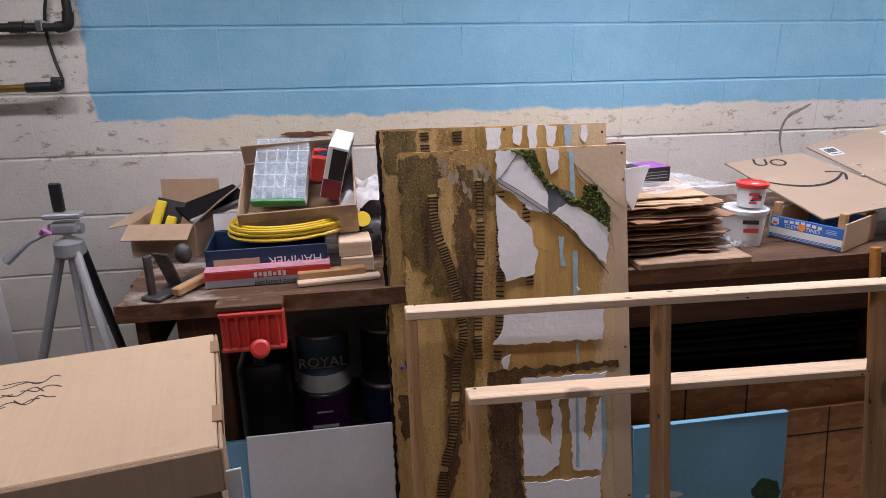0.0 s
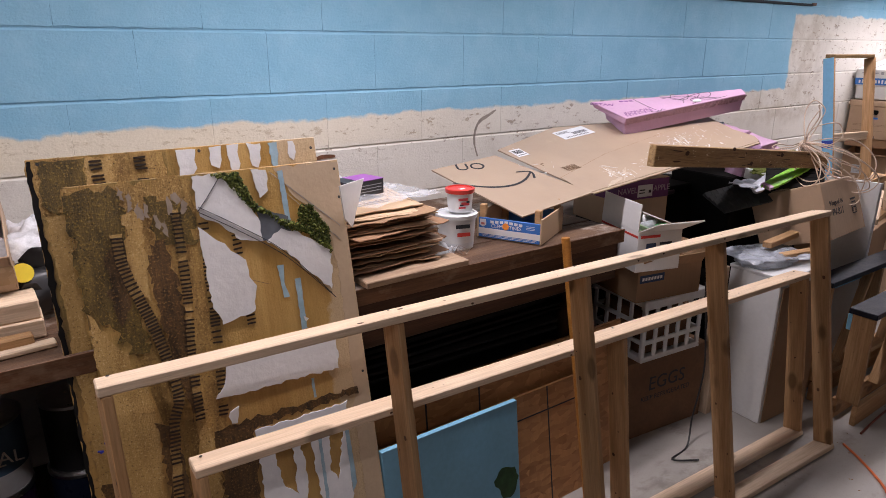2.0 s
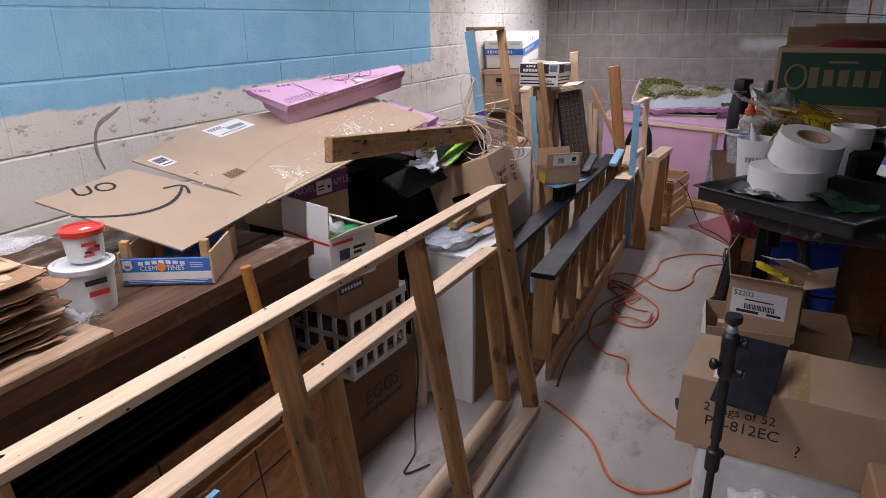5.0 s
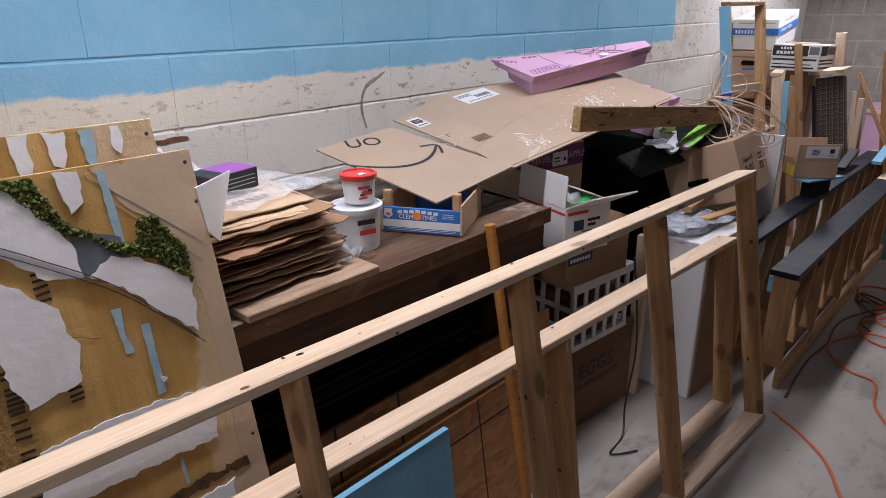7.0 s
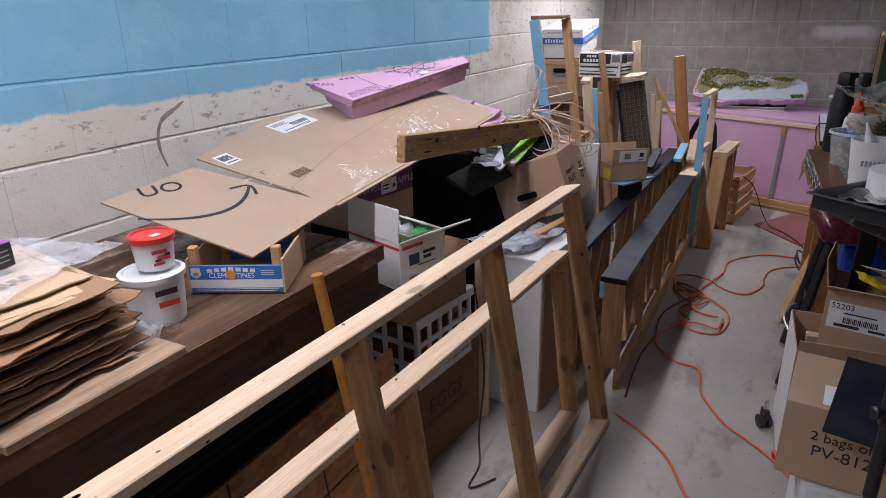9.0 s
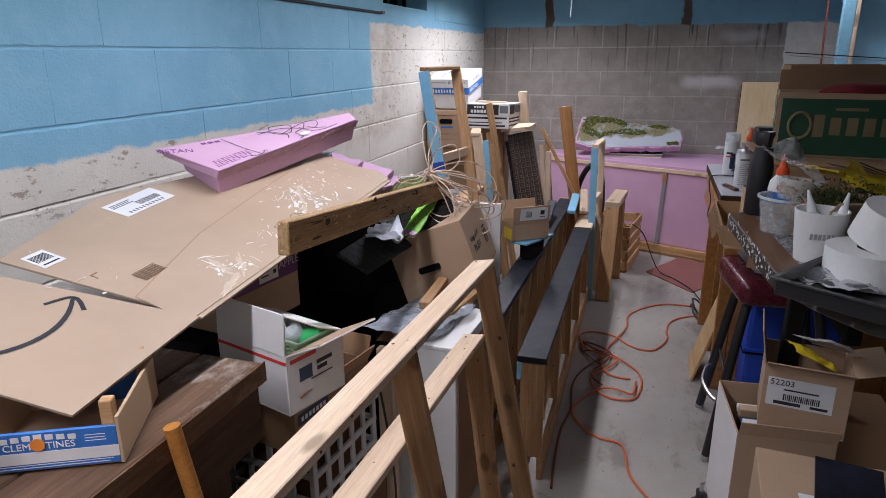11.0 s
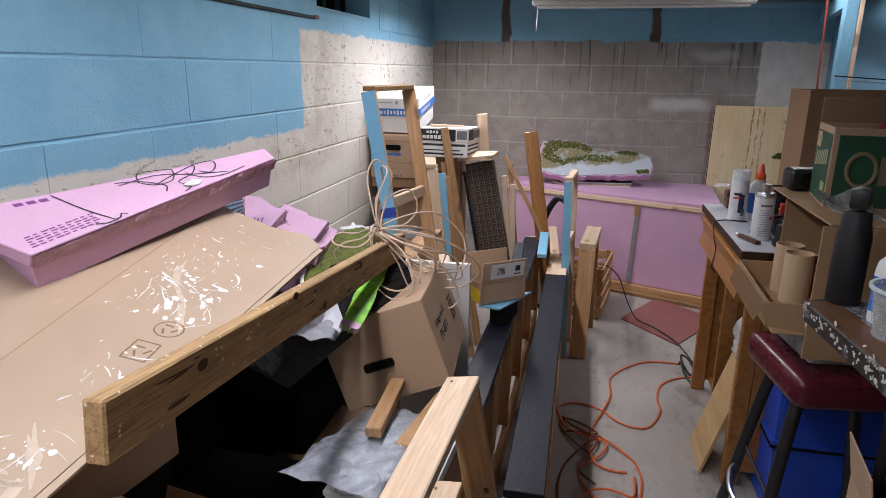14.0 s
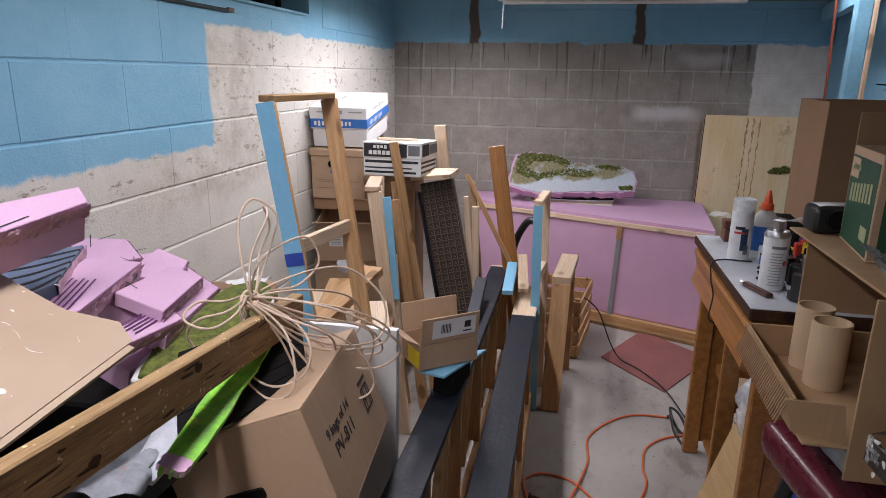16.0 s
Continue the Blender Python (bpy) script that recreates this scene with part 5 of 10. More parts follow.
def on_slab(outline, depth):
    return [SM @ Vector((px, py, -depth)) for px, py in outline]


TOPS = [(0.006, -0.002), (0.706, 0.0), (0.738, 0.055), (0.28, 0.137), (-0.020, 0.205)]
hull_slab("upper_layer", on_slab([(0.006, 0.004), (0.708, 0.004), (0.738, 0.055), (0.28, 0.137), (0.002, 0.200)], 0.029), on_slab(TOPS, 0.0), PINK, WPINK)
hull_slab("lower_layer", on_slab([(0.020, 0.004), (0.702, 0.004), (0.730, 0.050), (0.28, 0.128), (0.060, 0.176)], 0.082), on_slab([(0.010, 0.006), (0.706, 0.006), (0.734, 0.052), (0.28, 0.132), (0.040, 0.184)], 0.030), PINK, WPINK)
lo, hi = on_slab([(0.012, 0.001), (0.708, 0.001)], 0.029), on_slab([(0.002, -0.003), (0.706, -0.003)], 0.001)
crumbly(lo[0], lo[1], hi[0], hi[1], PINK_CUT, WPINK, 150, 4)
for lines in ([(0.173, 0.150), (0.176, 0.073), (0.187, 0.012), (0.192, -0.001)], [(0.150, 0.012), (0.170, 0.002), (0.200, 0.004), (0.214, 0.014), (0.222, 0.006)],
              [(0.296, 0.106), (0.393, 0.099), (0.465, 0.054), (0.540, 0.018)], [(0.338, 0.091), (0.370, 0.126), (0.430, 0.110), (0.442, 0.096), (0.404, 0.061), (0.359, 0.065), (0.340, 0.088)],
              [(0.359, 0.065), (0.433, 0.080), (0.500, 0.088), (0.466, 0.060), (0.408, 0.047), (0.414, 0.018), (0.384, 0.006)], [(0.500, 0.092), (0.556, 0.082), (0.543, 0.057), (0.505, 0.040), (0.488, 0.059)],
              [(0.300, 0.120), (0.345, 0.095), (0.372, 0.052), (0.352, 0.030)], [(0.455, 0.070), (0.470, 0.030), (0.520, 0.012), (0.600, 0.014)]):
    part("pen_line", moved(tube(spline([(q[0], q[1], 0) for q in lines], 7), 0.0017, 5), Matrix.Diagonal((1, 1, 0.2, 1))), INK, WPINK, "", SM @ pose(0, 0, 0.0012))
VIOLETINK = plain("violet_ink", (0.20, 0.05, 0.22), 0.6)
for k in range(5):
    for j in range(9):
        part("print_mark", box(0, 0.0135 - 0.003 * ((j + k) % 3), 0, 0.0032, 0, 0.0005), VIOLETINK, WPINK, "", SM @ pose(0.022 + 0.0165 * j + 0.003 * k, 0.014 + 0.0082 * k, 0.0005))
writing("SISTAN", 0.032, VIOLETINK, WPINK, SM @ pose(0.006, 0.162, 0.0005, 0, 0, -32))
for k in range(3):
    part("print_mark", box(0, 0.016, 0, 0.012, 0, 0.0005), VIOLETINK, WPINK, "", SM @ pose(0.098 + 0.022 * k, 0.150 - 0.006 * k, 0.0005, 0, 0, -12))
single("paint_blob", blob(0.013, 3, 0.3, 2, 2, (2.0, 1.0, 0.25)), WHITE, "dab of white filler on pink foam", "filler", SM @ pose(0.425, 0.022, 0.003), smooth=True)
# angular offcuts heaped beyond the slab: outline of the top, thickness, pen lines
for k, (top_, th, pen) in enumerate((
        (((2.640, 1.585, 1.022), (2.945, 1.645, 1.020), (3.13, 1.92, 1.045), (2.96, 1.99, 1.060), (2.77, 1.87, 1.050)), 0.045, 3),
        (((2.575, 1.625, 0.972), (2.715, 1.610, 0.965), (2.83, 1.72, 0.968), (2.64, 1.76, 0.972)), 0.05, 0),
        (((2.490, 1.690, 1.092), (2.835, 1.770, 1.108), (2.790, 1.880, 1.120), (2.540, 1.805, 1.105)), 0.042, 0),
        (((2.66, 1.60, 1.066), (2.90, 1.66, 1.060), (2.93, 1.76, 1.072), (2.70, 1.74, 1.082)), 0.028, 2),
        (((2.86, 1.70, 1.050), (3.06, 1.80, 1.045), (3.08, 1.90, 1.068), (2.84, 1.82, 1.075)), 0.026, 3),
        (((2.52, 1.60, 1.046), (2.70, 1.585, 1.038), (2.74, 1.64, 1.044), (2.55, 1.665, 1.052)), 0.024, 0),
        (((2.80, 1.90, 1.085), (2.97, 1.87, 1.075), (3.07, 1.985, 1.090), (2.93, 2.04, 1.125)), 0.03, 2))):
    f = thing("foam_offcut", "pink foam offcut with pen lines in a loose pile", "foam offcut", None, group="pink foam offcuts")
    high = [Vector(q) for q in top_]
    low = [q + Vector((-0.004, 0.008 if i < 2 else 0.0, -th)) for i, q in enumerate(high)]
    hull_slab("slab", low, high, PINK, f)
    for i in (0, 1):
        crumbly(low[i] + Vector((0, -0.001, 0.002)), low[i + 1] + Vector((0, -0.001, 0.002)), high[i] + Vector((0, 0, -0.003)), high[i + 1] + Vector((0, 0, -0.003)), PINK_CUT, f, 40, k + 5 * i)
    fx_ = (high[1] - high[0]).normalized()
    fn_ = fx_.cross(high[3] - high[0]).normalized()
    fm_ = Matrix.LocRotScale(high[0], Matrix((fx_, fn_.cross(fx_), fn_)).transposed(), None)
    for j in range(pen):
        part("pen_line", moved(tube([(0.10 + 0.05 * j, 0.09 + 0.03 * j, 0), (0.15 + 0.06 * j, 0.15 - 0.02 * j, 0)], 0.0014, 5), Matrix.Diagonal((1, 1, 0.2, 1))), INK, f, "", fm_ @ pose(0, 0, 0.0045))
    if k in (2, 5):
        bars(f, fm_ @ pose(0.14, 0.05, 0.003, 0, 0, 8), [(0.0, 0.022 - 0.011 * j, 0.16 - 0.02 * (j % 2), 0.0035) for j in range(5)], PURPLE)
dk = thing("foam_offcut", "slate blue painted foam piece with ink lines", "foam offcut", None, group="pink foam offcuts")
high = [Vector(q) for q in ((2.44, 1.765, 1.137), (2.60, 1.785, 1.132), (2.845, 1.925, 1.136), (2.63, 1.965, 1.150))]
low = [q - Vector((0, 0, 0.045)) for q in high]
hull_slab("slab", low, high, mat("slate_paint", (0.13, 0.16, 0.24), 0.6), dk)
crumbly(low[1] + Vector((0, -0.001, 0.001)), low[2] + Vector((0, -0.001, 0.001)), high[1] - Vector((0, 0, 0.002)), high[2] - Vector((0, 0, 0.002)), PINK_CUT, dk, 50, 31)
for k in range(5):
    a, b = high[0].lerp(high[3], 0.1 + 0.2 * k), high[1].lerp(high[2], 0.15 + 0.17 * k)
    part("pen_line", moved(tube(spline([a, a.lerp(b, 0.45) + Vector((0, -0.012, 0)), b], 8), 0.0022, 5), pose(0, 0, 0.0010)), INK, dk)

# ---- below the bench, middle ----


def osb_material():
    m, t, b = nodes_of("osb")
    vo = add(t, "ShaderNodeTexVoronoi", Scale=1.0)
    t.links.new(coords(t, (22, 60, 1)), vo.inputs["Vector"])
    vo2 = add(t, "ShaderNodeTexVoronoi", Scale=1.0)
    t.links.new(coords(t, (60, 20, 1)), vo2.inputs["Vector"])
    s = t.nodes.new("ShaderNodeSeparateColor")
    t.links.new(vo.outputs["Color"], s.inputs[0])
    s2 = t.nodes.new("ShaderNodeSeparateColor")
    t.links.new(vo2.outputs["Color"], s2.inputs[0])
    c = mixc(t, s.outputs[0], (0.30, 0.125, 0.045), (0.58, 0.29, 0.12))
    c = mixc(t, mth(t, "MULTIPLY", s2.outputs[1], 0.6), c, (0.40, 0.185, 0.07))
    t.links.new(c, b.inputs["Base Color"])
    b.inputs["Roughness"].default_value = 0.65
    bump_of(t, b, s.outputs[0], 0.35, 0.004)
    return m


OSB = osb_material()
o1 = thing("osb_board", "reddish strand board leaning under the workbench", "strand board", leaning(0.30, 1.395, 0.550, 0.555, 6), group="strand boards")
part("panel", box(0, 1.19, 0, 0.555, -0.012, 0, 0.001), OSB, o1)
for x in (0.32, 0.52):
    part("ink_line", box(x, x + 0.006, 0.30, 0.553, 0, 0.0006), INK, o1)
o2 = thing("osb_board", "reddish strand board standing in front of another", "strand board", leaning(0.26, 1.350, 0.425, 0.43, 8), group="strand boards")
part("panel", box(0, 1.05, 0, 0.43, -0.012, 0, 0.001), OSB, o2)
part("ink_line", box(0.5, 1.05, 0.345, 0.350, 0, 0.0006), INK, o2)
part("ink_line", box(0.82, 0.825, 0.0, 0.43, 0, 0.0006), INK, o2)
bl = thing("scenery_panel", "sky blue painted panel with dabbed trees leaning low", "painted panel", leaning(0.40, 1.262, 0.485, 0.487, 6))
part("panel", box(0, 0.47, 0, 0.487, -0.018, 0, 0.001), SKYBLUE, bl)
for k, (x, y, r) in enumerate(((0.645, 0.235, 0.045), (0.50, 0.15, 0.05), (0.44, 0.13, 0.05), (0.55, 0.12, 0.05))):
    part("painted_tree", sheet(ragged(0, 0, r, r * 1.1, 22, 0.25, 30 + k, 2), 0.0008), mat("tree_green", (0.03, 0.09, 0.035), 0.7, var=0.4, scale=30), bl, "", pose(min(x, 0.622) - 0.20, y, 0.0004 + 0.0002 * k))
part("cloud_scuff", sheet(ragged(0, 0, 0.05, 0.012, 18, 0.3, 5, 2), 0.0007), PAPER, bl, "", pose(0.10, 0.27, 0.0004, 0, 0, -5))
# dark sheets taken to near-black, under-bench shade in the colour; support box added
dkp = thing("dark_panel_stack", "stack of dark corrugated sheets, blackened further for under-bench shade", "sheet stack", pose(0.75, 1.66, 0.347))
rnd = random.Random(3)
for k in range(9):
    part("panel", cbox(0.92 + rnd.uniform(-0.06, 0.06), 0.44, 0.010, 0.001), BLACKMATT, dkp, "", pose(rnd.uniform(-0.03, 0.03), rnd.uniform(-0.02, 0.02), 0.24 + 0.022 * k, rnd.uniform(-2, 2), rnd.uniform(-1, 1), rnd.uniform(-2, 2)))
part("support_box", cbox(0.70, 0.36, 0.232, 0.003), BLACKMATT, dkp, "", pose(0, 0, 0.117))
pole = thing("wooden_pole", "round varnished pole leaning on the bench edge", "pole", None)
part("shaft", tube([(1.195, 1.235, 0.002), (1.148, 1.368, 0.925)], 0.0145, 14), wood("orange_pole", (0.50, 0.22, 0.05), (0.34, 0.13, 0.03), 0.4, False), pole, smooth=True)

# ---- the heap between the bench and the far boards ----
# deep brown here includes the shade this carton stands in
eg = carton("egg_carton", "brown carton with outlined printing on the floor, coloured as in shade", pose(1.715, 1.545, 0, 0, 0, -6), 0.60, 0.34, 0.338, CARD_DEEP, closed=True)
writing("EGGS", 0.085, INK, eg, face_m((0.08, -0.1708, 0.225), (1, 0, 0), (0, 0, 1)))
writing("KEEP REFRIGERATED", 0.030, INK, eg, face_m((0.08, -0.1708, 0.165), (1, 0, 0), (0, 0, 1)))


def milk_crate(name, label, m, sx, sy, sz):
    c = thing(name, label, "milk crate", m)
    W = WHITEPLASTIC
    nx = 5
    for s in (-1, 1):
        yy, xx = s * (sy / 2 - 0.006), s * (sx / 2 - 0.006)
        part("rim", box(-sx / 2 - 0.008, sx / 2 + 0.008, yy - 0.012, yy + 0.012, sz - 0.038, sz, 0.004), W, c)
        part("rim", box(xx - 0.012, xx + 0.012, -sy / 2, sy / 2, sz - 0.028, sz - 0.001, 0.004), W, c)
        for z in (0.012, sz * 0.31, sz * 0.60):
            part("rail", box(-sx / 2, sx / 2, yy - 0.005, yy + 0.005, z - 0.009, z + 0.009, 0.002), W, c)
            part("rail", box(xx - 0.0048, xx + 0.0048, -sy / 2, sy / 2, z - 0.0088, z + 0.0088, 0.002), W, c)
        for x in np.linspace(-sx / 2 + 0.01, sx / 2 - 0.01, nx + 1):
            part("upright", box(x - 0.009, x + 0.009, yy - 0.0045, yy + 0.0045, 0.004, sz - 0.02, 0.002), W, c)
        for y in np.linspace(-sy / 2 + 0.01, sy / 2 - 0.01, 5):
            part("upright", box(xx - 0.0043, xx + 0.0043, y - 0.009, y + 0.009, 0.004, sz - 0.02, 0.002), W, c)
    part("base", box(-sx / 2, sx / 2, -sy / 2, sy / 2, 0, 0.008), W, c)
    return c


milk_crate("milk_crate", "white plastic milk crate standing on a brown carton", pose(1.769, 1.490, 0.348, 0, 0, -5.5), 0.325, 0.28, 0.255)
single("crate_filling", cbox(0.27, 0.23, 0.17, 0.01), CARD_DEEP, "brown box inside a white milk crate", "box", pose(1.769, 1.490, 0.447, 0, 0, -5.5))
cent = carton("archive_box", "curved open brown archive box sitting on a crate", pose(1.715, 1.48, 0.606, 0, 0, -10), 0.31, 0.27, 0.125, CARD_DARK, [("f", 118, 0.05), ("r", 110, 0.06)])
part("print_panel", box(-0.145, -0.03, -0.1362, -0.1352, 0.075, 0.105), NAVY, cent)
bars(cent, face_m((-0.088, -0.1366, 0.09), (1, 0, 0), (0, 0, 1)), [(x, 0, 0.009, 0.012) for x in np.linspace(-0.042, 0.042, 7)], WHITECARD)
us = carton("white_mail_carton", "open white mailing carton with a red line", pose(1.628, 1.452, 0.735, 0, 0, -17), 0.184, 0.24, 0.150, WHITECARD, [("l", 86, 0.10), ("f", 153, 0.125), ("r", 24, 0.08)], inner=CARD)
part("red_line", box(-0.0929, -0.0921, -0.12, 0.12, 0.128, 0.136), RED, us)
part("red_line", box(-0.08, 0.0, -0.1208, -0.1202, 0.126, 0.136), RED, us)
part("eagle_mark", box(-0.055, -0.015, -0.1208, -0.1202, 0.072, 0.106), NAVY, us)
bars(us, face_m((0.025, -0.1206, 0.092), (1, 0, 0), (0, 0, 1)), [(0, 0.010, 0.05, 0.010), (-0.008, -0.006, 0.032, 0.010), (-0.01, -0.025, 0.07, 0.003)], INK)
bk = thing("green_basket", "pale green plastic basket with bottles in a carton", "basket", pose(1.646, 1.432, 0.800, 0, 0, -17))
PALEGREEN = plain("pale_green_plastic", (0.40, 0.60, 0.38), 0.4)
gb = [box(-0.058, 0.058, s * 0.085 - 0.0015, s * 0.085 + 0.0015, z, z + 0.004) for s in (-1, 1) for z in np.arange(0.0, 0.085, 0.011)]
gb += [box(x - 0.002, x + 0.002, s * 0.085 - 0.0015, s * 0.085 + 0.0015, 0, 0.085) for s in (-1, 1) for x in np.linspace(-0.056, 0.056, 11)]
gb += [box(s * 0.058 - 0.0015, s * 0.058 + 0.0015, -0.085, 0.085, z, z + 0.004) for s in (-1, 1) for z in np.arange(0.0, 0.085, 0.011)]
gb += [box(s * 0.058 - 0.0015, s * 0.058 + 0.0015, y - 0.002, y + 0.002, 0, 0.085) for s in (-1, 1) for y in np.linspace(-0.083, 0.083, 14)]
part("basket_weave", join(*gb), PALEGREEN, bk)
part("rim", join(box(-0.062, 0.062, -0.089, -0.083, 0.083, 0.092, 0.002), box(-0.062, 0.062, 0.083, 0.089, 0.083, 0.092, 0.002), box(-0.063, -0.056, -0.089, 0.089, 0.083, 0.092, 0.002), box(0.056, 0.063, -0.089, 0.089, 0.083, 0.092, 0.002)), PALEGREEN, bk)
for k, (x, y, c) in enumerate(((0.01, -0.03, plain("lime_plastic", (0.08, 0.75, 0.25), 0.35)), (-0.015, 0.02, FROST), (0.02, 0.045, FROST))):
    single("plastic_bottle", lathe([(0.022, 0), (0.024, 0.01), (0.024, 0.05), (0.018, 0.058)], 24), c, "plastic bottle lying in a green basket", "bottle", pose(1.646 + x, 1.432 + y, 0.860, 70, 10 * k, 30 * k), group="bottles in the basket", smooth=True)
single("white_strap", tube(spline([(0, 0, 0), (0.02, 0.02, 0.022), (0.05, 0.03, 0.018), (0.062, 0.055, 0)], 8), 0.006, 8), WHITEPLASTIC, "white plastic strap looped in a basket", "strap", pose(1.632, 1.440, 0.884), smooth=True)

PALEVIOLET = plain("pale_violet_print", (0.42, 0.34, 0.44), 0.5)
ap = carton("apple_carton", "brown and purple fruit carton under a cardboard sheet", pose(1.875, 1.765, 0.80, 0, 0, -8), 0.27, 0.28, 0.19, CARD, closed=True)
part("purple_band", box(-0.1358, 0.1358, -0.1408, 0.1408, 0.110, 0.192, 0.002), PURPLE, ap)
writing("NAVEL", 0.034, PALEVIOLET, ap, face_m((-0.09, -0.1414, 0.150), (1, 0, 0), (0, 0, 1)))
writing("APPLE", 0.034, PALEVIOLET, ap, face_m((0.095, -0.1414, 0.150), (1, 0, 0), (0, 0, 1)))
part("label", box(-0.035, 0.045, -0.1418, -0.1410, 0.120, 0.170), PAPER, ap)
bars(ap, face_m((0.0, -0.1421, 0.145), (1, 0, 0), (0, 0, 1)), [(-0.012, 0.004, 0.03, 0.005), (-0.012, -0.008, 0.03, 0.004), (0.030, -0.004, 0.012, 0.012)], INK)
# black boxes added here stand in for the deep shade under the sheet
single("stacked_case", box(-0.13, 0.13, -0.13, 0.13, 0, 0.337, 0.006), BLACKMATT, "added near-black box in for the shade below a fruit carton", "case", pose(1.875, 1.765, 0.4625, 0, 0, -8))
# no tote is known: a black body fills the unlit hollow
tb = thing("void_tub", "large black box added in place of a dark hollow", "tote", pose(2.12, 1.77, 0))
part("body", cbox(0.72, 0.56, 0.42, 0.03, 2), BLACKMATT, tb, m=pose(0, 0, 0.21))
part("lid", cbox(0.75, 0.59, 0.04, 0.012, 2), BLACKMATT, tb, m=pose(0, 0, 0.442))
# two more black boxes added where the wall gap should read as shade
for x_, y_, z_, sx, sy, sz, lab_ in ((1.595, 1.925, 0.0, 0.27, 0.34, 0.76, "added black box standing in for the shade by the wall"), (2.33, 1.975, 0.463, 0.60, 0.23, 0.40, "added black box, higher up, in for shade by the wall")):
    dc_ = thing("shade_box", lab_, "case", pose(x_, y_, z_), group="dark cases")
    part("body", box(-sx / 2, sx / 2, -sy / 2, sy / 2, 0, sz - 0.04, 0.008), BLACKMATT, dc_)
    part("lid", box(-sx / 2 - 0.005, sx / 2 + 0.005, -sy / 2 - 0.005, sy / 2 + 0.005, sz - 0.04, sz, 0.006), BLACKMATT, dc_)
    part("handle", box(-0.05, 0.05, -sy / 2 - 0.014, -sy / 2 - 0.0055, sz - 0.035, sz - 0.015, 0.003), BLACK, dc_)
# brown box added as filler in what is only a dark hollow
single("dark_carton", cbox(0.40, 0.30, 0.40, 0.006), CARD_DARK, "added brown box filling the dark hollow behind a pale cabinet", "box", pose(2.72, 1.60, 0.201, 0, 0, 6))

cab = thing("white_cabinet", "white painted box cabinet with a dark brown side", "cabinet", pose(2.13, 1.15, 0, 0, 0, -3))
part("body", box(0.0, 0.34, 0.004, 0.225, 0, 0.635, 0.003), WHITE, cab)
# the south side is a dark brown panel on the white body
part("hardboard_side", box(0.02, 0.338, 0.0, 0.0038, 0.0, 0.60, 0.001), CARD_DARK, cab)
part("top_rim", box(-0.003, 0.343, -0.003, 0.228, 0.635, 0.648, 0.002), WHITE, cab)
board("pine_upright", (2.03, 1.345, 0.0), (2.055, 1.36, 0.66), 0.05, 0.03, PINE_PALE, up=(1, 0, 0))
tagged(bpy.data.objects["pine_upright"], "rough pine batten standing beside a white cabinet", "batten")
single("bubble_wrap", crumpled(0.36, 0.23, 70, 50, 0.011, 21, 0.045), clear("bubble_film", (0.46, 0.50, 0.56), 0.22, 0.85), "crumpled bubble wrap heaped on a white cabinet", "bubble wrap", pose(2.28, 1.31, 0.696, 0, 2, -14), smooth=True)
single("plastic_sheeting", blob(0.16, 5, 0.25, 2.5, 4, (1.02, 0.66, 0.20)), clear("dense_film", (0.46, 0.50, 0.56), 0.3, 0.95), "bundle of white plastic sheeting", "plastic sheeting", pose(2.29, 1.31, 0.664), smooth=True)
for k, (a, b) in enumerate((((2.27, 1.305, 0.722), (2.51, 1.315, 0.730)), ((2.27, 1.235, 0.690), (2.55, 1.20, 0.68)))):
    ob = board("pine_offcut", a, b, 0.038, 0.026, PINE)
    tagged(ob, "short pine offcut lying on plastic sheeting", "wood offcut", "pine offcuts")

# the old beam
bm_ = thing("old_beam", "old dark paint-flecked timber lying across the heap", "beam")


def flecked():
    m, t, b = nodes_of("flecked_timber")
    v = coords(t, (1.2, 14, 14), shuffle=False)
    g = noise_of(t, v, 2.4, 6, 0.7)
    c = mixc(t, ramp(t, g, 0.3, 0.7), (0.25, 0.14, 0.058), (0.52, 0.335, 0.155))
    c = mixc(t, ramp(t, noise_of(t, coords(t, (10, 160, 160), shuffle=False), 1.5, 4, 0.7), 0.50, 0.68, 0.0, 0.6), c, (0.10, 0.045, 0.018))
    vo = add(t, "ShaderNodeTexVoronoi", Scale=95.0)
    t.links.new(coords(t, shuffle=False), vo.inputs["Vector"])
    c = mixc(t, mth(t, "MULTIPLY", ramp(t, vo.outputs["Distance"], 0.22, 0.28, 1, 0), ramp(t, noise_of(t, coords(t, shuffle=False), 26, 3), 0.55, 0.60)), c, (0.76, 0.63, 0.43))
    t.links.new(c, b.inputs["Base Color"])
    b.inputs["Roughness"].default_value = 0.7
    bump_of(t, b, noise_of(t, coords(t, (8, 150, 150), shuffle=False), 1.5, 4, 0.7), 0.45, 0.004)
    return m


FLECK = flecked()
BEAM0, BEAM1 = Vector((1.528, 1.360, 1.155)), Vector((2.90, 1.420, 1.000))
board("timber", BEAM0, BEAM1, 0.028, 0.075, FLECK, bm_, r=0.003)
BMX, BLEN = axes(BEAM0, BEAM1)
rnd = random.Random(77)
for k in range(16):
    x_, z_, w_ = rnd.uniform(-0.47, 0.35) * BLEN, rnd.uniform(-0.030, 0.030), rnd.uniform(0.006, 0.04)
    for y_ in (-0.0143, 0.0143):
        part("split", moved(sheet(ragged(0, 0, w_, 0.0012 + 0.0006 * (k % 3), 12, 0.3, k, 2), 0.0005), pose(x_, y_, z_, 90, rnd.uniform(-4, 4), 0)), DARKWOOD, bm_, "", BMX)
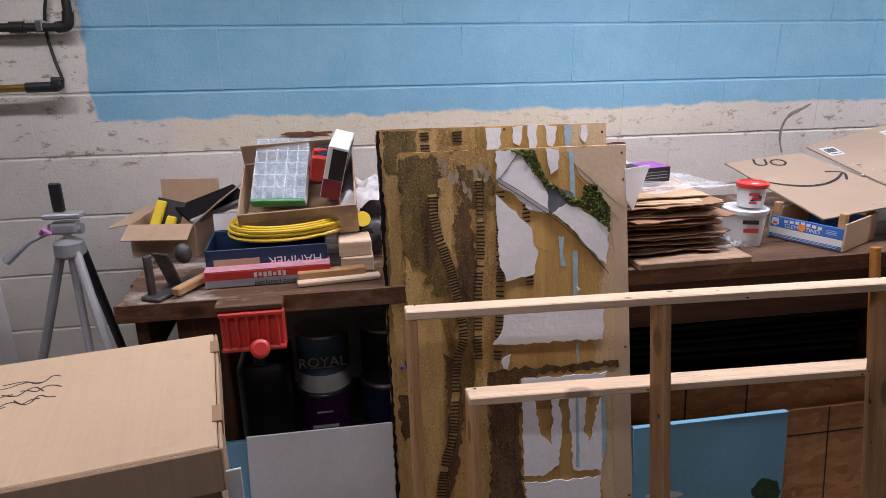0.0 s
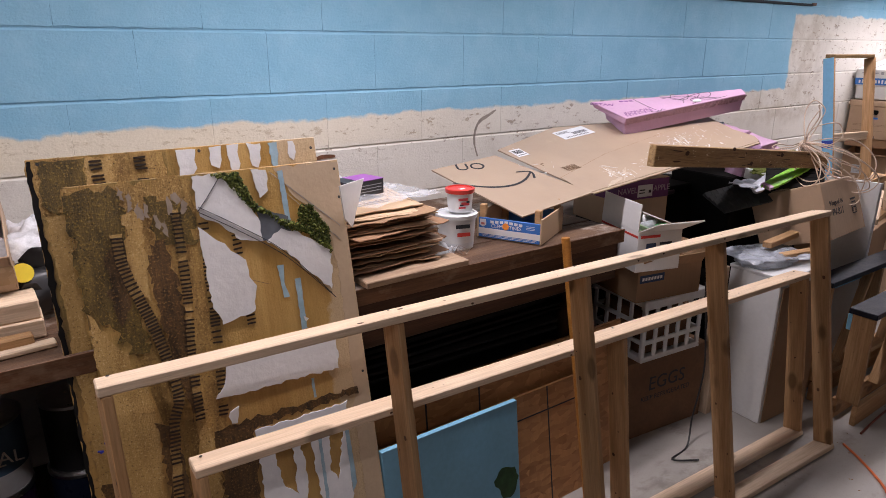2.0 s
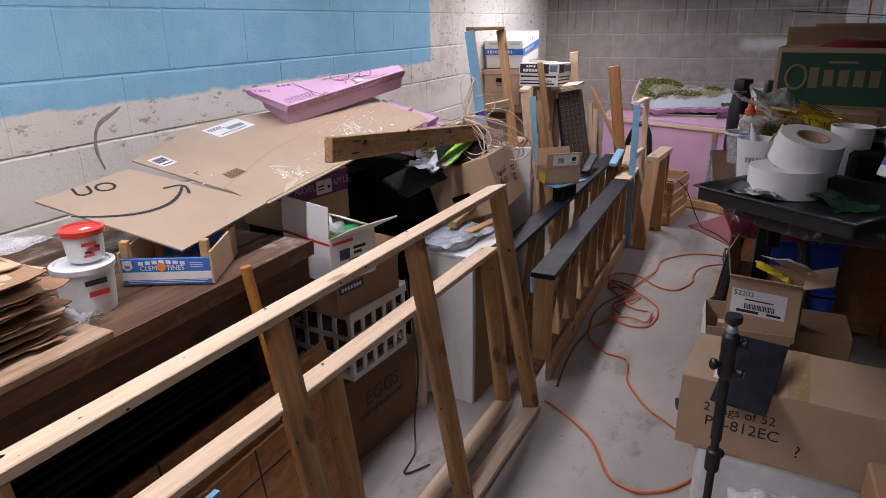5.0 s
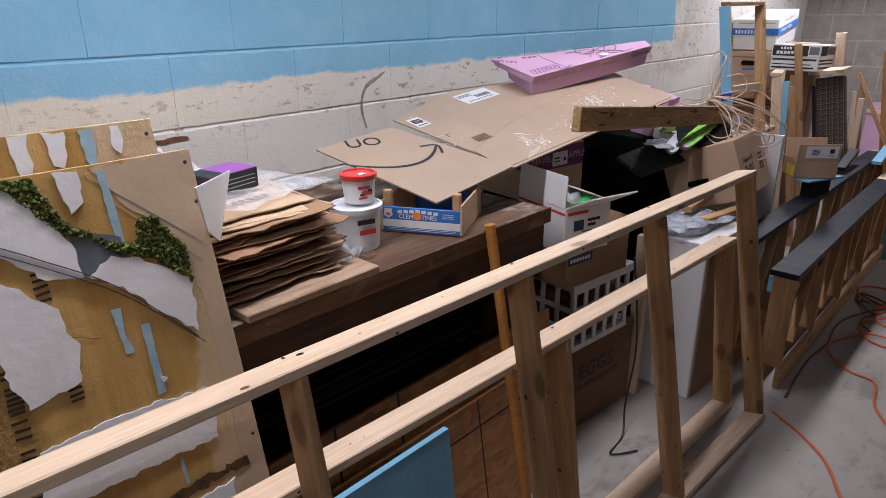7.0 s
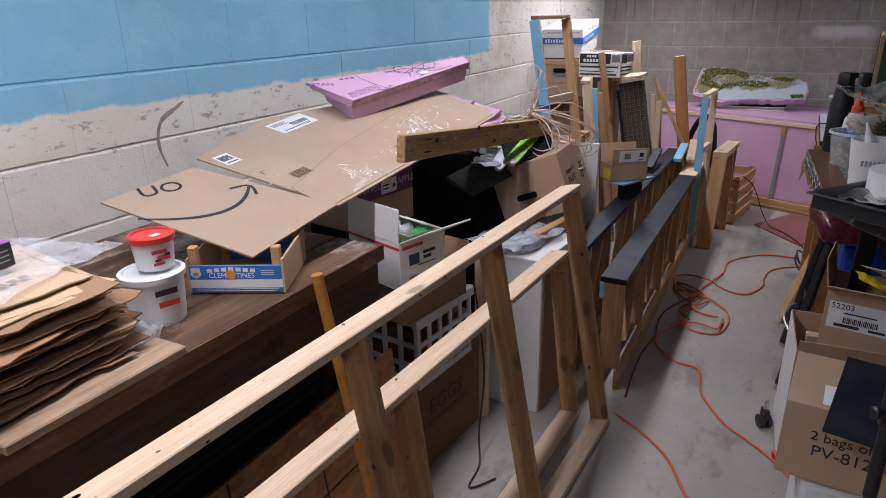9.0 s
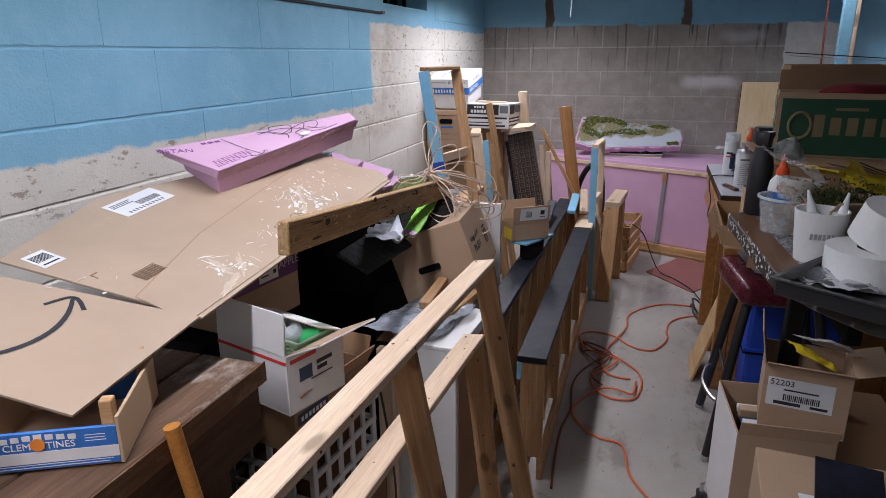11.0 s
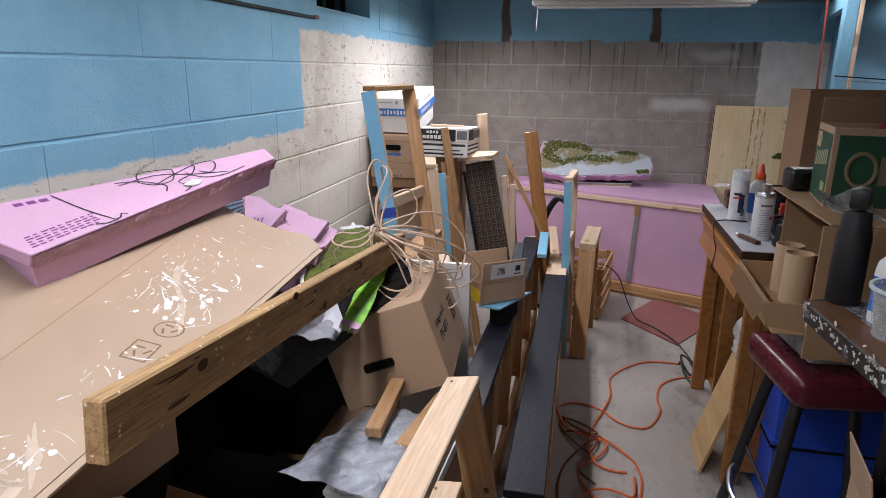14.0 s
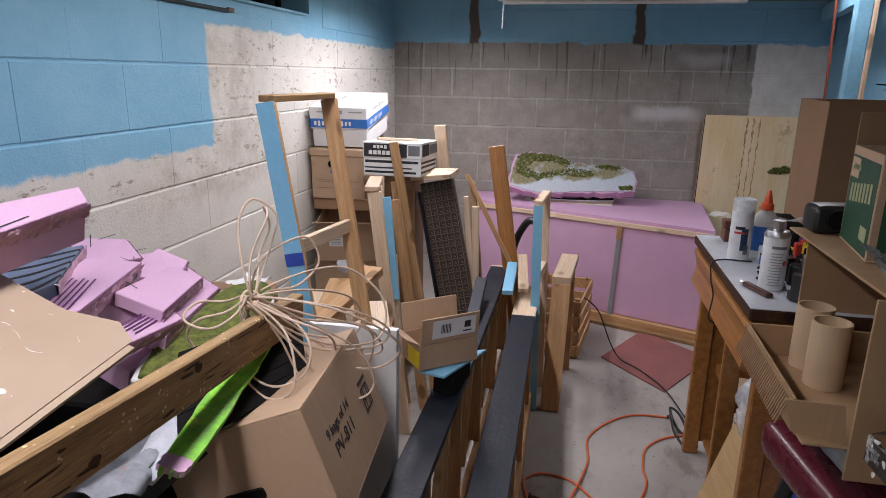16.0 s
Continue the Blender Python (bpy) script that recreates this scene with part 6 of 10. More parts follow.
for x_, z_ in ((-0.36, 0.012), (-0.13, 0.034), (-0.02, -0.02), (0.16, 0.018)):
    part("knot", moved(sheet(ragged(0, 0, 0.012, 0.008, 14, 0.2, int(90 + 50 * x_), 2), 0.0006), pose(x_ * BLEN, -0.0143, z_, 90, 0, 0)), DARKWOOD, bm_, "dark knot", BMX)

# tilted carton with printed lettering
u = Vector((0.410, 0.040, -0.012)).normalized()
nv = Vector((-0.045, 0.075, 0.213))
nv = (nv - u * nv.dot(u)).normalized()
wv = nv.cross(u)
TILT_M = Matrix.LocRotScale((2.543, 1.263, 0.956), Matrix((u, wv, nv)).transposed(), None)
pvc = carton("tipped_carton", "tipped brown carton with a hand hole and printing", TILT_M @ pose(0.206, 0.15, -0.245), 0.412, 0.30, 0.24, CARD, closed=True)
part("hand_hole", cbox(0.003, 0.085, 0.024, 0.009, 3), BLACKMATT, pvc, m=pose(-0.2068, 0.02, 0.105))
writing("9 bags of 14", 0.031, INK, pvc, face_m((-0.075, -0.1508, 0.150), (1, 0, 0), (0, 0, 1)))
writing("PV-811", 0.044, INK, pvc, face_m((-0.07, -0.1508, 0.108), (1, 0, 0), (0, 0, 1)))
bars(pvc, face_m((0.09, -0.1508, 0.105), (1, 0, 0), (0, 0, 1)), [(0, 0, 0.004, 0.05), (0.05, 0, 0.004, 0.05), (0.025, 0.025, 0.05, 0.004), (0.025, -0.025, 0.05, 0.004), (0.025, 0, 0.04, 0.004), (0.012, 0, 0.003, 0.045), (0.037, 0, 0.003, 0.045), (0.025, 0.04, 0.06, 0.008)], INK)
wp = thing("white_foam_board", "white foam board leaning behind a tipped carton", "panel", None)
slab("panel", [(3.055, 1.465, 0.900), (3.046, 1.222, 0.905), (3.02, 1.222, 0.0), (3.03, 1.465, 0.0)], 0.022, WHITE, wp)

# model roofs and scenery strips
SHINGLE = mat("roof_shingle", (0.045, 0.05, 0.052), 0.7, var=0.35, scale=9, bump=0.4)
roof = thing("model_roof", "dark shingled model roof lying in the heap", "model roof", None)
R0, R1, R2, R3 = Vector((2.225, 1.60, 0.885)), Vector((2.26, 1.505, 0.815)), Vector((2.56, 1.44, 0.845)), Vector((2.52, 1.545, 0.925))
slab("roof_panel", [R0, R1, R2, R3], 0.012, SHINGLE, roof)
rn = (R1 - R0).cross(R3 - R0).normalized()
rn = rn if rn.z > 0 else -rn
for j in range(5):
    a, b = R0.lerp(R1, (j + 0.5) / 5), R3.lerp(R2, (j + 0.5) / 5)
    for i in range(9):
        p, q = a.lerp(b, i / 9), a.lerp(b, (i + 0.93) / 9)
        mm, ln = axes(p + rn * 0.013, q + rn * 0.013, rn)
        part("shingle", cbox(ln, 0.026, 0.003), SHINGLE, roof, "", mm @ pose(0, 0, 0, 6, 0, 0))
single("white_fluff", crumpled(0.26, 0.10, 26, 12, 0.025, 9, 0.01), mat("fibre_fluff", (0.25, 0.26, 0.29), 0.9, var=0.25, scale=20, stain=(0.28, 0.15, 0.12)), "grey white scenery fibre on a model roof", "scenery fibre", pose(2.38, 1.49, 0.935, 10, 4, 20), smooth=True)
sc = thing("scenery_hill", "grass covered foam hill behind the old beam", "scenery", pose(2.79, 1.572, 0.935, 8, -4, 6))
part("foam_base", sheet(ragged(0, 0, 0.26, 0.085, 20, 0.12, 40, 3), 0.05, 0.003), WHITE, sc)
part("grass_flock", moved(blob(0.5, 11, 0.12, 5, 5, (0.54, 0.17, 0.055)), pose(0, 0, 0.046)), MOSS, sc, smooth=True)
blk = thing("black_clapboard", "black grooved panel leaning over a tipped carton", "panel", None)
K0, K1, K2, K3 = Vector((2.42, 1.43, 0.915)), Vector((2.74, 1.335, 0.905)), Vector((2.90, 1.42, 0.99)), Vector((2.60, 1.535, 1.005))
for j in range(6):
    a0, a1 = K0.lerp(K3, j / 6 + 0.004), K0.lerp(K3, (j + 1) / 6 - 0.004)
    b0, b1 = K1.lerp(K2, j / 6 + 0.004), K1.lerp(K2, (j + 1) / 6 - 0.004)
    slab("clapboard", [a0, b0, b1, a1], 0.008, BLACKMATT, blk)
gr = thing("green_scenery_strip", "bright green painted scenery strip with a pink foam end", "scenery strip", None)
g0, g1 = Vector((2.335, 1.386, 0.935)), Vector((2.760, 1.440, 0.975))
gm, gl = axes(g0, g1, (0, -0.35, 1))
part("strip", moved(sheet(ragged(0, 0, gl / 2, 0.026, 44, 0.14, 8, 6), 0.012), pose(0, 0, 0.004)), LEAF, gr, "", gm)
part("foam_end", moved(sheet(ragged(-gl / 2 + 0.016, 0, 0.016, 0.024, 14, 0.2, 9, 4), 0.013), pose(0, 0, 0.0045)), PINK, gr, "", gm)
gs = thing("river_strip", "painted grey white river strip beside a green one", "scenery strip", None)
rm, rl = axes((2.36, 1.445, 0.915), (2.70, 1.50, 0.965), (0, -0.35, 1))
part("strip", sheet(ragged(0, 0, rl / 2, 0.030, 24, 0.16, 18, 4), 0.010), mat("river_paint", (0.45, 0.46, 0.52), 0.5, var=0.2, scale=14, stain=(0.20, 0.11, 0.09)), gs, "", rm)

# the coil of buff cable hung over the frame
coil = thing("cable_coil", "loose coil of buff coloured cable tied in the middle", "cable", pose(2.705, 1.435, 1.090))
rnd = random.Random(17)
HANG = [((0.18, -0.22, -0.15), 0.05), ((0.22, -0.16, -0.22), 0.06), ((0.12, -0.20, -0.24), 0.04), ((0.24, -0.20, -0.10), 0.07), ((0.16, -0.24, -0.18), 0.08),
        ((0.05, -0.12, -0.25), 0.05), ((0.28, -0.12, -0.16), 0.05), ((-0.08, 0.09, -0.02), 0.055), ((-0.09, -0.10, -0.15), 0.045), ((-0.07, 0.08, -0.09), 0.04),
        ((0.11, 0.01, 0.17), 0.028), ((0.16, 0.03, 0.14), 0.05), ((0.20, -0.05, 0.05), 0.04), ((-0.05, -0.10, -0.14), 0.05), ((0.10, -0.14, -0.12), 0.07), ((0.25, -0.18, -0.20), 0.035)]
for end, W in HANG:
    d = Vector(end)
    L = d.length
    d.normalize()
    o = d.cross(Vector((rnd.uniform(-0.3, 1), rnd.uniform(-0.3, 0.8), rnd.uniform(-0.4, 0.4)))).normalized()
    W *= 1.3
    lp = [(0, 0, 0), d * L * 0.35 + o * W * 0.75, d * L * 0.75 + o * W, d * L * 1.0 + o * W * 0.45, d * L * 0.98 - o * W * 0.5, d * L * 0.65 - o * W, d * L * 0.3 - o * W * 0.55]
    lp = [Vector(q) + Vector((rnd.uniform(-0.012, 0.012), rnd.uniform(-0.012, 0.012), rnd.uniform(-0.012, 0.012))) for q in lp]
    part("loop", tube(spline(lp, 9, True), 0.0026, 6, True), STRAW, coil, smooth=True)
part("tie", tube(spline([(-0.01, 0.012, 0.0), (0.012, 0.008, 0.014), (0.014, -0.014, 0.004), (-0.008, -0.012, -0.012)], 6, True), 0.0034, 8, True), STRAW, coil, smooth=True)

# small open box on a blue foam slab
single("foam_block", cbox(0.16, 0.07, 0.078, 0.004), BLACKMATT, "dark block on the charcoal frames", "block", pose(3.46, 1.15, 0.601, 0, 0, -10))
single("blue_foam_sheet", sheet([(-0.11, -0.03), (0.05, -0.075), (0.13, -0.095), (0.05, 0.03), (-0.10, 0.06)], 0.010, 0.002), SKYBLUE, "light blue painted foam sheet lying on the dark frames", "foam sheet", pose(3.44, 1.165, 0.6425, 0, 0, -8))
sb = carton("small_open_carton", "small open brown carton with a label", pose(3.448, 1.190, 0.656, 0, 0, -51), 0.204, 0.130, 0.085, CARD, [("b", 100, 0.09), ("f", 97, 0.085), ("l", 150, 0.05)])
LM = pose(0, -0.065, 0.085, 97, 0, 0)
lb_ = part("label", cbox(0.150, 0.060, 0.0008), PAPER, sb, "white barcode label", LM @ pose(0.012, 0.045, 0.0028))
bars(lb_, pose(0, 0, 0.0006), [(-0.045 + 0.005 * k, 0.0, 0.0022, 0.030) for k in range(7)] + [(0.045, 0.005, 0.022, 0.022), (0.045, -0.018, 0.03, 0.004)], INK)
part("yellow_label", box(-0.1028, -0.1021, -0.06, 0.02, 0.005, 0.06), YELLOW, sb)

# ---- the far end ----


def easel(name, label, m_tl, m_tr, b_l, b_r, rungs):
    f = thing(name, label, "wooden frame", None)
    tl, tr, bl_, br = (Vector(q) for q in (m_tl, m_tr, b_l, b_r))
    board("upright", bl_, tl, 0.05, 0.018, PINE, f, up=(1, 0, 0))
    part("blue_face", cbox((tl - bl_).length, 0.05, 0.002), SKYBLUE, f, "sky blue painted face", axes(bl_, tl, (1, 0, 0))[0] @ pose(0, 0, -0.0104))
    board("upright", br, tr, 0.05, 0.018, PINE, f, up=(1, 0, 0))
    board("top_rail", tl + Vector((0, 0, 0.01)), tr + Vector((0, 0, 0.01)), 0.05, 0.018, PINE_OLD, f)
    for s in rungs:
        board("rung", bl_.lerp(tl, s), br.lerp(tr, s), 0.018, 0.042, PINE_PALE, f)
    return f


fr3 = easel("tall_frame", "tall leaning pine frame with a sky blue painted upright", (3.19, 1.615, 1.455), (3.50, 1.56, 1.455), (3.08, 1.335, 0.0), (3.36, 1.30, 0.0), (0.735, 0.52, 0.30))
part("tape_patch", cbox(0.035, 0.052, 0.004), plain("blue_tape", (0.02, 0.06, 0.35), 0.6), fr3, "", axes((3.08, 1.335, 0.0), (3.19, 1.615, 1.455), (1, 0, 0))[0] @ pose(0.32, 0, -0.012))

# stacked boxes by the corner
carton("storage_carton", "brown storage carton at the bottom of a stack", pose(4.88, 1.94, 0, 0, 0, 2), 0.44, 0.36, 0.585, CARD, closed=True, group="stacked boxes")
sb2 = carton("tipped_storage_box", "open brown box tipped on a stack", pose(4.80, 1.955, 0.612, 0, -6, 12), 0.36, 0.31, 0.205, CARD, [("l", 160, 0.10), ("f", 130, 0.10)], group="stacked boxes")
sl_ = part("label", box(-0.1808, -0.1802, 0.02, 0.09, 0.08, 0.14), PAPER, sb2)
bars(sl_, face_m((-0.1812, 0.055, 0.11), (0, -1, 0), (0, 0, 1)), [(0, 0.018 - 0.009 * k, 0.05, 0.002) for k in range(5)], GREYINK)
single("flat_carton", box(-0.20, 0.20, -0.155, 0.155, 0, 0.060, 0.004), CARD_DARK, "flat brown carton under a file box", "box", pose(4.90, 1.975, 0.843, 0, 0, 2), group="stacked boxes")
fb = thing("file_box", "brown cardboard file box with a hand hole", "file box", pose(4.86, 1.985, 0.904, 0, 0, 1), group="stacked boxes")
part("body", box(-0.175, 0.19, -0.140, 0.140, 0, 0.225, 0.003), CARD, fb)
part("lid", box(-0.182, 0.196, -0.147, 0.147, 0.218, 0.256, 0.004), CARD, fb)
part("hand_hole", cbox(0.003, 0.090, 0.030, 0.012, 3), BLACKMATT, fb, m=pose(-0.1765, 0, 0.180))
part("print_strip", cbox(0.002, 0.085, 0.013), BLUE, fb, m=pose(-0.1762, -0.005, 0.140))
for z_ in (0.088, 0.096, 0.055):
    part("printed_line", box(-0.1762, -0.1754, -0.11, 0.11, z_, z_ + 0.0015), BROWNINK, fb)
writing("SMALL", 0.022, INK, fb, face_m((-0.1758, -0.02, 0.012), (0, -1, 0), (0, 0, 1)))
wbx = thing("paper_box", "white paper box with a blue printed band", "paper box", pose(4.935, 1.985, 1.196, 0, -8, 2), group="stacked boxes")
part("body", box(-0.212, 0.212, -0.141, 0.141, 0, 0.125, 0.003), WHITECARD, wbx)
part("lid", box(-0.220, 0.220, -0.149, 0.149, 0.092, 0.203, 0.004), WHITECARD, wbx)
part("blue_band", box(-0.2212, 0.2212, -0.1502, 0.1502, 0.098, 0.145, 0.002), BLUE, wbx)
bars(wbx, face_m((-0.2218, 0.0, 0.121), (0, -1, 0), (0, 0, 1)), [(x, 0, 0.011, 0.020 + 0.006 * (i % 3 == 1)) for i, x in enumerate(np.linspace(-0.12, 0.06, 10))], WHITECARD)
bars(wbx, face_m((-0.04, -0.1508, 0.121), (1, 0, 0), (0, 0, 1)), [(x, 0, 0.012, 0.018 + 0.006 * (i % 3 == 1)) for i, x in enumerate(np.linspace(-0.13, 0.10, 10))], WHITECARD)
bars(wbx, face_m((-0.2206, 0.0, 0.178), (0, -1, 0), (0, 0, 1)), [(-0.06, 0, 0.10, 0.007), (0.09, 0, 0.07, 0.007), (0.015, 0, 0.018, 0.018)], GREYMETAL)
bars(wbx, face_m((-0.02, -0.1496, 0.176), (1, 0, 0), (0, 0, 1)), [(-0.03, 0, 0.09, 0.007), (0.05, 0, 0.022, 0.022), (0.10, 0, 0.05, 0.007)], GREYMETAL)
bars(wbx, pose(-0.02, 0, 0.2034), [(-0.05, 0.06, 0.14, 0.012), (0.07, 0.05, 0.08, 0.016), (0.0, -0.03, 0.16, 0.010)], GREYMETAL)
single("wedge_flap", box(-0.14, 0.14, -0.12, 0.12, 0, 0.034, 0.003), CARD, "folded cardboard propping up a paper box", "cardboard", pose(4.99, 1.985, 1.162, 0, -7, 2), group="stacked boxes")
carton("support_carton", "brown carton behind the leaning boards", pose(4.80, 1.66, 0, 0, 0, 0), 0.20, 0.16, 1.045, CARD_DARK, closed=True, group="stacked boxes")
pb = thing("printed_box", "black and white printed box on the stack", "box", pose(4.665, 1.642, 1.056, 0, 2, -3), group="stacked boxes")
part("body", box(-0.145, 0.145, -0.142, 0.142, 0, 0.088, 0.003), WHITECARD, pb)
part("lid", box(-0.149, 0.149, -0.146, 0.146, 0.084, 0.160, 0.003), WHITECARD, pb)
part("black_print", box(-0.1502, -0.1492, -0.075, 0.138, 0.090, 0.152), INK, pb)
part("black_print", box(-0.1502, -0.1492, -0.138, -0.082, 0.100, 0.146), GREYINK, pb)
for z_, h_, y_ in ((0.014, 0.010, -0.12), (0.036, 0.006, -0.10), (0.062, 0.012, -0.13)):
    part("black_print", box(-0.1462, -0.1452, y_, 0.134, z_, z_ + h_), INK, pb)
part("black_print", box(-0.135, -0.02, -0.1472, -0.1462, 0.095, 0.150), INK, pb)
part("black_print", box(-0.01, 0.13, -0.1472, -0.1462, 0.100, 0.145), GREYINK, pb)
for z_ in (0.016, 0.040, 0.060):
    part("black_print", box(-0.135, 0.12, -0.1432, -0.1422, z_, z_ + 0.010), INK, pb)
bars(pb, face_m((-0.1506, 0.03, 0.120), (0, -1, 0), (0, 0, 1)), [(-0.055 + 0.018 * k, 0.017, 0.013, 0.012 + 0.004 * (k % 2)) for k in range(4)] + [(-0.075 + 0.022 * k, -0.010, 0.017, 0.019) for k in range(7)], WHITECARD)
single("pine_scrap", cbox(0.20, 0.028, 0.013, 0.002), PINE_PALE, "thin pine scrap on a printed box", "wood strip", pose(4.63, 1.65, 1.224, 0, 3, -62))
single("fallen_lid", sheet(ragged(0, 0, 0.10, 0.06, 10, 0.05, 4, 6), 0.02), mat("tin_grey", (0.35, 0.36, 0.38), 0.4), "grey bundle at the foot of the stack", "bundle", pose(4.28, 1.78, 0.667, 0, 4, 30))

# leaning sticks and battens
STICKS = [
    ("pine_batten", (4.42, 1.40, 0.0), (4.50, 1.635, 1.225), 0.042, 0.020, PINE),
    ("pine_batten", (4.86, 1.36, 0.0), (4.80, 1.475, 1.285), 0.060, 0.022, PINE_PALE),
    ("pine_batten", (4.04, 1.46, 0.0), (4.13, 1.615, 1.055), 0.055, 0.030, PINE_PALE),
    ("pine_batten", (4.42, 1.47, 0.0), (4.54, 1.635, 1.035), 0.050, 0.024, PINE),
    ("pine_batten", (4.30, 1.52, 0.0), (4.42, 1.70, 1.040), 0.040, 0.020, PINE),
    ("short_post", (4.06, 1.48, 0.0), (4.137, 1.548, 0.785), 0.050, 0.035, PINE_PALE),
    ("pine_batten", (4.72, 1.00, 0.45), (4.80, 1.335, 1.045), 0.022, 0.018, PINE),
    ("pine_batten", (4.75, 1.20, 0.0), (4.82, 1.305, 1.00), 0.030, 0.020, PINE),
    ("pine_batten", (4.72, 1.235, 0.0), (4.80, 1.335, 0.93), 0.030, 0.020, PINE_PALE),
    ("pine_batten", (4.16, 1.50, 0.0), (4.24, 1.640, 1.060), 0.050, 0.028, PINE_PALE),
    ("pine_batten", (4.26, 1.42, 0.0), (4.34, 1.585, 0.985), 0.045, 0.024, PINE),
    ("pine_batten", (4.66, 1.24, 0.0), (4.70, 1.27, 0.90), 0.034, 0.020, PINE_PALE),
    ("brown_plank", (4.70, 0.99, 0.0), (4.86, 1.195, 1.185), 0.080, 0.020, OAK),
]
for nm, a, b, w, th, mm in STICKS:
    tagged(board(nm, a, b, w, th, mm, up=(1, 0, 0)), "varnished brown plank leaning among the frames" if mm is OAK else "pine batten leaning among stacked boards", "plank" if mm is OAK else "batten", "leaning battens")
tagged(board("blue_batten", (4.09, 1.520, 0.60), (4.16, 1.575, 1.030), 0.045, 0.012, SKYBLUE, up=(1, 0, 0)), "sky blue painted batten between pine ones", "batten", "leaning battens")
tagged(board("wood_block", (4.11, 1.62, 1.070), (4.44, 1.70, 1.062), 0.06, 0.02, PINE_PALE), "pine block across two battens", "wood block")
for k, (a, b) in enumerate((((3.40, 1.60, 0.74), (3.86, 1.54, 0.80)), ((3.30, 1.34, 0.66), (3.62, 1.46, 0.75)), ((3.46, 1.62, 0.66), (3.98, 1.72, 0.70)), ((3.36, 1.40, 0.60), (3.92, 1.64, 0.62)), ((3.55, 1.50, 0.52), (4.15, 1.60, 0.55)), ((3.40, 1.80, 0.55), (4.10, 1.86, 0.60)))):
    tagged(board("loose_timber", a, b, 0.085, 0.035, PINE_PALE if k % 2 else PINE), "pine timber lying in the heap behind the frames", "timber", "loose timber")
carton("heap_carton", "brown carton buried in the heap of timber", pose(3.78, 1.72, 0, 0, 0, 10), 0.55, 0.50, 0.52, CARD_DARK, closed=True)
single("heap_bag", blob(0.14, 8, 0.35, 2.5, 4, (1.2, 1, 0.5)), clear("grey_bag", (0.7, 0.7, 0.72), 0.3, 0.85), "crumpled grey plastic bag in the heap", "plastic bag", pose(3.50, 1.78, 0.62), smooth=True)
single("white_scrap", crumpled(0.10, 0.08, 12, 10, 0.03, 6), WHITECARD, "crumpled white paper on the heap", "paper", pose(3.05, 1.62, 1.0), smooth=True)
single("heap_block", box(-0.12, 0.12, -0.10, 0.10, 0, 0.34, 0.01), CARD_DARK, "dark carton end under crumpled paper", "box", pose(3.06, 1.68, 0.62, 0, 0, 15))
# added carriers for the offcuts; near-black puts the heap's shade into colour
single("heap_block", box(-0.32, 0.30, -0.16, 0.22, 0, 0.62, 0.01), BLACKMATT, "added black box in for the shade under foam offcuts", "box", pose(2.92, 1.80, 0, 0, 0, 0))
single("foam_support", box(-0.34, 0.25, -0.14, 0.20, 0, 0.30, 0.006), BLACKMATT, "added support for the foam offcuts, blackened as in shade", "box", pose(2.86, 1.78, 0.622))

# perforated vent panel with a wood cap
vp = thing("vent_panel", "brown perforated vent panel with a wooden cap", "vent panel", axes((4.62, 1.315, 0.30), (4.72, 1.470, 1.015), (-1, 0, 0.15))[0])
VB = mat("vent_brown", (0.06, 0.042, 0.032), 0.45, var=0.25)
part("body", cbox(0.74, 0.165, 0.06, 0.003), VB, vp)
cells = []
for i in range(22):
    for j in range(5):
        x, y = -0.345 + i * 0.033, -0.064 + j * 0.032
        cells += [box(x - 0.0145, x + 0.0145, y - 0.015, y - 0.011, 0.030, 0.036), box(x - 0.0145, x - 0.011, y - 0.015, y + 0.013, 0.030, 0.036), moved(cbox(0.012, 0.004, 0.006), pose(x, y, 0.033, 0, 0, 45))]
gp = part("grille", join(*cells), mat("vent_lattice", (0.20, 0.15, 0.12), 0.4, var=0.2), vp)
gp["kind"] = "stuff"
part("dark_side", cbox(0.70, 0.012, 0.10, 0.002), BLACKPAINT, vp, m=pose(-0.02, 0.098, -0.02))
wd = thing("wood_wedge", "pale tapered wood offcut lying on a vent panel", "wood offcut", None)
slab("piece", [(4.60, 1.575, 1.030), (4.52, 1.365, 1.062), (4.64, 1.350, 1.095), (4.76, 1.500, 1.055)], 0.020, PINE_PALE, wd)

# blue-faced upright frame, thick pine trestle, slatted crate
bu = thing("blue_upright_frame", "narrow standing frame with a sky blue painted face", "wooden frame", None)
for a, b in (((4.37, 0.925, 0.0), (4.50, 0.952, 0.965)), ((4.62, 0.905, 0.0), (4.72, 0.925, 0.975))):
    board("upright", a, b, 0.040, 0.020, PINE_PALE, bu, up=(1, 0, 0))
part("blue_face", cbox(0.965, 0.042, 0.002), SKYBLUE, bu, "sky blue painted face", axes((4.37, 0.925, 0.0), (4.50, 0.952, 0.965), (1, 0, 0))[0] @ pose(0, 0, -0.0112))
board("top_rail", (4.495, 0.952, 0.975), (4.725, 0.925, 0.985), 0.040, 0.018, PINE_PALE, bu)
board("cross_rail", (4.47, 0.945, 0.62), (4.69, 0.918, 0.63), 0.030, 0.040, PINE_PALE, bu)
ts = thing("pine_trestle", "thick pale pine trestle standing on the floor", "trestle", None)
board("leg", (4.385, 0.843, 0.0), (4.56, 0.825, 0.575), 0.088, 0.038, PINE, ts, up=(1, 0, 0))
board("leg", (4.86, 0.80, 0.0), (4.78, 0.805, 0.575), 0.088, 0.038, PINE, ts, up=(1, 0, 0))
board("top_rail", (4.55, 0.828, 0.594), (4.98, 0.79, 0.594), 0.088, 0.038, PINE_PALE, ts)
